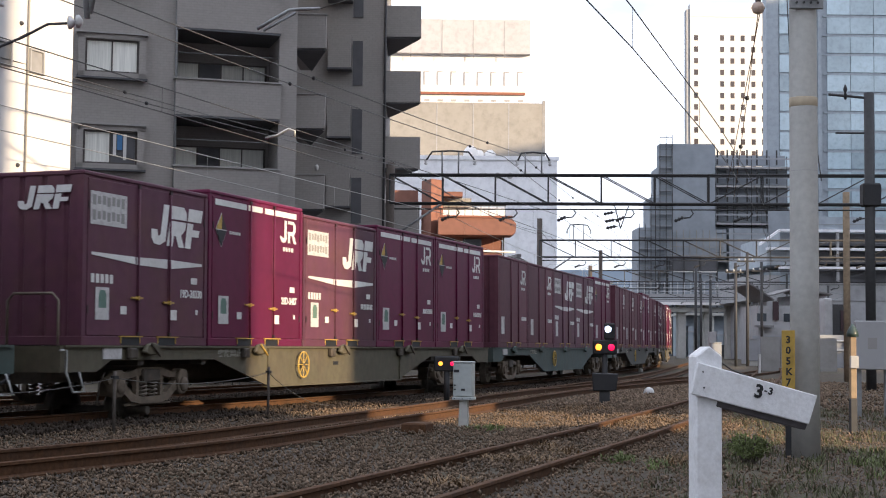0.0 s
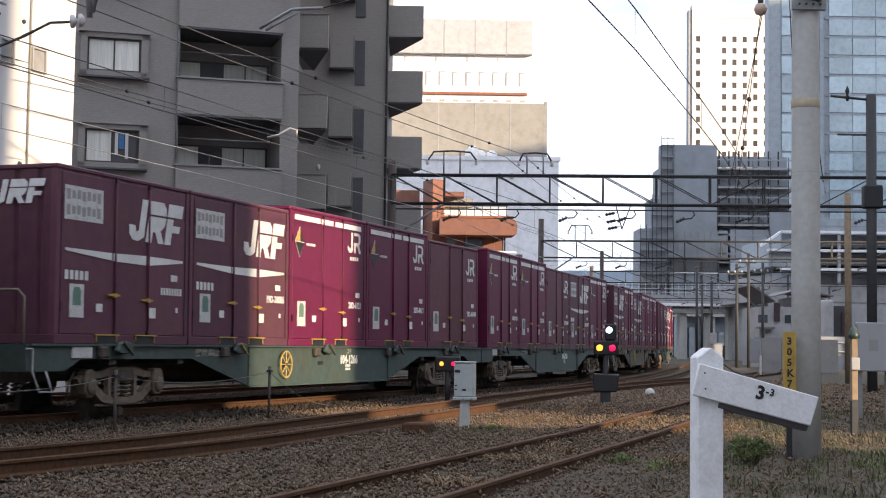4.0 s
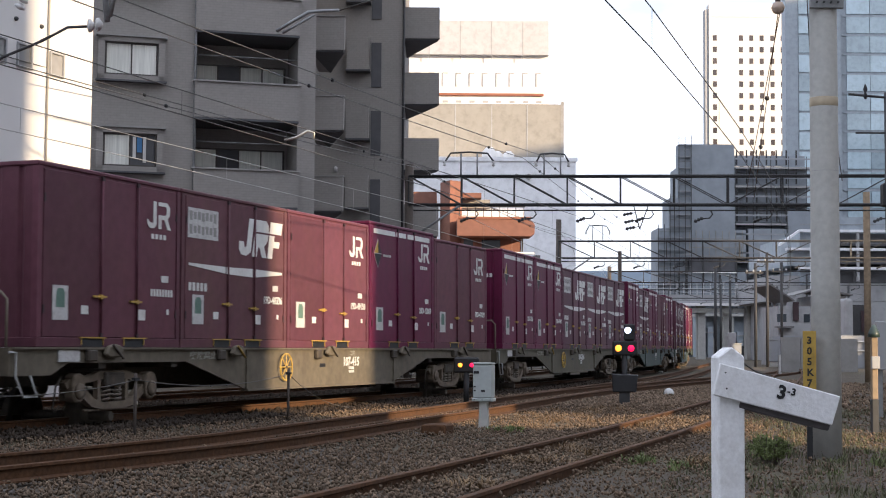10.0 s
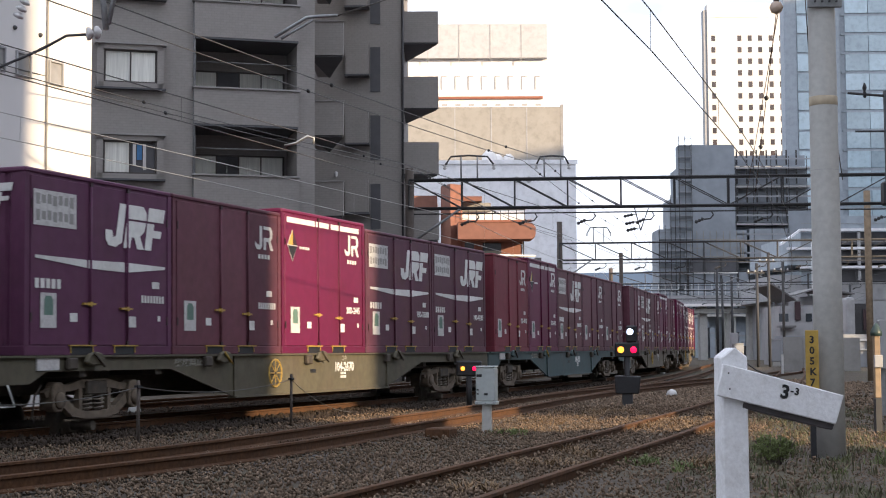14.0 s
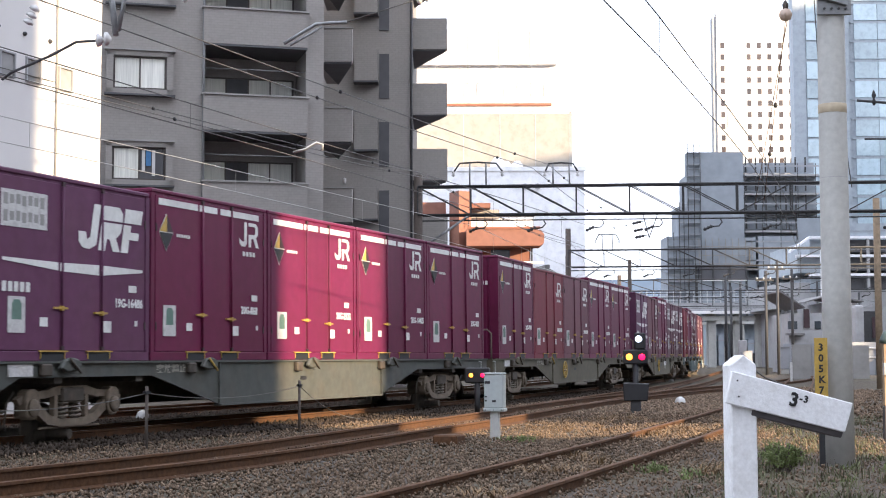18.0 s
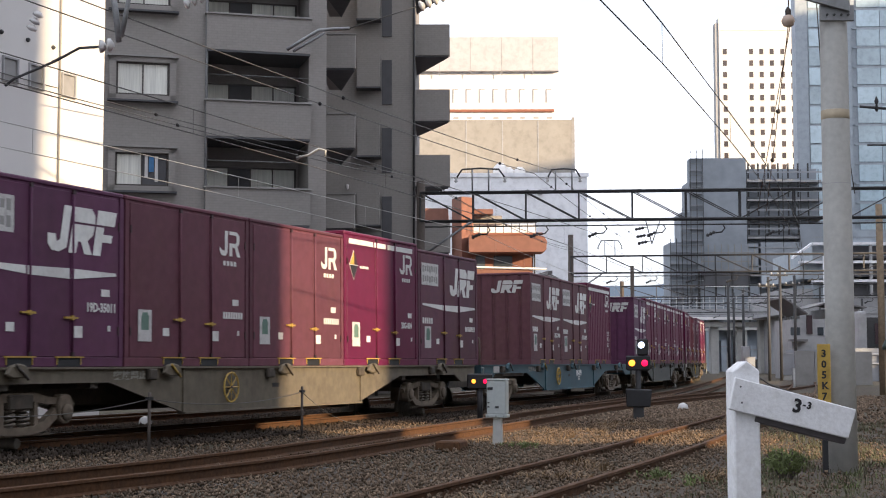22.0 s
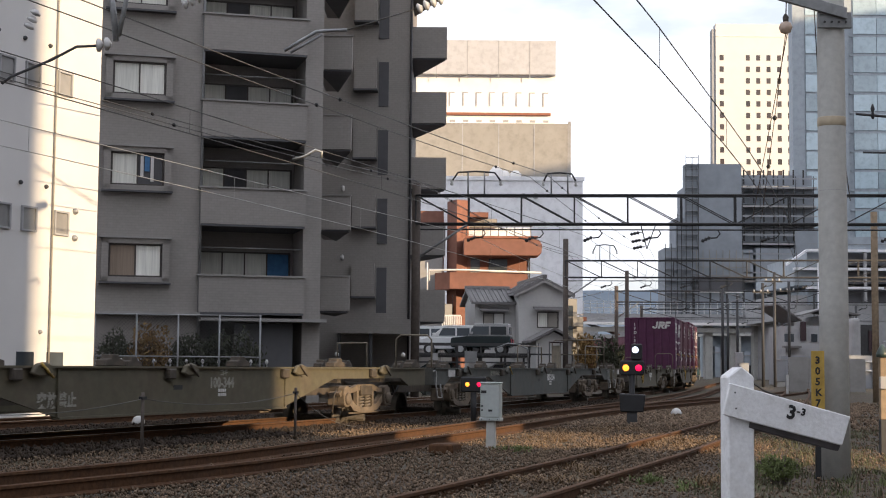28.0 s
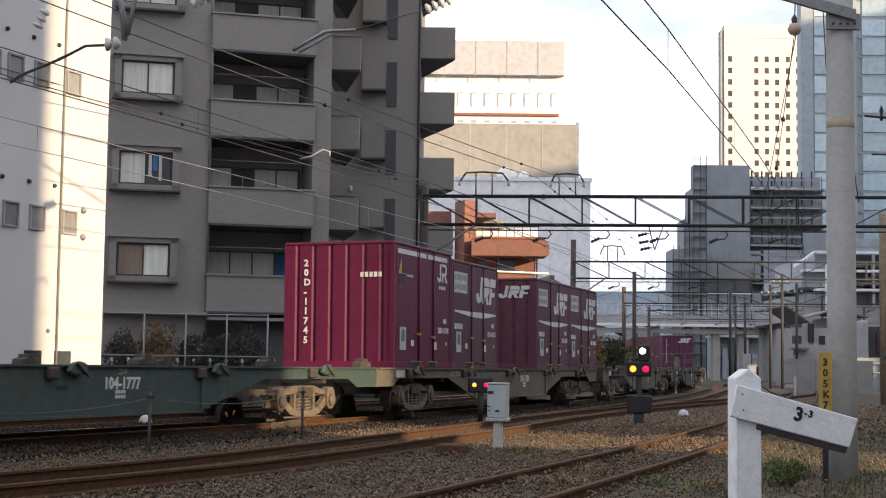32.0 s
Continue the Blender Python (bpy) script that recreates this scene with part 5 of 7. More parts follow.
def station_bridge():
    """The footbridge, sheds and car park far down the line."""
    b = thing("footbridge", "long concrete footbridge with pale railings across the tracks", "bridge")
    part("deck", boxes((15, 35.4, 168, 173, 5.95, 7.0)), SLAB, b)
    part("white_edge", boxes((15, 35.4, 167.7, 168, 5.75, 6.05)), FARWHITE, b, "white painted lower edge")
    part("lower_beam", boxes((15, 34.0, 168.5, 169.2, 5.0, 5.5)), CONCRETE, b)
    for i in range(28):
        part("railing_post", boxes((15 + 0.75 * i, 15.09 + 0.75 * i, 167.9, 167.99, 7.0, 8.4)), MULLION, b)
    for z in (7.25, 7.65, 8.05, 8.36):
        part("railing", boxes((15, 35.4, 167.92, 167.98, z, z + 0.06)), MULLION, b)
    for x in (22.5, 26.2, 29.3, 32.2, 34.8):
        part("pier", boxes((x - 0.42, x + 0.42, 169.3, 171, GROUND, 5.95)), CONCRETE, b)
    k = thing("signal_mast", "tall pale mast with lamps beside the footbridge", "mast", pose(35.2, 166, 0))
    part("shaft", rods(((0, 0, GROUND), (0, 0, 9.5), 0.12)), MULLION, k)
    for z in (6.4, 8.2):
        part("lamp", bevelled(boxes((-0.3, 0.3, -0.3, -0.1, z, z + 0.7)), 0.05), DARKSTEEL, k)
    s = thing("trackside_shed", "long grey shed with pale piers beyond the far tracks", "shed")
    part("back_wall", boxes((35.4, 43.4, 206.5, 212, GROUND, 5.4)), BLUEGREY, s)
    part("roof", boxes((35.2, 43.6, 204.6, 212.4, 5.4, 5.75)), CONCRETE, s)
    for x, w, h, c in ((35.5, 0.35, 5.4, CONCRETE), (36.3, 0.7, 3.9, BLUEGREY), (37.3, 0.3, 5.4, SLAB), (38.2, 1.0, 4.4, SLAB), (39.6, 0.25, 5.4, CONCRETE), (40.3, 0.8, 3.3, BLUEGREY), (41.6, 0.3, 5.4, SLAB), (42.5, 0.6, 4.1, CONCRETE)):
        part("pier", boxes((x, x + w, 205, 206.4, GROUND, h)), c, s)
    for x, z in ((36.0, 3.1), (37.8, 2.2), (40.0, 2.7), (42.0, 3.4)):
        part("cross_rail", boxes((x, x + 1.5, 204.8, 204.9, z, z + 0.12)), SLAB, s)
    for x in (37.0, 39.5, 42.1):
        part("door", boxes((x, x + 0.5, 204.9, 204.99, GROUND, 2.4)), DARKTRIM, s)
    for x in (38.0, 40.8):
        part("box", boxes((x, x + 0.6, 204.2, 204.8, GROUND, 1.4)), DARKSTEEL, s)
    s = thing("tool_store", "small beige store with a red door beside the far tracks", "shed")
    part("wall", boxes((44.2, 46.6, 196, 201, GROUND, 3.4)), FARBEIGE, s)
    part("roof", boxes((44.0, 46.8, 195.7, 201.3, 3.4, 3.65)), SLAB, s)
    part("door", boxes((44.8, 45.6, 195.93, 196, GROUND, 2.3)), REDPAINT, s)
    s = thing("trackside_house", "white walled house with dark sloping roofs beyond the yard", "house")
    part("wall", boxes((25.1, 27.9, 112, 118, GROUND, 4.2)), SLAB, s)
    part("wall_wing", boxes((27.95, 30.4, 113, 118, GROUND, 5.0)), FARGREYWHITE, s)
    part("roof", prism(bmesh.new(), [(24.4, 5.75), (26.2, 4.55), (26.2, 4.65), (24.4, 5.87)], 111.5, 118.4, "y"), ROOFTILE, s)
    part("roof", prism(bmesh.new(), [(26.25, 4.95), (28.0, 5.45), (30.6, 5.0), (30.6, 5.1), (28.0, 5.57), (26.25, 5.05)], 111.6, 118.4, "y"), ROOFTILE, s)
    part("red_panel", boxes((26.18, 26.6, 111.8, 111.98, 3.1, 4.5)), SEAM, s, "dark red upright panel")
    for x, w in ((25.0, 0.7), (27.0, 0.45)):
        part("window", boxes((x, x + w, 111.93, 112.02, 3.0, 3.6)), GLASS, s)
    part("eave_shade", boxes((24.8, 26.1, 111.2, 111.95, 2.55, 2.7)), ROOFTILE, s)
    s = thing("yard_wall", "weathered grey concrete wall beside the yard", "wall")
    for k in range(4):
        part("panel", boxes((18.1 + 1.02 * k, 19.1 + 1.02 * k, 80, 80.25, GROUND, 1.62 - 0.06 * (k % 2))), DARKTRIM, s)
    s = thing("relay_cabinet", "white relay cabinet far down the yard", "cabinet", pose(20.9, 108, 0))
    part("case", bevelled(boxes((-0.27, 0.27, 0, 0.5, 0.9, 2.15)), 0.03), SLAB, s)
    part("plinth", boxes((-0.35, 0.35, 0.05, 0.45, GROUND, 0.9)), CONCRETE, s)
    for x, y, w, h in ((19.0, 97.0, 0.7, 1.3), (23.0, 104.0, 0.8, 1.6), (24.6, 99.0, 0.6, 1.2)):
        s = thing("lineside_box", "dull grey equipment box beside the far tracks", "equipment box", pose(x, y, 0), group="equipment boxes")
        part("case", bevelled(boxes((-w / 2, w / 2, 0, 0.4, 0.1, h)), 0.03), SCAFSLAB, s)
        part("foot", boxes((-w / 3, w / 3, 0.05, 0.35, GROUND, 0.1)), CONCRETE, s)
        part("lid", boxes((-w / 2 - 0.03, w / 2 + 0.03, -0.03, 0.43, h + 0.003, h + 0.05)), SLAB, s)
    for x, y, h in ((20.9, 100, 6.7), (21.9, 101, 7.5), (23.1, 102, 6.9)):
        s = thing("lineside_pole", "slim grey brown pole beside the far tracks", "pole", pose(x, y, 0), group="poles by the far tracks")
        part("shaft", rods(((0, 0, GROUND), (0, 0, h), 0.10)), DARKSTEEL, s)
        part("cross_arm", boxes((-0.7, 0.5, -0.16, -0.1, h - 0.7, h - 0.6)), DARKSTEEL, s)
        for k in range(3):
            part("insulator", lathe(bmesh.new(), [(0.02, 0), (0.06, 0.03), (0.06, 0.1), (0.02, 0.16)], Matrix.Translation((-0.6 + 0.45 * k, -0.13, h - 0.6)), 8), PORCELAIN, s)
    s = thing("white_shed", "rounded white shed with a dark annex behind the pole", "shed")
    part("wall", bevelled(boxes((26.85, 27.45, 100, 106, GROUND, 4.4)), 0.2, 2), SLAB, s)
    part("annex", boxes((27.5, 28.9, 101, 106, GROUND, 4.0)), DARKSTEEL, s)
    part("red_panel", boxes((28.2, 28.6, 100.9, 100.99, 2.2, 3.6)), SEAM, s)
    f = thing("yard_railing", "white pipe railing before the sheds", "railing")
    for z in (0.9, 1.5):
        part("rail", rods(((26.0, 97.5, z), (33.0, 97.5, z), 0.06)), PORCELAIN, f)
    for i in range(6):
        part("post", rods(((26.2 + 1.3 * i, 97.5, GROUND), (26.2 + 1.3 * i, 97.5, 1.6), 0.05)), PORCELAIN, f)
    part("kick_board", boxes((25.9, 33.0, 97.6, 97.7, GROUND, 1.9)), SCAFSLAB, f)
    s = thing("parking_deck", "multi storey car park with white deck edges", "building")
    for k, (z, x0) in enumerate(((9.0, 35.9), (10.9, 34.6), (12.75, 35.9))):
        e = part("deck_edge", boxes((x0, 66, 150, 151, z, z + 0.26)), FARGREYWHITE, s)
        # dark block that colours in the shade between the decks
        part("dark_deck", boxes((38.0, 66, 151.2, 170, z - 1.3, z - 0.02)), DARKER, s)
        part("side_panel", boxes((x0 + 0.2, 37.9, 151.1, 170, z - 1.5, z - 0.02)), BLUEGREY, s)
        for i in range(6):
            part("column", boxes((38.2 + 3.4 * i, 38.45 + 3.4 * i, 150.1, 150.5, z - 1.6, z - 0.003)), SLAB, e)
        part("guard_rail", boxes((x0, 66, 150.1, 150.15, z + 0.75, z + 0.80)), GALV, e)
    part("ramp", prism(bmesh.new(), [(33.9, 11.35), (35.85, 12.75), (35.85, 13.0), (33.9, 11.6)], 150, 151, "y"), FARGREYWHITE, s)
    part("parapet", boxes((37.4, 66, 150.3, 151, 13.02, 14.3)), BLUEGREY, s)
    part("lower_wall", boxes((33.2, 66, 151.3, 170, 5.86, 8.4)), SLAB, s)
    part("light_mast", rods(((36.8, 149.5, GROUND), (36.8, 149.5, 11.6), 0.09)), MULLION, s)
    part("wall", boxes((34.8, 66, 151.4, 170, GROUND, 5.85)), SLAB, s)
    for i, (x, w, h, c) in enumerate(((13.0, 3.4, 4.0, SLAB), (16.6, 2.6, 3.4, HOUSEWALL), (19.6, 3.4, 4.2, SLAB), (23.4, 2.6, 3.6, FARBEIGE), (26.4, 3.6, 4.4, SLAB), (30.4, 3.0, 3.8, HOUSEWALL), (33.8, 3.6, 4.2, SLAB))):
        q = thing("far_town_house", "low grey house beyond the footbridge", "house", pose(x * 1.45, 245 + 6 * i, 0), group="houses beyond the footbridge")
        part("wall", boxes((0, w * 1.6, 0, 6, GROUND, h * 1.9)), c, q)
        part("roof", roof_prism(bmesh.new(), 0, w * 1.6, 0, 6, h * 1.9, 1.0, 0.3), ROOFTILE if i != 1 else ORANGEROOF, q)
        part("window", boxes((w * 0.5, w, -0.04, 0.02, h, h * 1.4)), GLASS, q)


station_bridge()


def low_wall():
    w = thing("boundary_wall", "low concrete boundary wall beside the far tracks", "wall", kind="structure")
    for x0, x1, y, h in ((23.8, 26.0, 108, 1.9), (26.1, 28.4, 108, 1.7), (28.6, 33.0, 96, 1.1), (33.1, 40.0, 96, 1.1)):
        part("panel", boxes((x0, x1, y, y + 0.3, GROUND, h)), SCAFSLAB, w)


low_wall()

# ---- line side things
def gradient_post():
    p = thing("gradient_post", "white wooden gradient post with a tilted arm", "sign post", pose(1.245, 6.5, 0, 0, 0, 8))
    part("post", bevelled(prism(bmesh.new(), [(-0.058, GROUND - 0.2), (0.058, GROUND - 0.2), (0.058, 0.965), (0.0, 1.008), (-0.058, 0.965)], -0.055, 0.055), 0.006), POSTWHITE, p)
    am = Matrix.Translation((-0.075, -0.062, 0.87)) @ Matrix.Rotation(radians(13.5), 4, 'Y')
    arm = part("arm", bevelled(prism(bmesh.new(), [(0.0, -0.07), (0.545, -0.072), (0.555, 0.058), (0.0, 0.07)], -0.022, 0.0, "y", m=am), 0.004), POSTWHITE, p, "tilted white board with a black number")
    # lower board in dark grey, which paints the shadow below the arm
    part("lower_board", bevelled(prism(bmesh.new(), [(0.13, -0.095), (0.545, -0.098), (0.555, -0.02), (0.13, -0.02)], 0.004, 0.075, "y", m=am), 0.004), mat("shadow_grey_board", (0.10, 0.09, 0.095), 0.9, grain=20), arm)
    for dx, txt, h in ((0.272, "3", 0.058), (0.315, "-", 0.03), (0.333, "3", 0.030)):
        t = part("number", lettering(txt, h, BLACK), None, arm)
        t.matrix_local = am @ Matrix.Translation((dx, -0.0235, -0.014 if h > 0.05 else 0.012)) @ Matrix.Rotation(math.pi / 2, 4, 'X')
    for dx, dz in ((0.03, 0.035), (0.05, -0.03)):
        part("nail", lathe(bmesh.new(), [(0.004, 0), (0.004, 0.003)], am @ Matrix.Translation((dx, -0.022, dz)) @ Matrix.Rotation(math.pi / 2, 4, 'X'), 6), DARKSTEEL, arm)
    bm = bmesh.new()
    pts = [Vector((0.06, 0.02, 0.95)), Vector((0.13, 0.03, 0.905)), Vector((0.21, 0.03, 0.875)), Vector((0.30, 0.02, 0.845))]
    pipe(bm, pts, 0.004, 5)
    part("wire_tie", bm, WIRE, p)


gradient_post()


def line_pole():
    """The round concrete pole, with its clamp band, arm and hanging gear."""
    p = thing("catenary_pole", "round grey concrete pole carrying overhead wires", "pole", pose(4.32, 16.85, 0))
    part("shaft", lathe(bmesh.new(), [(0.165, GROUND - 0.1), (0.160, 2.0), (0.152, 5.0), (0.147, 5.6)], None, 24), CONCRETE, p)
    for z in (0.55, 1.35, 2.5, 3.0):
        part("joint_ring", lathe(bmesh.new(), [(0.1615 - 0.002 * z, z), (0.1635 - 0.002 * z, z + 0.004), (0.1635 - 0.002 * z, z + 0.008), (0.1615 - 0.002 * z, z + 0.012)], None, 24), SLAB, p)
    part("clamp_band", lathe(bmesh.new(), [(0.155, 3.74), (0.159, 3.745), (0.159, 3.84), (0.155, 3.845)], None, 24), ORANGEBAND, p, "ochre clamp band")
    part("bracket_arm", bevelled(prism(bmesh.new(), [(-1.3, 5.33), (0.13, 4.93), (0.13, 5.06), (-1.3, 5.46)], -0.24, -0.19), 0.006), GALV, p)
    part("clamp_plate", bevelled(boxes((-0.19, 0.19, -0.188, -0.13, 4.84, 5.02)), 0.005), GALV, p)
    for x in (-0.12, -0.04, 0.04, 0.12):
        part("bolt", lathe(bmesh.new(), [(0.014, 0), (0.014, 0.02)], Matrix.Translation((x, -0.2, 4.90)) @ Matrix.Rotation(math.pi / 2, 4, 'X'), 6), DARKSTEEL, p)
    part("stay_wire", rods(((-0.22, -0.1, 5.3), (-0.13, 0.1, 4.45), 0.006)), WIRE, p)
    part("stay_wire", rods(((0.14, 0.1, 3.6), (0.2, 0.0, 2.9), 0.006)), WIRE, p)
    s = thing("kilometre_sign", "yellow enamel distance board with black figures on the pole", "sign", pose(4.075, 16.62, 0, 0, 0, -4))
    part("board", bevelled(boxes((-0.072, 0.072, -0.012, 0.0, 0.28, 1.20)), 0.003), YELLOW, s)
    for i, ch in enumerate("305K76"):
        t = part("figure", lettering(ch, 0.08, BLACK), None, s)
        t.matrix_local = Matrix.Translation((-0.030, -0.0145, 1.06 - 0.118 * i)) @ Matrix.Rotation(math.pi / 2, 4, 'X')
    part("stake", boxes((-0.03, 0.03, 0.0, 0.04, GROUND, 0.3)), BLACK, s)


line_pole()


def tension_gear():
    """The ball-shaped insulator on its sloping cord beside the pole."""
    t = thing("strain_insulator", "round white insulator on a sloping cord", "insulator")
    part("ball", lathe(bmesh.new(), [(0.01, -0.075), (0.055, -0.055), (0.078, 0.0), (0.055, 0.055), (0.01, 0.075)], Matrix.Translation((3.775, 16.7, 4.845)), 16), TANPORCELAIN, t)
    part("cap", lathe(bmesh.new(), [(0.03, 0.05), (0.035, 0.12), (0.012, 0.16)], Matrix.Translation((3.775, 16.7, 4.845)), 10), RUSTPOLE, t)
    a, b = Vector((3.775, 16.7, 4.79)), Vector((5.53, 26.5, 3.65))
    part("cord", rods((a, b, 0.005), (a + Vector((0.02, 0, 0)), b + Vector((-0.16, 0, 0)), 0.005), (a + Vector((0, 0, 0.1)), a + Vector((0.06, 0.1, 1.2)), 0.007)), RUST, t)
    for k in (0.35, 0.62):
        part("clip", lathe(bmesh.new(), [(0.02, -0.03), (0.035, 0), (0.02, 0.03)], Matrix.Translation(a.lerp(b, k)), 8), BLACK, t)


tension_gear()


def relay_box():
    b = thing("signal_relay_box", "pale grey relay box on a concrete stub between the tracks", "relay box", pose(0.635, 22.4, 0, 0, 0, -14))
    part("case", bevelled(boxes((-0.145, 0.145, -0.11, 0.11, 0.24, 0.735)), 0.012), BOXGREY, b)
    part("lid", bevelled(boxes((-0.152, 0.152, -0.12, 0.12, 0.738, 0.765)), 0.01), BOXGREY, b)
    part("base_plate", bevelled(boxes((-0.16, 0.16, -0.115, 0.115, 0.19, 0.238)), 0.008), BOXGREY, b)
    part("stub", bevelled(prism(bmesh.new(), [(-0.075, GROUND - 0.05), (0.075, GROUND - 0.05), (0.06, 0.19), (-0.06, 0.19)], -0.06, 0.06), 0.01), CONCRETE, b)
    part("latch", boxes((-0.13, -0.05, -0.122, -0.111, 0.60, 0.64)), BLACK, b)
    part("number_plate", boxes((-0.02, 0.04, -0.118, -0.111, 0.33, 0.36), (-0.13, -0.10, -0.118, -0.111, 0.34, 0.36), (-0.13, -0.10, -0.118, -0.111, 0.40, 0.42)), BLACK, b)
    for x in (-0.12, 0.0, 0.12):
        part("bolt", lathe(bmesh.new(), [(0.008, 0), (0.008, 0.012)], Matrix.Translation((x, -0.116, 0.215)) @ Matrix.Rotation(math.pi / 2, 4, 'X'), 6), DARKSTEEL, b)


relay_box()


def dwarf_signal(x, y, lamp_z, lenses, base, name_label, size=0.05):
    s = thing("dwarf_signal", name_label, "signal", pose(x, y, 0, 0, 0, -8))
    part("hood", bevelled(boxes((-0.26, 0.26, 0.02, 0.2, lamp_z - 0.16, lamp_z + 0.16)), 0.03), BLACK, s)
    if len(lenses) > 2:
        part("upper_hood", bevelled(boxes((-0.02, 0.22, 0.02, 0.2, lamp_z + 0.162, lamp_z + 0.52)), 0.03), BLACK, s)
    part("post", rods(((0, 0.1, GROUND), (0, 0.1, lamp_z - 0.15), 0.06)), BLACK, s)
    if base:
        part("box", bevelled(prism(bmesh.new(), [(-0.25, 0.05), (0.25, 0.05), (0.29, 0.42), (-0.27, 0.44)], -0.1, 0.25), 0.02), BLACK, s)
        part("foot", boxes((-0.11, 0.11, -0.05, 0.2, GROUND, 0.05)), DARKSTEEL, s)
    for dx, dz, m in lenses:
        l = part("lens", lathe(bmesh.new(), [(size, 0), (size * 0.9, 0.02), (size * 0.3, 0.03)], Matrix.Translation((dx, 0.02, lamp_z + dz)) @ Matrix.Rotation(math.pi / 2, 4, 'X'), 14), m, s, "glowing signal lens")
        part("visor", lathe(bmesh.new(), [(size * 1.3, 0), (size * 1.3, 0.02)], Matrix.Translation((dx, 0.03, lamp_z + dz)) @ Matrix.Rotation(math.pi / 2, 4, 'X'), 14), BLACK, l)


dwarf_signal(3.92, 32.2, 0.99, [(-0.13, 0, LAMP_AMBER), (0.14, 0, LAMP_RED), (0.07, 0.385, LAMP_WHITE)], True, "dwarf signal with white, amber and red lights lit", 0.074)
dwarf_signal(0.50, 31.0, 0.62, [(-0.12, 0, LAMP_AMBER), (0.12, 0, LAMP_RED)], False, "low shunting signal with amber and red lights lit", 0.047)


def small_markers():
    for x, y, r in ((-6.1, 29.6, 0.13), (5.85, 38.7, 0.14), (10.9, 75, 0.12)):
        solo("white_marker_dome", lathe(bmesh.new(), [(r * 1.05, GROUND), (r, GROUND + 0.1), (r * 0.75, GROUND + 0.17), (r * 0.2, GROUND + 0.21)], None, 14), PORCELAIN, "white domed marker on the ballast", "marker", Matrix.Translation((x, y, 0)), group="marker domes")
    for s, off, h in ((16.9, 1.3, 0.62), (21.9, 0.95, 0.62)):
        p, hd = on_line(s, off)
        t = thing("marker_stake", "thin rusty stake beside the track", "stake", turned(p.x, p.y, 0, hd), group="stakes")
        part("rod", rods(((0, 0, GROUND), (0, 0, h), 0.022), sides=6), RUSTPOLE, t)
        part("clip", boxes((-0.05, 0.05, -0.03, 0.03, h - 0.10, h - 0.06)), BLACK, t)
    ends = [on_line(s, off)[0] + Vector((0, 0, z)) for s, off, z in ((12.4, 1.5, 0.5), (16.9, 1.3, 0.53), (21.9, 0.95, 0.53), (24.4, 0.9, -0.1))]
    for a, b in zip(ends, ends[1:]):
        t = thing("stake_wire", "slack thin wire strung between the stakes", "wire", group="stake wires")
        part("strand", pipe(bmesh.new(), [a.lerp(b, k / 10) - Vector((0, 0, 0.5 * (k / 10) * (1 - k / 10))) for k in range(11)], 0.006, 5), WIRE, t)
    t = thing("white_stake", "short white stake far down the yard", "stake", pose(14.4, 64, 0))
    part("rod", boxes((-0.05, 0.05, -0.05, 0.05, GROUND, 0.75)), PORCELAIN, t)
    p = thing("point_lever", "rusty point lever cover between the rails", "lever", pose(-0.05, 21.2, 0, 0, 0, -18))
    part("cover", bevelled(boxes((-0.18, 0.18, -0.2, 0.2, GROUND, -0.09)), 0.02), RUST, p)
    b = thing("relay_cabinet", "grey steel relay cabinet on legs behind the pole", "cabinet", pose(7.98, 26.5, 0, 0, 0, -10))
    part("case", bevelled(boxes((-0.30, 0.30, -0.2, 0.2, 0.64, 1.50)), 0.015), SLAB, b)
    part("leg", boxes((-0.28, -0.2, -0.1, 0.1, GROUND, 0.64)), GALV, b)
    part("leg", boxes((0.2, 0.28, -0.1, 0.1, GROUND, 0.64)), GALV, b)
    part("plate", boxes((-0.1, 0.06, -0.21, -0.201, 1.0, 1.2)), DARKTRIM, b)
    c = thing("bell_post", "dull ochre post with a dark bell and a small box", "post", pose(6.28, 21.8, 0))
    part("post", bevelled(boxes((-0.045, 0.045, -0.045, 0.045, 0.28, 1.18)), 0.01), TANPOLE, c)
    part("foot", bevelled(boxes((-0.05, 0.05, -0.05, 0.05, GROUND, 0.279)), 0.01), DARKSTEEL, c)
    part("box", bevelled(boxes((-0.06, 0.06, -0.1, -0.046, 0.72, 0.90)), 0.008), SLAB, c)
    part("bell", lathe(bmesh.new(), [(0.09, 1.18), (0.085, 1.24), (0.05, 1.31), (0.015, 1.36)], None, 12), BLACKGREEN, c, "dark green bell")


small_markers()


def pole_thing(name, label, x, y, h, r, material, lean=0.0):
    t = thing(name, label, "pole", Matrix.Translation((x, y, 0)))
    part("shaft", rods(((0, 0, GROUND), (lean, 0, h), r), sides=12), material, t)
    return t


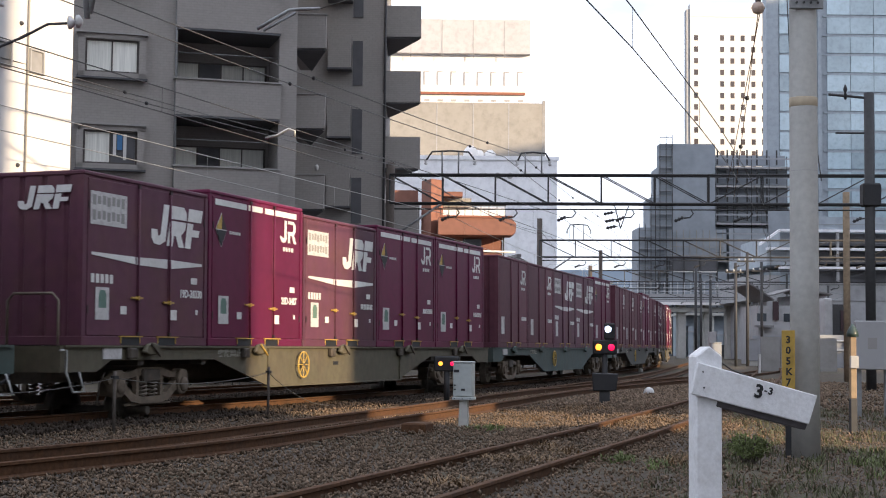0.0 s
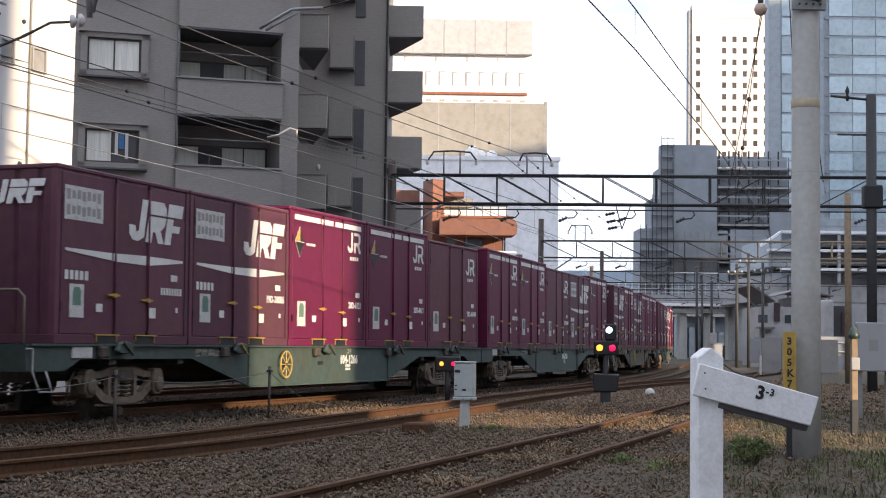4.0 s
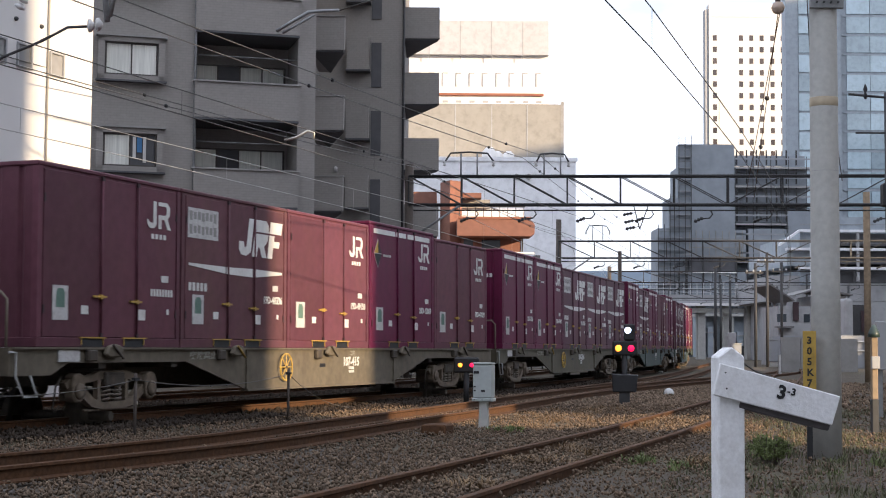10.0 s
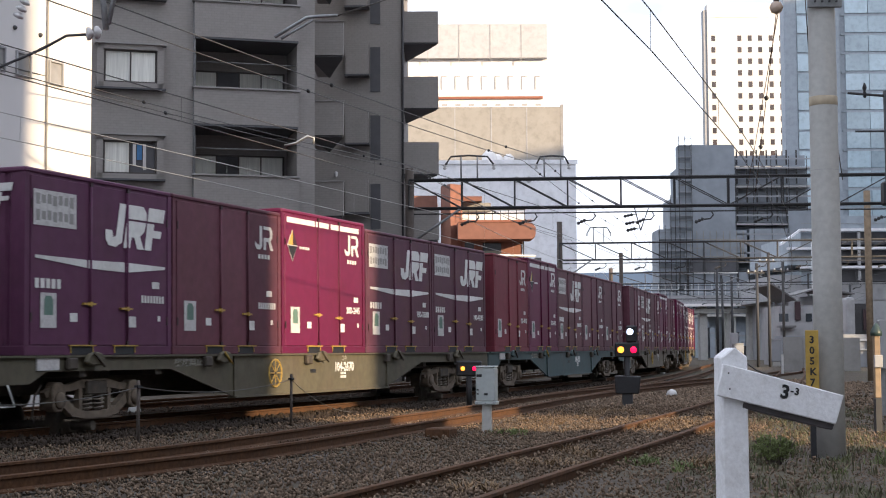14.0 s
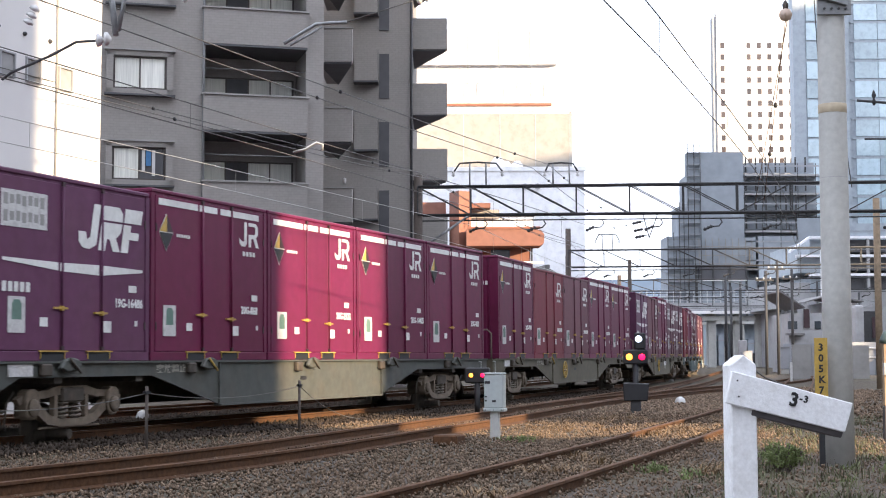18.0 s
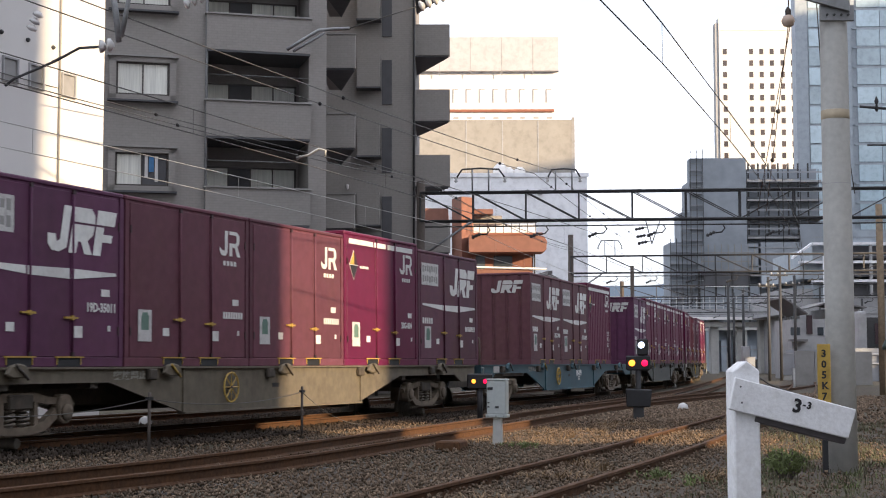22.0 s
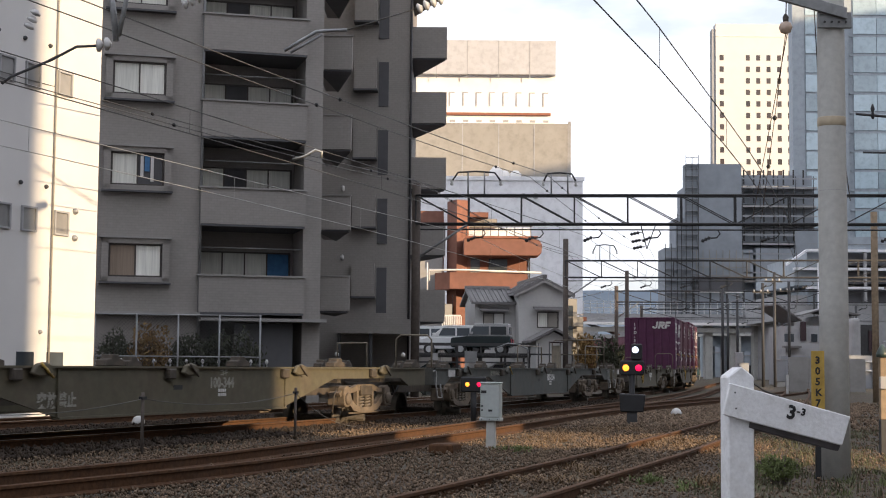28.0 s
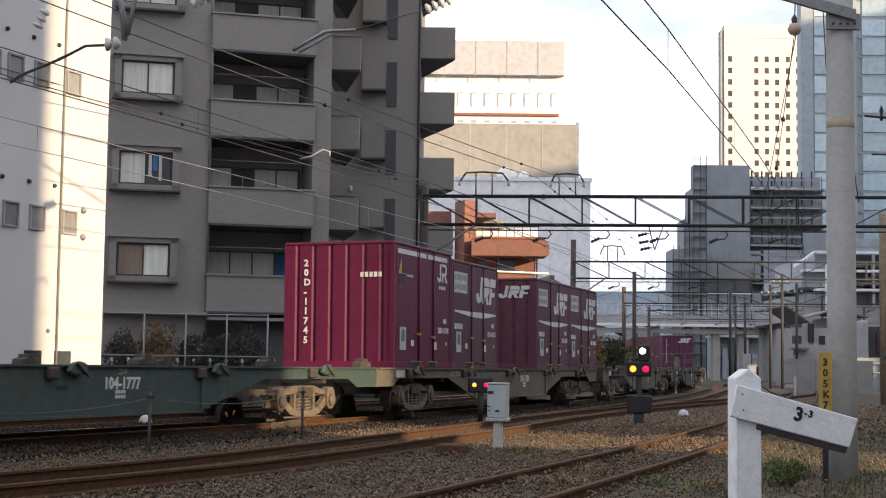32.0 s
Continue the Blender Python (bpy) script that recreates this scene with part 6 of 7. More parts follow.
def lattice_beam(name, label, a, b, z0, z1, bays, leg_h, legs=True):
    """A lattice portal across the tracks from plan point a to b."""
    t = thing(name, label, "overhead line portal")
    a, b = Vector((*a, 0)), Vector((*b, 0))
    d = (b - a)
    up = Vector((0, 0, 1))
    side = Vector((-d.y, d.x, 0)).normalized() * 0.22
    for sd, z in ((side, z1), (-side, z1), (side, z0), (-side, z0)):
        part("chord", rods((a + sd + up * z, b + sd + up * z, 0.045), sides=6), DARKSTEEL, t)
    for i in range(bays + 1):
        p = a + d * (i / bays)
        part("upright", rods((p - side + up * z0, p - side + up * z1, 0.03), (p + side + up * z0, p + side + up * z1, 0.03), sides=5), DARKSTEEL, t)
        if i < bays:
            q = a + d * ((i + 1) / bays)
            lo, hi = (z1, z0) if i < bays / 2 else (z0, z1)
            part("diagonal", rods((p - side + up * lo, q - side + up * hi, 0.022), (p + side + up * lo, q + side + up * hi, 0.022), sides=5), DARKSTEEL, t)
    if legs:
        for p, sgn in ((a, 1), (b, -1)):
            part("leg", rods((p + up * GROUND, p + up * leg_h, 0.16), sides=12), RUSTPOLE if sgn > 0 else CONCRETE, t)
            part("knee_brace", rods((p + up * (z0 - 1.3), p + d.normalized() * 1.9 * sgn + up * z0, 0.05), sides=6), GALV, t)
    # insulators hung aslant under the beam, each with a curled arm, and a thin tube that carries them
    e = d.normalized()
    part("carrier_tube", rods((a + up * (z0 - 0.2), b + up * (z0 - 0.2), 0.028), sides=6), DARKSTEEL, t)
    for k in np.linspace(0.10, 0.9, 9):
        p = a + d * k + up * (z0 - 0.5)
        tilt = e.to_track_quat("Z", "Y").to_matrix().to_4x4() @ Matrix.Rotation(radians(-25), 4, 'X')
        ins = part("insulator", lathe(bmesh.new(), [(0.03, -0.28), (0.075, -0.22), (0.03, -0.16), (0.075, -0.10), (0.03, -0.04), (0.075, 0.02), (0.02, 0.08)], Matrix.Translation(p) @ tilt, 8), DARKSTEEL, t)
        part("curled_arm", pipe(bmesh.new(), [p + up * 0.3 + e * 0.1, p + up * 0.3 + e * 0.34, p + up * 0.16 + e * 0.42, p + up * 0.02 + e * 0.3, p + e * 0.08], 0.028, 5), DARKSTEEL, ins)
    return t


up = Vector((0, 0, 1))
bmA = lattice_beam("overhead_portal", "dark lattice portal carrying the overhead wires", (-1.25, 55.0), (20.0, 53.4), 6.2, 7.25, 11, 7.7)
lattice_beam("overhead_portal", "dark lattice portal farther along the line", (6.9, 89.0), (30.0, 86.0), 6.3, 7.3, 11, 8.6)
lattice_beam("overhead_portal", "distant lattice portal over the yard", (13.6, 122.0), (41.0, 118.0), 6.3, 7.2, 10, 7.6)
lattice_beam("overhead_portal", "distant lattice portal over the yard", (20.5, 160.0), (56.0, 155.0), 6.3, 7.2, 10, 7.6)
lattice_beam("overhead_portal", "slim distant portal before the footbridge", (24.0, 200.0), (70.0, 193.0), 6.3, 7.2, 10, 7.6)


def hoop(x, y, z, w=0.9, h=0.85, t=None):
    """A bent tube frame standing on the portal that holds a wire clear."""
    b = thing("wire_hoop", "bent tube frame on the portal with insulators", "bracket", Matrix.Translation((x, y, z)), group="wire hoops")
    bm = bmesh.new()
    pipe(bm, [(-w, 0, h * 0.55), (-w * 0.75, 0, h * 0.95), (0, 0, h), (w * 0.75, 0, h * 0.95), (w, 0, h * 0.6)], 0.035, 6)
    part("tube", bm, DARKSTEEL, b)
    for sx in (-0.3, 0.3):
        part("leg", rods(((sx, 0, 0), (sx, 0, h), 0.03), sides=6), GALV, b)
    for sx in (-1, 1):
        part("insulator", lathe(bmesh.new(), [(0.03, -0.1), (0.07, -0.06), (0.03, 0), (0.07, 0.05), (0.02, 0.1)], Matrix.Translation((sx * w, 0, h * 0.5)), 8), PORCELAIN, b)


def vee_hanger(x, y, z):
    """Two struts meeting below the portal, with three dark insulators beside them."""
    v = thing("vee_hanger", "dark vee-shaped hanger with three insulators under the portal", "overhead bracket", Matrix.Translation((x, y, z)))
    part("strut", rods(((-0.21, 0, 0), (0, 0, -0.82), 0.022), sides=6), DARKSTEEL, v)
    part("strut", rods(((0.30, 0, 0), (0, 0, -0.82), 0.022), sides=6), DARKSTEEL, v)
    for k, dz in enumerate((-0.27, -0.54, -0.78)):
        ins = part("insulator", lathe(bmesh.new(), [(0.02, -0.2), (0.07, -0.14), (0.03, -0.08), (0.07, -0.02), (0.03, 0.04), (0.07, 0.10), (0.02, 0.16)], Matrix.Translation((-0.42 + 0.05 * k, 0, dz)) @ Matrix.Rotation(radians(78), 4, 'Y'), 8), BLACK, v)
        part("pin", rods(((-0.28 + 0.05 * k, 0, dz + 0.03), (-0.15 + 0.05 * k, 0, dz + 0.05), 0.015), sides=5), DARKSTEEL, ins)


vee_hanger(7.16, 54.3, 6.13)
hoop(0.95, 54.8, 7.3)
hoop(4.0, 54.6, 7.3, 0.6, 0.8)
hoop(9.2, 88.7, 7.35, 0.7, 0.9)
pole_thing("timber_pole", "weathered tan pole beside the yard", 15.9, 56.0, 6.9, 0.13, TANPOLE)
pole_thing("timber_pole", "slim dark pole by the portal", 9.0, 76.0, 5.9, 0.10, RUSTPOLE)
t = pole_thing("yard_pole", "tall dark pole with a bracket and lamp", 13.2, 44.0, 8.6, 0.15, DARKSTEEL)
part("bracket", rods(((0, 0, 8.45), (-1.2, 0, 8.55), 0.04)), DARKSTEEL, t)
part("bracket", rods(((0, 0, 7.4), (-1.0, 0, 7.4), 0.03)), DARKSTEEL, t)
part("insulator", lathe(bmesh.new(), [(0.03, 8.4), (0.07, 8.5), (0.03, 8.6), (0.07, 8.7), (0.02, 8.85)], Matrix.Translation((-0.7, 0, 0)), 8), BLACK, t)
part("lamp", bevelled(boxes((-0.25, 0.3, -0.2, 0.2, 5.2, 5.9)), 0.05), BLACK, t)
for x, y, h in ((21.5, 118, 7.5), (26, 140, 7.5), (33, 150, 7.5), (29.5, 132, 6.5), (36.5, 150, 8.5), (24.2, 126, 7.2), (43, 165, 8), (38.5, 142, 7.0)):
    t = pole_thing("catenary_mast", "slim distant overhead line mast", x, y, h, 0.11, DARKSTEEL)
    part("arm", rods(((0, 0, h - 1.6), (1.6, 0, h - 0.9), 0.035), ((0, 0, h - 0.6), (1.7, 0, h - 0.9), 0.03), ((1.2, 0, h - 1.1), (2.1, 0, h - 1.5), 0.02), sides=5), GALV, t)
    t["group"] = "distant masts"


# ---- overhead wires
def wire(name, label, points, r=0.009, material=WIRE, droppers=None):
    t = thing(name, label, "overhead wire")
    bm = bmesh.new()
    pipe(bm, points, r, 5)
    part("strand", bm, material, t)
    for p in points[2:22:3]:
        part("clamp", lathe(bmesh.new(), [(0.015, -0.10), (0.045, -0.06), (0.045, 0.06), (0.015, 0.10)], Matrix.Translation(p) @ Matrix.Rotation(math.pi / 2, 4, 'X'), 6), BLACK, t)
    return t


def catenary(off, near_s, name, contact=4.95, top=5.75, line=None, stuff=WIRE):
    """Contact wire, sagging messenger and droppers over one track."""
    t = thing("overhead_wire", name, "overhead wire")
    posts = [near_s, 52, 88, 121, 159, 200]
    for a, b in zip(posts, posts[1:]):
        n = 14
        pts, tops = [], []
        for i in range(n + 1):
            s = a + (b - a) * i / n
            if line is None:
                p, h = on_line(s, off)
            else:
                p = line(s)
            sag = 4 * 0.38 * (i / n) * (1 - i / n)
            pts.append(p + Vector((0, 0, contact)))
            tops.append(p + Vector((0, 0, top - sag)))
        part("contact_wire", pipe(bmesh.new(), pts, 0.010, 5), stuff, t)
        part("messenger_wire", pipe(bmesh.new(), tops, 0.010, 5), stuff, t)
        for i in range(1, n, 2):
            if b < 130:
                part("dropper", rods((pts[i], tops[i], 0.004), sides=4), stuff, t)


def siding_at(s):
    ys = [q[1] for q in SIDING]
    return Vector((np.interp(s, ys, [q[0] for q in SIDING]) + 0.1, s, 0))


catenary(-1.225, -8, "contact and messenger wires over the main track")
catenary(-5.3, -6, "contact and messenger wires over the outer track", 4.95, 5.8, None, GLINTWIRE)
catenary(0, 2, "contact and messenger wires over the siding", 5.0, 5.9, siding_at)
for off, z, dz in ((-7.6, 7.9, 0.0), (-7.0, 7.3, 0.3), (-3.2, 7.9, 0.0), (-2.6, 7.8, 0.2)):
    pts = []
    for a, b in ((-10, 52), (52, 88), (88, 121), (121, 160)):
        for i in range(13):
            s = a + (b - a) * i / 12
            sag = 4 * (0.9 if a < 0 else 0.5) * (i / 12) * (1 - i / 12)
            pts.append(on_line(s, off)[0] + Vector((0, 0, z - sag + dz)))
    w = wire("feeder_wire", "heavy feeder wire along the line", pts, 0.012)


def steady_arms():
    """Drop tubes, insulators and pull-off arms of the near support over the line."""
    t = thing("drop_bracket", "grey drop tube with a pull-off arm and white insulators", "overhead bracket")
    part("span_beam", rods(((-13.5, 24, 7.65), (10.5, 24, 7.65), 0.025)), GALV, t)
    for x in (-13.5, 10.5):
        part("span_post", rods(((x, 24, GROUND), (x, 24, 7.9), 0.13), sides=12), GALV, t)
    part("drop_tube", pipe(bmesh.new(), [(-5.66, 24, 7.6), (-5.52, 24, 6.75), (-5.46, 24, 6.22)], 0.05, 8), GALV, t)
    part("drop_tube", pipe(bmesh.new(), [(-5.2, 24, 7.6), (-5.32, 24, 6.85), (-5.42, 24, 6.3)], 0.04, 8), GALV, t)
    part("pull_off_arm", pipe(bmesh.new(), [(-5.75, 24, 6.14), (-6.1, 24, 6.12), (-6.5, 24, 5.9), (-7.15, 24, 5.62), (-7.3, 24, 5.5)], 0.022, 6), DARKSTEEL, t)
    part("link", rods(((-6.1, 24, 6.12), (-6.55, 24, 5.9), 0.010)), DARKSTEEL, t)
    for i in range(2):
        part("insulator", lathe(bmesh.new(), [(0.03, -0.06), (0.11, -0.04), (0.11, 0.0), (0.03, 0.06)], Matrix.Translation((-5.72 + 0.13 * i, 24, 6.15 + 0.02 * i)) @ Matrix.Rotation(math.pi / 2, 4, 'Y'), 12), PORCELAIN, t)
    for i in range(3):
        part("insulator", lathe(bmesh.new(), [(0.03, -0.05), (0.09, -0.03), (0.09, 0.0), (0.03, 0.05)], Matrix.Translation((-6.78 - 0.05 * i, 24, 6.68 - 0.11 * i)) @ Matrix.Rotation(radians(25), 4, 'Y'), 10), PORCELAIN, t)
    b = t
    part("pull_off_arm", pipe(bmesh.new(), [(-2.72, 24, 6.08), (-2.5, 24, 6.22), (-2.2, 24, 6.40), (-1.95, 24, 6.42), (-1.70, 24, 6.43)], 0.028, 6), GALV, b)
    part("pull_off_arm", pipe(bmesh.new(), [(-2.62, 24, 6.05), (-2.4, 24, 6.18), (-2.1, 24, 6.36)], 0.022, 6), GALV, b)
    for x0, z0 in ((-4.35, 6.85), (-0.52, 6.80)):
        for i in range(4):
            part("insulator", lathe(bmesh.new(), [(0.03, -0.05), (0.09, -0.03), (0.09, 0.0), (0.03, 0.05)], Matrix.Translation((x0 + 0.11 * i, 24, z0 + 0.05 * i)) @ Matrix.Rotation(radians(66), 4, 'Y'), 10), PORCELAIN, b)
    part("stay", rods(((-1.70, 24, 6.43), (-0.5, 24, 6.82), 0.010)), WIRE, b)
    part("pull_off_hook", pipe(bmesh.new(), [(-2.75, 25.8, 4.55), (-2.55, 25.8, 4.60), (-2.35, 25.8, 4.72), (-2.24, 25.8, 4.68), (-2.25, 25.8, 4.58)], 0.022, 6), GLINTWIRE, t)


steady_arms()

# ---- the freight train. Local x points forward along the line, the camera's side is -y
LENGTH, WIDTH, PITCH, WAGON = 3.70, 2.45, 3.745, 20.17
RAILED = (0, 2, 4, 5, 7, 8, 10, 11, 13)      # wagons with a railed platform at the rear
SHIFT = {0: 0.0, 1: -0.45, 2: 0.13, 3: -0.43, 4: 0.06, 5: 0.07, 6: -0.40, 7: 0.30, 8: 0.04, 9: 0.20, 10: 0.60, 11: 0.65, 15: -0.17}   # where the boxes stand on each wagon
FRAME_SHIFT = {1: -0.45, 3: -0.45, 6: -0.45, 15: -0.60}


def outline_plate(parent, name, shape, y, material, label="", thick=0.004):
    """A thin plate on the camera's side, from an outline of (x, z)."""
    return part(name, prism(bmesh.new(), shape, y - thick, y), material, parent, label)


def block_mark(put, scale):
    """A wide slanting trade mark drawn as plain bars: put maps (a, b) to a plate's corner."""
    shapes = [[(0.02, 0.34), (0.02, 0.14), (0.10, 0.02), (0.26, 0.0), (0.42, 0.10), (0.53, 0.92), (0.37, 0.92), (0.28, 0.24), (0.21, 0.19), (0.18, 0.34)],
              [(0.46, 0.0), (0.62, 0.0), (0.67, 0.24), (0.73, 0.24), (0.81, 0.0), (0.98, 0.0), (0.88, 0.27), (1.00, 0.40), (1.04, 0.58), (0.55, 0.58)],
              [(0.556, 0.625), (1.05, 0.625), (1.05, 0.80), (0.97, 0.92), (0.60, 0.92)],
              [(1.00, 0.0), (1.17, 0.0), (1.21, 0.28), (1.42, 0.28), (1.45, 0.44), (1.235, 0.44), (1.255, 0.58), (1.075, 0.58)],
              [(1.08, 0.625), (1.50, 0.625), (1.55, 0.92), (1.12, 0.92)]]
    return [[put(a * scale, b * scale) for a, b in s] for s in shapes]


def small_mark():
    """A compact trade mark as two plain bent bars."""
    return [[(0.0, 0.15), (0.12, 0.0), (0.34, 0.0), (0.46, 0.15), (0.46, 1.0), (0.30, 1.0), (0.30, 0.2), (0.16, 0.2), (0.0, 0.32)],
            [(0.56, 0.0), (0.72, 0.0), (0.72, 0.36), (0.86, 0.36), (1.02, 0.0), (1.2, 0.0), (1.02, 0.40), (1.14, 0.55), (1.14, 0.85), (1.0, 1.0), (0.56, 1.0), (0.56, 0.86), (0.95, 0.86), (0.98, 0.80), (0.98, 0.60), (0.92, 0.52), (0.56, 0.52)]]


def fill(bm, shapes, y0, y1, m=None):
    for s in shapes:
        prism(bm, s, y0, y1, "y", m=m)
    return bm


def bars_of(x, z, w, h, n=7):
    """Unreadable small print as a row of short bars."""
    return [(x + w * i / n, x + w * (i + 0.68) / n, 0, 1, z, z + h) for i in range(n)]


def make_container(style, height, paint, label, end_ribs):
    """One twelve foot box. Style: striped, diamond, plain or ribbed."""
    c = thing("freight_container", label, "container", group="containers of the train")
    L, W = LENGTH / 2, WIDTH / 2
    x0, x1 = -L, L
    # shell with recessed panels: floor, roof, posts and sheets
    part("roof", bevelled(boxes((x0, x1, -W, W, height - 0.07, height)), 0.018), paint, c)
    for px in (x0, x1 - 0.1):
        for py in (-W, W - 0.1):
            part("corner_post", boxes((px, px + 0.1, py, py + 0.1, 0.13, height - 0.07)), paint, c)
    part("bottom_rail", bevelled(boxes((x0, x1, -W, W, 0.0, 0.13)), 0.008), paint, c)

    def sheet(a, b, z0, z1, ribs, depth, at_y=None, at_x=None):
        """A folded sheet in a side (at_y) or an end (at_x)."""
        prof, n = [], max(1, ribs)
        for i in range(n):
            p = a + (b - a) * i / n
            w = (b - a) / n
            prof += [(p, 0.0), (p + w * 0.36, 0.0), (p + w * 0.44, depth), (p + w * 0.56, depth), (p + w * 0.64, 0.0)]
        prof.append((b, 0.0))
        bm = bmesh.new()
        for sgn in ((1, -1) if at_y is not None else (1,)):
            lo = [bm.verts.new((u, (at_y - d) * sgn, z0) if at_y is not None else (at_x - d * (1 if at_x > 0 else -1), u, z0)) for u, d in prof]
            hi = [bm.verts.new((u, (at_y - d) * sgn, z1) if at_y is not None else (at_x - d * (1 if at_x > 0 else -1), u, z1)) for u, d in prof]
            for k in range(len(prof) - 1):
                bm.faces.new((lo[k], lo[k + 1], hi[k + 1], hi[k]))
        return bm

    zt = height - 0.07
    ribbed = style == "ribbed"
    d0, d1 = x0 + LENGTH * 0.40, x0 + LENGTH * 0.655      # the two door edges
    part("side_sheet", sheet(x0 + 0.1, x1 - 0.1, 0.13, zt, 13 if ribbed else 5, 0.03 if ribbed else 0.010, at_y=W - 0.018), paint, c)
    for at, nm in ((x0 + 0.02, "end_sheet"), (x1 - 0.02, "end_sheet")):
        part(nm, sheet(-W + 0.1, W - 0.1, 0.13, zt, end_ribs, 0.035, at_x=at), paint, c)
    y = -W
    if not ribbed:
        for a, b in ((x0 + 0.13, d0), (d0 + 0.012, d1 - 0.012), (d1, x1 - 0.13)):
            part("door_leaf", bevelled(boxes((a, b, y + 0.002, y + 0.03, 0.14, zt - 0.03)), 0.006), paint, c)
        for px in (d0, d1):
            r = part("lock_rod", rods(((px + 0.03, y - 0.012, 0.15), (px + 0.03, y - 0.012, zt), 0.017), sides=6), paint, c)
            part("cam_keeper", boxes((px, px + 0.06, y - 0.03, y, zt - 0.06, zt)), SEAM, r)
            part("cam_keeper", boxes((px, px + 0.06, y - 0.03, y, 0.14, 0.2)), SEAM, r)
            hz = 0.70 if px == d0 else 0.655
            part("handle", boxes((px - 0.17, px + 0.13, y - 0.04, y - 0.005, hz, hz + 0.028), (px - 0.02, px + 0.03, y - 0.045, y - 0.005, hz - 0.02, hz + 0.045)), YELLOW, r, "dull yellow lock handle")
        for px in (x0 + 0.12, x1 - 0.15):
            for z in (0.45, 1.95):
                part("hinge", boxes((px, px + 0.03, y - 0.014, y, z, z + 0.12)), SEAM, c)
    # fork pockets with yellow rims
    for px in (-0.80, 0.28):
        part("fork_pocket", boxes((px, px + 0.52, y - 0.004, y + 0.002, 0.004, 0.122)), BLACK, c)
        part("pocket_rim", boxes((px - 0.06, px + 0.58, y - 0.03, y - 0.0045, 0.123, 0.142), (px - 0.02, px - 0.002, y - 0.012, y - 0.0045, 0.03, 0.122), (px + 0.522, px + 0.54, y - 0.012, y - 0.0045, 0.03, 0.122)), YELLOW, c, "yellow pocket rim")
    f = y - 0.0035
    q = height - 2.5
    if style == "striped":
        part("poster_panel", boxes((x0 + 0.18, x0 + 1.16, f - 0.004, f, 1.74 + q, 2.22 + q)), PLATE, c, "grey printed panel")
        rows = [(a, b, f - 0.0065, f - 0.0042, z0 + (0.02 if i % 3 else 0.0), z1 - (0.015 if i % 2 else 0.0)) for z in (1.80 + q, 2.02 + q) for i, (a, b, _, _, z0, z1) in enumerate(bars_of(x0 + 0.23, z, 0.90, 0.15, 7))]
        part("panel_print", boxes(*rows), DARKTRIM, c)
        bm = bmesh.new()
        fill(bm, block_mark(lambda a, b: (x0 + 1.86 + a * 1.52, 1.56 + q + b), 0.70), f - 0.004, f)
        part("trade_mark", bm, WHITE, c, "white slanting mark")
        outline_plate(c, "white_flash", [(x0 + 0.22, 1.30), (x0 + 1.42, 1.22), (x0 + 1.42, 1.33), (x0 + 0.22, 1.34)], f, WHITE)
        outline_plate(c, "white_flash", [(x0 + 1.46, 1.215), (x0 + 2.38, 1.20), (x0 + 2.38, 1.345), (x0 + 1.46, 1.33)], f, WHITE)
        outline_plate(c, "white_flash", [(x0 + 2.44, 1.20), (x1 - 0.2, 1.29), (x1 - 0.2, 1.33), (x0 + 2.44, 1.345)], f, WHITE)
        bm = boxes(*[(a, b, f - 0.004, f, z0, z1) for a, b, _, _, z0, z1 in bars_of(x0 + 0.22, 0.90, 0.62, 0.13, 5)])
        part("owner_marks", bm, WHITE, c)
        bm = bmesh.new()
        em = Matrix.Translation((x0 - 0.004, 0, 0)) @ Matrix.Rotation(-math.pi / 2, 4, 'Z')
        fill(bm, block_mark(lambda a, b: (0.12 + a * 1.6, 1.95 + q + b), 0.37), 0.0, 0.004, m=em)
        part("end_mark", bm, WHITE, c)
    if style in ("diamond", "ribbed"):
        for a, b in ((0.20, 1.36), (1.42, 1.98), (2.08, 3.4)) if not ribbed else ((0.15, 3.5),):
            part("white_band", boxes((x0 + a, x0 + b, f - 0.004, f, height - 0.24, height - 0.14)), WHITE, c)
        dx, dz = x0 + 0.42, 1.95
        outline_plate(c, "hazard_diamond", [(dx - 0.205, dz), (dx, dz - 0.29), (dx + 0.205, dz), (dx, dz + 0.29)], f, PLATE)
        outline_plate(c, "hazard_black", [(dx - 0.19, dz - 0.008), (dx, dz - 0.27), (dx + 0.19, dz - 0.008)], f - 0.0045, BLACK)
        outline_plate(c, "hazard_yellow", [(dx - 0.19, dz + 0.008), (dx + 0.01, dz + 0.008), (dx + 0.01, dz + 0.27)], f - 0.0045, YELLOW)
        outline_plate(c, "hazard_red", [(dx + 0.018, dz + 0.008), (dx + 0.19, dz + 0.008), (dx + 0.018, dz + 0.27)], f - 0.0045, SEAM)
        bm = boxes(*[(a, b, f - 0.004, f, z0, z1) for a, b, _, _, z0, z1 in bars_of(dx + 0.30, 1.90, 0.42, 0.05, 6)])
        part("small_print", bm, WHITE, c)
        for a, b, _, _, z0, z1 in bars_of(0.0, 1.86, 0.5, 0.10, 5):
            part("end_mark", boxes((x0 - 0.004, x0, -0.95 + a, -0.95 + b, z0, z1)), WHITE, c)
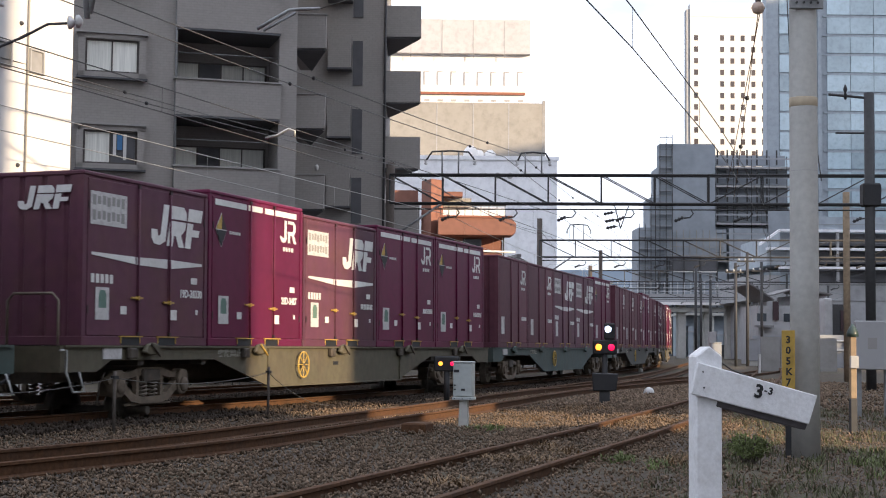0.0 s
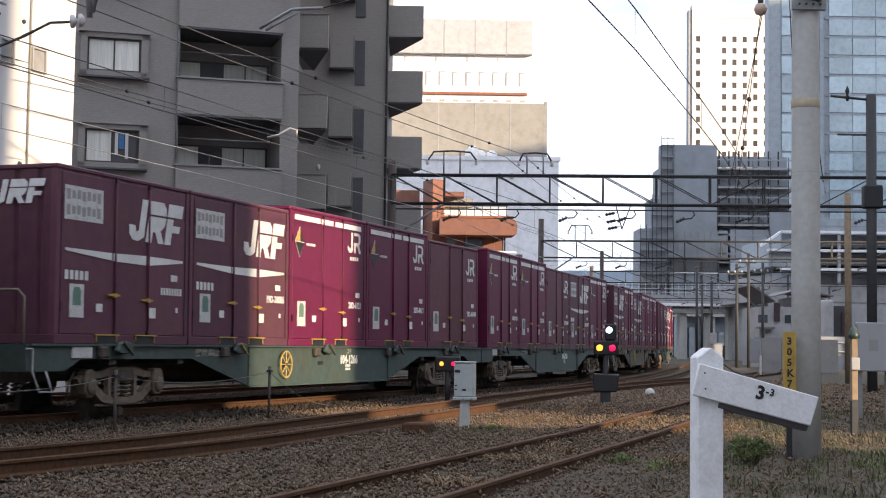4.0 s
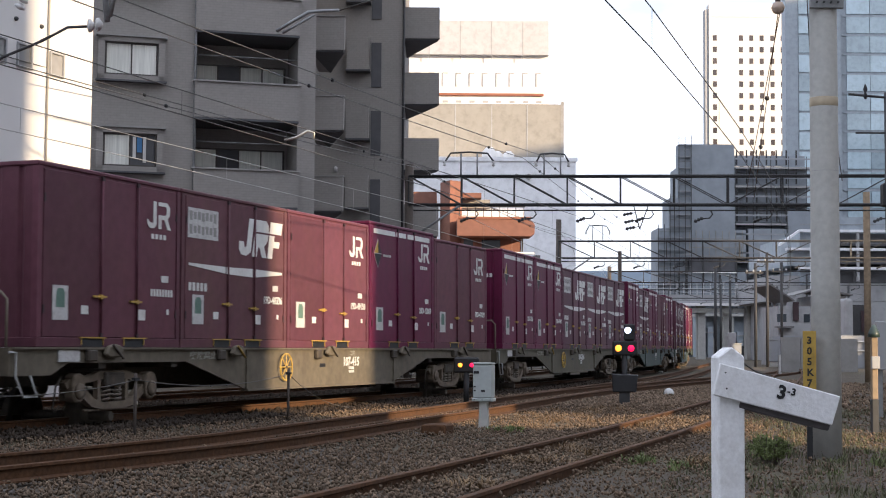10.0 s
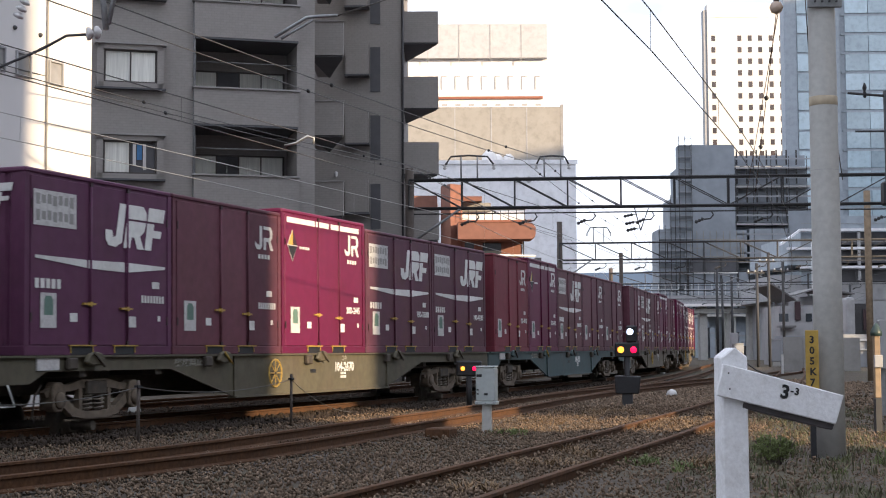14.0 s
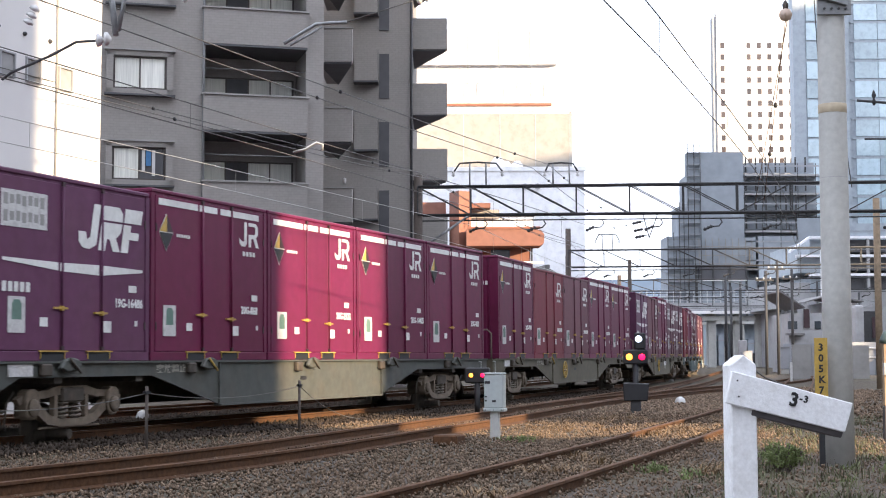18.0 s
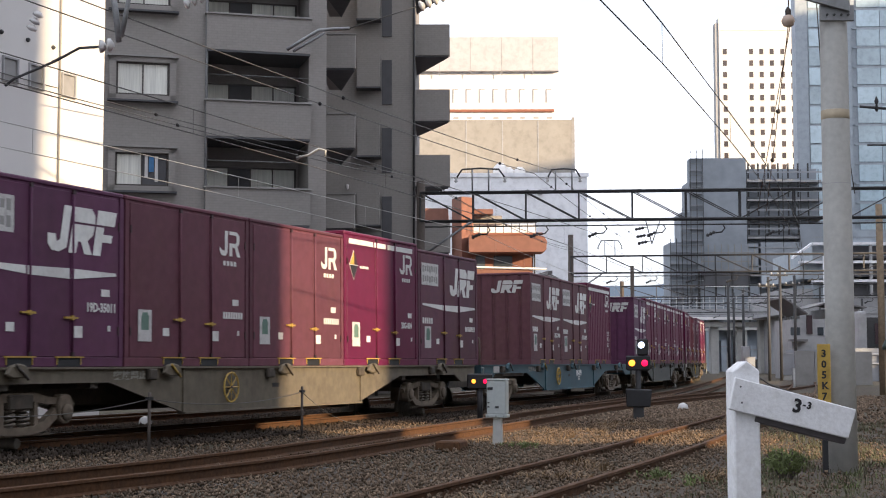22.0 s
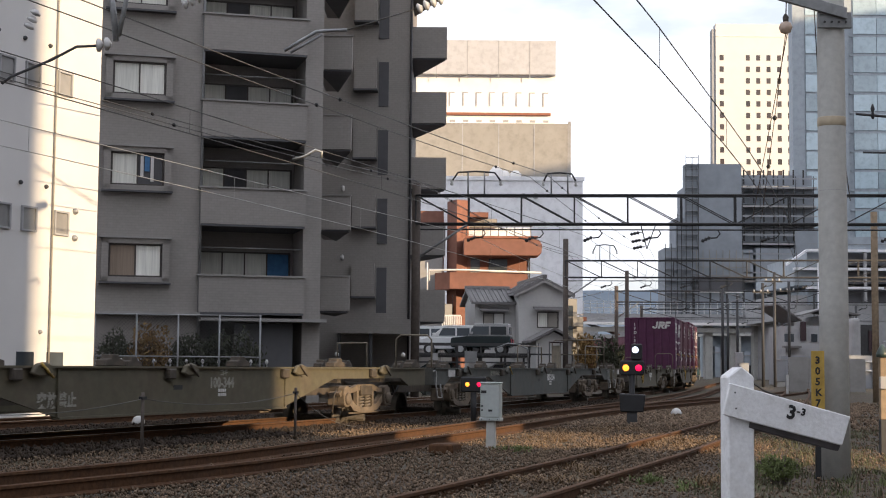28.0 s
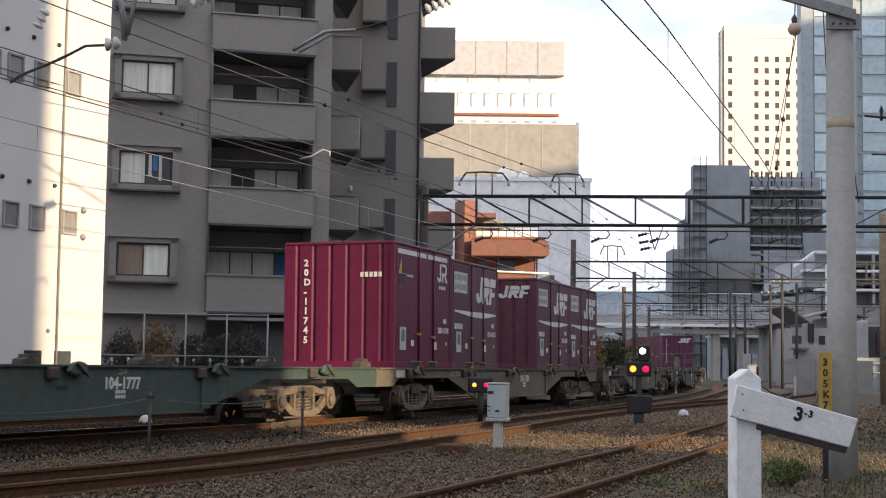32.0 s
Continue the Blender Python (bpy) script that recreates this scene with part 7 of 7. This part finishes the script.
    if style in ("diamond", "plain", "ribbed"):
        bm = bmesh.new()
        fill(bm, [[(x1 - 0.98 + a * 0.57, 1.80 + q + b * 0.41) for a, b in s] for s in small_mark()], f - 0.004, f)
        part("trade_mark", bm, WHITE, c, "white mark")
        bm = boxes(*[(a, b, f - 0.004, f, z0, z1) for a, b, _, _, z0, z1 in bars_of(x1 - 0.86, 1.64 + q, 0.46, 0.075, 4)])
        part("owner_marks", bm, WHITE, c)
    if ribbed:
        return c
    s = part("route_card", boxes((x0 + 0.34, x0 + 0.70, f - 0.006, f, 0.37, 0.84)), PLATE, c, "white card with a green patch")
    part("card_patch", prism(bmesh.new(), [(x0 + 0.42, 0.54), (x0 + 0.62, 0.54), (x0 + 0.62, 0.74), (x0 + 0.58, 0.80), (x0 + 0.46, 0.80), (x0 + 0.42, 0.74)], f - 0.009, f - 0.0065), GREEN, s)
    for u, w, z, h in ((2.50, 0.19, 0.40, 0.16), (1.02, 0.17, 0.46, 0.12), (LENGTH - 0.56, 0.20, 0.99, 0.10), (LENGTH - 0.40, 0.07, 0.50, 0.08)):
        part("label_plate", boxes((x0 + u, x0 + u + w, f - 0.005, f, z, z + h)), WHITE, c)
    return c


def serial(c, text, x=0.72, z=0.77, h=0.125):
    t = part("serial_number", lettering(text, h, WHITE), None, c)
    t.matrix_local = Matrix.Translation((LENGTH / 2 - x - 0.20, -WIDTH / 2 - 0.0065, z)) @ Matrix.Rotation(math.pi / 2, 4, 'X') @ Matrix.Diagonal((0.92, 1, 1, 1))


def upright_serial(c, text, top):
    """The number painted down the rear end."""
    for i, ch in enumerate(text):
        t = part("end_figure", lettering(ch, 0.14, WHITE), None, c)
        t.matrix_local = Matrix.Translation((-LENGTH / 2 - 0.004, 0.78, top - 0.2 * i)) @ Matrix.Rotation(-math.pi / 2, 4, 'Z') @ Matrix.Rotation(math.pi / 2, 4, 'X')


PROTO = {
    "a": make_container("striped", 2.5, MAROON, "weathered maroon freight container with white flash and panel", 6),
    "d": make_container("striped", 2.5, TANBROWN, "dusty brown freight container with white flash and panel", 6),
    "v": make_container("striped", 2.5, VIOLET, "purple maroon freight container with white flash and panel", 6),
    "b": make_container("diamond", 2.6, CRIMSON, "crimson freight container with white bands and hazard diamond", 6),
    "c": make_container("plain", 2.5, BROWNRED, "faded brown red freight container with a small white mark", 6),
    "p": make_container("plain", 2.5, PALERED, "sun bleached red freight container with a small white mark", 6),
    "r": make_container("ribbed", 2.6, CRIMSON, "ribbed crimson freight container with a white band", 12),
}


CROSS = mesh_of("cross_beam", boxes((-0.09, 0.09, -1.159, 1.159, 0.70, 0.965)), STEEL)


def make_wagon(paint, label):
    """A container flat: fish-bellied frame, bogies, brackets, steps and rails."""
    w = thing("container_wagon", label, "railway wagon", group="wagons of the train")
    half = 9.75
    belly = [(-half, 0.97), (-half, 0.62), (-8.9, 0.62), (-8.5, 0.78), (-5.3, 0.78), (-3.3, 0.30), (3.3, 0.30), (5.3, 0.78), (8.5, 0.78), (8.9, 0.62), (half, 0.62), (half, 0.97)]
    for y0, y1, nm in ((-1.2, -1.16, "side_sill"), (1.16, 1.2, "side_sill")):
        s = part(nm, prism(bmesh.new(), belly, y0, y1), paint, w)
        yy = y0 - 0.02 if y0 < 0 else y1 + 0.02
        part("flange", boxes((-half, half, min(y0, yy) - 0.03, max(y1, yy) + 0.03, 0.971, 1.0), (-3.3, 3.3, y0 - 0.05, y1 + 0.05, 0.27, 0.299)), paint, s)
        for x in (-3.3, 3.3):
            part("stiffener", boxes((x - 0.02, x + 0.02, y0 - 0.03, y1 + 0.03, 0.30, 0.97)), paint, s)
    part("centre_sill", boxes((-half, half, -0.35, 0.35, 0.45, 0.93)), STEEL, w)
    for x in (-half + 0.05, -7.6, -5.6, -3.6, -1.8, 0, 1.8, 3.6, 5.6, 7.6, half - 0.05):
        part("cross_beam", CROSS, None, w).location.x = x
    part("end_beam", boxes((-half - 0.06, -half - 0.002, -1.2, 1.2, 0.62, 0.99)), paint, w)
    part("end_beam", boxes((half + 0.002, half + 0.06, -1.2, 1.2, 0.62, 0.99)), paint, w)
    for e in (-1, 1):
        k = part("coupler", bevelled(boxes((min(e * (half + 0.07), e * (half + 0.34)), max(e * (half + 0.07), e * (half + 0.34)), -0.14, 0.14, 0.72, 0.98)), 0.02), STEEL, w)
        for y in (-0.4, 0.4):
            part("brake_hose", pipe(bmesh.new(), [(e * half, y, 0.7), (e * (half + 0.2), y, 0.5), (e * (half + 0.32), y * 0.8, 0.42)], 0.025, 6), BLACK, w)
        # steps and corner rails
        for y in (-1.22, 1.22):
            x = e * (half - 0.25)
            bm = bmesh.new()
            pipe(bm, [(x - 0.34, y, 0.93), (x - 0.22, y - 0.02, 0.93), (x - 0.22, y - 0.02, 0.62), (x - 0.02, y, 0.34), (x + 0.28, y, 0.34), (x + 0.10, y - 0.02, 0.62)], 0.016, 6)
            part("step_iron", bm, SLEEVE, w, "white step iron")
    part("end_rail", pipe(bmesh.new(), [(-half - 0.1, -1.18, 1.0), (-half - 0.1, -1.18, 1.62), (-half - 0.1, -1.08, 1.72), (-half - 0.1, -0.45, 1.72), (-half - 0.1, -0.35, 1.62), (-half - 0.1, -0.35, 1.0)], 0.02, 6), DULLRAIL, w, "grimy tubular end rail")
    part("end_rail", pipe(bmesh.new(), [(-half - 0.1, 0.35, 1.0), (-half - 0.1, 0.35, 1.55), (-half - 0.1, 1.05, 1.55), (-half - 0.1, 1.05, 1.0)], 0.02, 6), DULLRAIL, w, "grimy tubular end rail")
    # twist locks and their brackets along the edge
    for k in range(5):
        xc = (k - 2) * PITCH
        # the clamp between the pockets, with its lever
        b = part("lock_clamp", bevelled(prism(bmesh.new(), [(xc - 0.24, 0.90), (xc - 0.10, 0.85), (xc + 0.18, 0.86), (xc + 0.24, 0.94), (xc + 0.18, 1.02), (xc + 0.04, 1.05), (xc - 0.14, 1.02)], -1.31, -1.235), 0.02), paint, w)
        part("lock_lever", rods(((xc - 0.08, -1.33, 1.03), (xc + 0.18, -1.33, 0.84), 0.018), sides=6), YELLOW if k == 1 else STEEL, b)
        part("lock_bracket", bevelled(boxes((xc - 0.62, xc - 0.40, -1.29, -1.2, 0.80, 0.965)), 0.02), STEEL, w)
    # brake wheel, number plates and card frames
    bm = bmesh.new()
    for i in range(16):
        a, b2 = 2 * math.pi * i / 16, 2 * math.pi * (i + 1) / 16
        rod(bm, (-1.9 + 0.24 * math.cos(a), -1.27, 0.66 + 0.24 * math.sin(a)), (-1.9 + 0.24 * math.cos(b2), -1.27, 0.66 + 0.24 * math.sin(b2)), 0.016, sides=5)
    for i in range(4):
        a = math.pi * i / 4
        rod(bm, (-1.9 - 0.24 * math.cos(a), -1.27, 0.66 - 0.24 * math.sin(a)), (-1.9 + 0.24 * math.cos(a), -1.27, 0.66 + 0.24 * math.sin(a)), 0.01, sides=4)
    part("brake_wheel", bm, YELLOW, w, "yellow spoked brake wheel")
    part("brake_shaft", rods(((-1.9, -1.28, 0.66), (-1.9, -1.1, 0.66), 0.03)), STEEL, w)
    part("card_frame", boxes((-8.75, -8.25, -1.225, -1.202, 0.80, 0.96)), PLATE, w, "pale grey card frame")
    part("label_hole", boxes((-0.35, -0.10, -1.204, -1.2005, 0.64, 0.71)), BLACK, w)
    for y in (-0.75,):
        part("air_tank", lathe(bmesh.new(), [(0.04, -0.75), (0.17, -0.68), (0.17, 0.68), (0.04, 0.75)], Matrix.Translation((0.8, y, 0.42)) @ Matrix.Rotation(math.pi / 2, 4, 'Y'), 12), STEEL, w)
    # bogies: frames, springs and axle boxes; wheels turn on their axles
    for e in (-1, 1):
        g = new("bogie", BOGIE["frame"])
        g.parent = w
        g.matrix_local = Matrix.Translation((e * 7.1, 0, 0))
        part("bolster", BOGIE["bolster"], None, g)
        for y in (-0.98, 0.98):
            for ax in (-0.95, 0.95):
                b = part("axle_box", BOGIE["axle_box"], None, g)
                b.matrix_local = Matrix.Translation((ax, y, 0.405))
            for dx in (-0.15, 0.15):
                b = part("spring", BOGIE["spring"], None, g)
                b.matrix_local = Matrix.Translation((dx, y, 0.0))
        part("brake_pipe", BOGIE["sand_pipe"], None, g)
        for q in (0.0, 0.84):
            part("brake_shoe", BOGIE["brake_beam"], None, g).location.x = q
        for ax in (-0.95, 0.95):
            a = part("wheelset", BOGIE["wheelset"], None, g)
            a.matrix_local = Matrix.Translation((ax, 0, 0.405))
    return w


def bogie_meshes():
    """Cast side frames with open windows, rounded journal ends, coil springs and disc wheels."""
    m = {}
    top = [(-1.22, 0.50), (-1.02, 0.58), (-0.62, 0.60), (-0.36, 0.66), (0.36, 0.66), (0.62, 0.60), (1.02, 0.58), (1.22, 0.50), (1.16, 0.42), (0.96, 0.50), (0.60, 0.50), (0.34, 0.54), (-0.34, 0.54), (-0.60, 0.50), (-0.96, 0.50), (-1.16, 0.42)]
    low = [(-0.90, 0.36), (-0.56, 0.15), (-0.30, 0.11), (0.30, 0.11), (0.56, 0.15), (0.90, 0.36), (0.84, 0.48), (0.50, 0.27), (0.26, 0.21), (-0.26, 0.21), (-0.50, 0.27), (-0.84, 0.48)]
    bm = bmesh.new()
    for y0 in (-1.03, 0.95):
        prism(bm, top, y0, y0 + 0.08)
        prism(bm, low, y0 - 0.01, y0 + 0.09)
        for x in (-0.40, 0.32):
            box(bm, x, x + 0.08, y0, y0 + 0.08, 0.22, 0.56)
        rod(bm, (-0.7, y0 + 0.04, 0.10), (0.7, y0 + 0.04, 0.10), 0.018, sides=5)
    m["frame"] = mesh_of("bogie", bm, DUST)
    m["bolster"] = mesh_of("bolster", bevelled(boxes((-0.26, 0.26, -1.07, 1.07, 0.44, 0.64)), 0.02), STEEL)
    # the journal end: a rounded casting with a round cover
    d = [(-0.13, -0.12), (-0.07, -0.18), (0.07, -0.18), (0.13, -0.12), (0.16, 0.08), (0.13, 0.19), (0.05, 0.23), (-0.05, 0.23), (-0.13, 0.19), (-0.16, 0.08)]
    bm = bevelled(prism(bmesh.new(), d, -0.11, 0.06), 0.018)
    lathe(bm, [(0.12, 0.0), (0.11, 0.035), (0.05, 0.05)], Matrix.Translation((0, -0.11, -0.02)) @ Matrix.Rotation(math.pi / 2, 4, 'X'), 14)
    m["axle_box"] = mesh_of("axle_box", bm, DUST)
    bm = bmesh.new()
    pipe(bm, [(0.085 * math.cos(k * 0.9), 0.06 * math.sin(k * 0.9), 0.21 + 0.0085 * k) for k in range(34)], 0.020, 5)
    m["spring"] = mesh_of("spring", bm, WHEELSTEEL)
    bm = bmesh.new()
    for y in (-0.56, 0.56):
        lathe(bm, [(0.06, 0.09), (0.12, 0.09), (0.14, 0.02), (0.30, 0.02), (0.33, 0.065), (0.40, 0.065), (0.405, -0.05), (0.435, -0.055), (0.435, -0.085), (0.33, -0.08), (0.30, -0.02), (0.14, -0.03), (0.06, -0.03)], Matrix.Translation((0, y, 0)) @ Matrix.Rotation(math.pi / 2 * (1 if y < 0 else -1), 4, 'X'), 24)
        for k in range(3):
            a = 2 * math.pi * k / 3
            box(bm, math.cos(a) * 0.22 - 0.025, math.cos(a) * 0.22 + 0.025, y + (-0.05 if y < 0 else 0.03), y + (-0.03 if y < 0 else 0.05), math.sin(a) * 0.22 - 0.025, math.sin(a) * 0.22 + 0.025)
    rod(bm, (0, -1.0, 0), (0, 1.0, 0), 0.07, sides=10)
    m["wheelset"] = mesh_of("wheelset", bm, WHEELSTEEL)
    bm = pipe(bmesh.new(), [(-1.25, -1.0, 0.60), (-1.42, -1.02, 0.45), (-1.45, -1.0, 0.16), (-1.36, -0.96, 0.10)], 0.014, 5)
    m["sand_pipe"] = mesh_of("brake_pipe", bm, STEEL)
    m["brake_beam"] = mesh_of("brake_beam", bevelled(boxes((-0.46, -0.38, -0.72, -0.40, 0.22, 0.52)), 0.02), DUST)
    return m


BOGIE = bogie_meshes()
WAGON_PROTO = {k: make_wagon(v, t) for (k, v), t in zip(FRAMES.items(), (
    "khaki container flat wagon with fish-bellied frame", "green grey container flat wagon with fish-bellied frame", "pale grey container flat wagon, dusty and worn",
    "bright blue container flat wagon with yellow brake wheel", "dull teal container flat wagon with fish-bellied frame", "dusty tan container flat wagon with fish-bellied frame"))}

MOVERS = []                                  # (thing, wagon number, place on the wagon)


def make_train():
    for k, (paint, load, number, serials) in TRAIN.items():
        w = copy_thing(WAGON_PROTO[paint], Matrix.Identity(4))
        MOVERS.append((w, k, Matrix.Translation((FRAME_SHIFT.get(k, 0.0), 0, 0))))
        if k not in RAILED:
            for o in [o for o in w.children if o.name.startswith("end_rail")]:
                bpy.data.objects.remove(o)
        # step irons hang at the railed ends, and at the front of two wagons
        for o in [o for o in w.children if o.name.startswith("step_iron")]:
            rear = o.bound_box[0][0] < 0
            if not ((rear and k in (*RAILED, 12)) or (not rear and k in (1, 3, 6, 9, 13))):
                bpy.data.objects.remove(o)
        if k in (15, 14, 13, 6, 3, 1, 9):
            for o in [o for o in w.children if o.name.startswith(("brake_wheel", "brake_shaft"))]:
                bpy.data.objects.remove(o)
        if k == 13:
            # a railed brakeman's platform over the front bogie
            part("side_rail", pipe(bmesh.new(), [(6.1, -1.15, 1.0), (6.1, -1.15, 1.64), (6.2, -1.15, 1.72), (9.0, -1.15, 1.72)], 0.02, 6), DULLRAIL, w, "grimy tubular side rail")
            part("side_rail", pipe(bmesh.new(), [(6.3, 1.15, 1.0), (6.3, 1.15, 1.66), (6.4, 1.15, 1.75), (9.5, 1.15, 1.75), (9.55, 1.15, 1.0)], 0.02, 6), DULLRAIL, w, "grimy tubular side rail")
            part("rail_post", rods(((7.9, -1.15, 1.0), (7.9, -1.15, 1.71), 0.018), sides=6), DULLRAIL, w)
            hoop_rail = part("end_hoop", pipe(bmesh.new(), [(9.05, -1.15, 1.0), (9.05, -1.15, 1.88), (9.05, -1.05, 1.97), (9.05, 0.55, 1.97), (9.05, 0.65, 1.88), (9.05, 0.65, 1.0)], 0.022, 6), DULLRAIL, w, "tall grimy hoop across the platform")
            part("cross_bar", rods(((9.05, -1.15, 1.47), (9.05, 0.65, 1.47), 0.016), sides=6), DULLRAIL, hoop_rail)
            part("hoop_post", rods(((9.05, -0.25, 1.0), (9.05, -0.25, 1.96), 0.016), sides=6), DULLRAIL, hoop_rail)
            stand = part("brake_stand", prism(bmesh.new(), [(6.75, 1.0), (7.15, 1.0), (7.02, 1.75), (6.9, 1.75)], -0.12, 0.12), DULLRAIL, w)
            part("stand_wheel", lathe(bmesh.new(), [(0.03, 1.83), (0.26, 1.85), (0.26, 1.88), (0.03, 1.86)], Matrix.Translation((6.96, 0, 0)), 16), SEAM, stand, "dull red brake wheel")
        if "--" in load:
            for n in range(6):
                for y in (-1.12, 1.02):
                    o = part("lock_stand", LOCK_STAND, None, w)
                    o.location = ((n - 2.5) * PITCH, y, 1.0005)
        if k < 0:
            for o in [o for o in w.children_recursive if o.name.startswith(("cross_beam", "brake_shoe", "brake_pipe", "lock_lever", "lock_bracket", "spring", "stiffener", "label_hole", "coupler", "brake_hose", "air_tank"))]:
                bpy.data.objects.remove(o)
        if number:
            t = part("wagon_number", lettering(number, 0.17, WHITE if number != "100-344" else DIMPRINT), None, w)
            t.matrix_local = Matrix.Translation((0.72, -1.2035, 0.66)) @ Matrix.Rotation(math.pi / 2, 4, 'X')
            t = part("class_letters", lettering("コキ", 0.09, DIMPRINT), None, w)
            t.matrix_local = Matrix.Translation((1.05, -1.2035, 0.86)) @ Matrix.Rotation(math.pi / 2, 4, 'X')
            part("small_print", SMALL_PRINT, None, w)
        t = part("warning_stencil", lettering("突放禁止", 0.16, DIMPRINT), None, w)
        t.matrix_local = Matrix.Translation((-3.75 if k == 14 else -5.2, -1.2035, 0.45 if k == 14 else 0.83)) @ Matrix.Diagonal((1, 1, 1 if k == 14 else 0.6, 1)) @ Matrix.Rotation(math.pi / 2, 4, 'X')
        for i, style in enumerate(load):
            if style == "-":
                continue
            c = copy_thing(PROTO[style], Matrix.Identity(4))
            MOVERS.append((c, k, Matrix.Translation(((i - 2) * PITCH + SHIFT.get(k, 0.0), 0, 1.001))))
            if k < 0:
                for o in [o for o in c.children_recursive if o.name.startswith(("hinge", "cam_keeper", "label_plate", "handle", "fork_pocket", "small_print", "end_mark", "card_patch"))]:
                    bpy.data.objects.remove(o)
            if style == "r":
                for text, x in (("20G", -0.68), ("3357", -0.42)):
                    for n, ch in enumerate(text):
                        part("side_figure", lettering(ch, 0.14, WHITE), None, c).matrix_local = Matrix.Translation((LENGTH / 2 + x, -WIDTH / 2 - 0.0065, 0.95 - 0.19 * n)) @ Matrix.Rotation(math.pi / 2, 4, 'X')
            elif i in serials:
                serial(c, serials[i])
                if k in (15, 11, 10, 9) and i in (0, 1, 3):
                    if (k, i) in ((15, 0), (15, 3), (11, 0), (10, 1), (9, 0)):
                        upright_serial(c, serials[i], 2.1)
            else:
                part("serial_number", SERIAL_BARS, None, c)


LOCK_STAND = mesh_of("lock_stand", bevelled(prism(bmesh.new(), [(-0.24, 0.0), (0.24, 0.0), (0.22, 0.09), (0.10, 0.11), (0.08, 0.17), (-0.08, 0.17), (-0.10, 0.11), (-0.22, 0.09)], -0.05, 0.15), 0.012), STEEL)
SMALL_PRINT = mesh_of("small_print", boxes(*[(1.0 + a, 1.0 + b, -1.2075, -1.2005, z, z + 0.05) for z in (0.52, 0.59) for a, b, *_ in bars_of(0, 0, 0.26, 0.1, 4)]), WHITE)
SERIAL_BARS = mesh_of("serial_number", boxes(*[(LENGTH / 2 - 0.86 + a, LENGTH / 2 - 0.86 + b, -WIDTH / 2 - 0.0075, -WIDTH / 2 - 0.0035, 0.77, 0.88) for a, b, *_ in bars_of(0, 0, 0.66, 0.1, 8)]), WHITE)
make_train()
for p in (*PROTO.values(), *WAGON_PROTO.values()):
    for o in (*p.children_recursive, p):
        bpy.data.objects.remove(o)


# ---- what moves
def run(t):
    """Metres that the train has rolled at t seconds, slowing gently."""
    u = t / 32
    return 9.8406 * t + 14.294 * u ** 2 - 16.5547 * u ** 3


def wagon_pose(k, t):
    """The wagon's stand on the line: its bogies follow the curve."""
    s = 17.81 - WAGON * k + 9.45 - 0.03 + run(t)
    a, _ = on_line(s - 7.1, -WIDTH / 2)
    b, _ = on_line(s + 7.1, -WIDTH / 2)
    d = b - a
    mid = (a + b) / 2
    return turned(mid.x, mid.y, RAIL, math.atan2(d.x, d.y)) @ Matrix.Rotation(radians(-0.45), 4, 'X')


def motions():
    times = [0.5 * i for i in range(65)]
    stands = {k: [(t, wagon_pose(k, t)) for t in times] for k in TRAIN}
    for ob, k, place in MOVERS:
        walk(ob, [(t, m @ place) for t, m in stands[k]])
        if ob.name.startswith("container_wagon"):
            for axle in [o for o in ob.children_recursive if o.name.startswith("wheelset")]:
                # the wheels are keyed while they pass near the camera
                x = axle.parent.matrix_local.translation.x
                home = axle.matrix_local.copy()
                rows, turn, last = [], 0.0, None
                for i in range(32 * 30 + 1):
                    t = i / 30
                    s = 17.81 - WAGON * k + 9.42 + run(t) + x
                    if 10 < s < 38:
                        turn += 9.6 / 30 / 0.405
                        rows.append((t, home @ Matrix.Rotation(turn, 4, 'Y')))
                if rows:
                    first, final = rows[0], rows[-1]
                    rows = ([(0.0, first[1])] if first[0] > 0.05 else []) + rows + ([(32.0, final[1])] if final[0] < 31.95 else [])
                    walk(axle, rows)


motions()
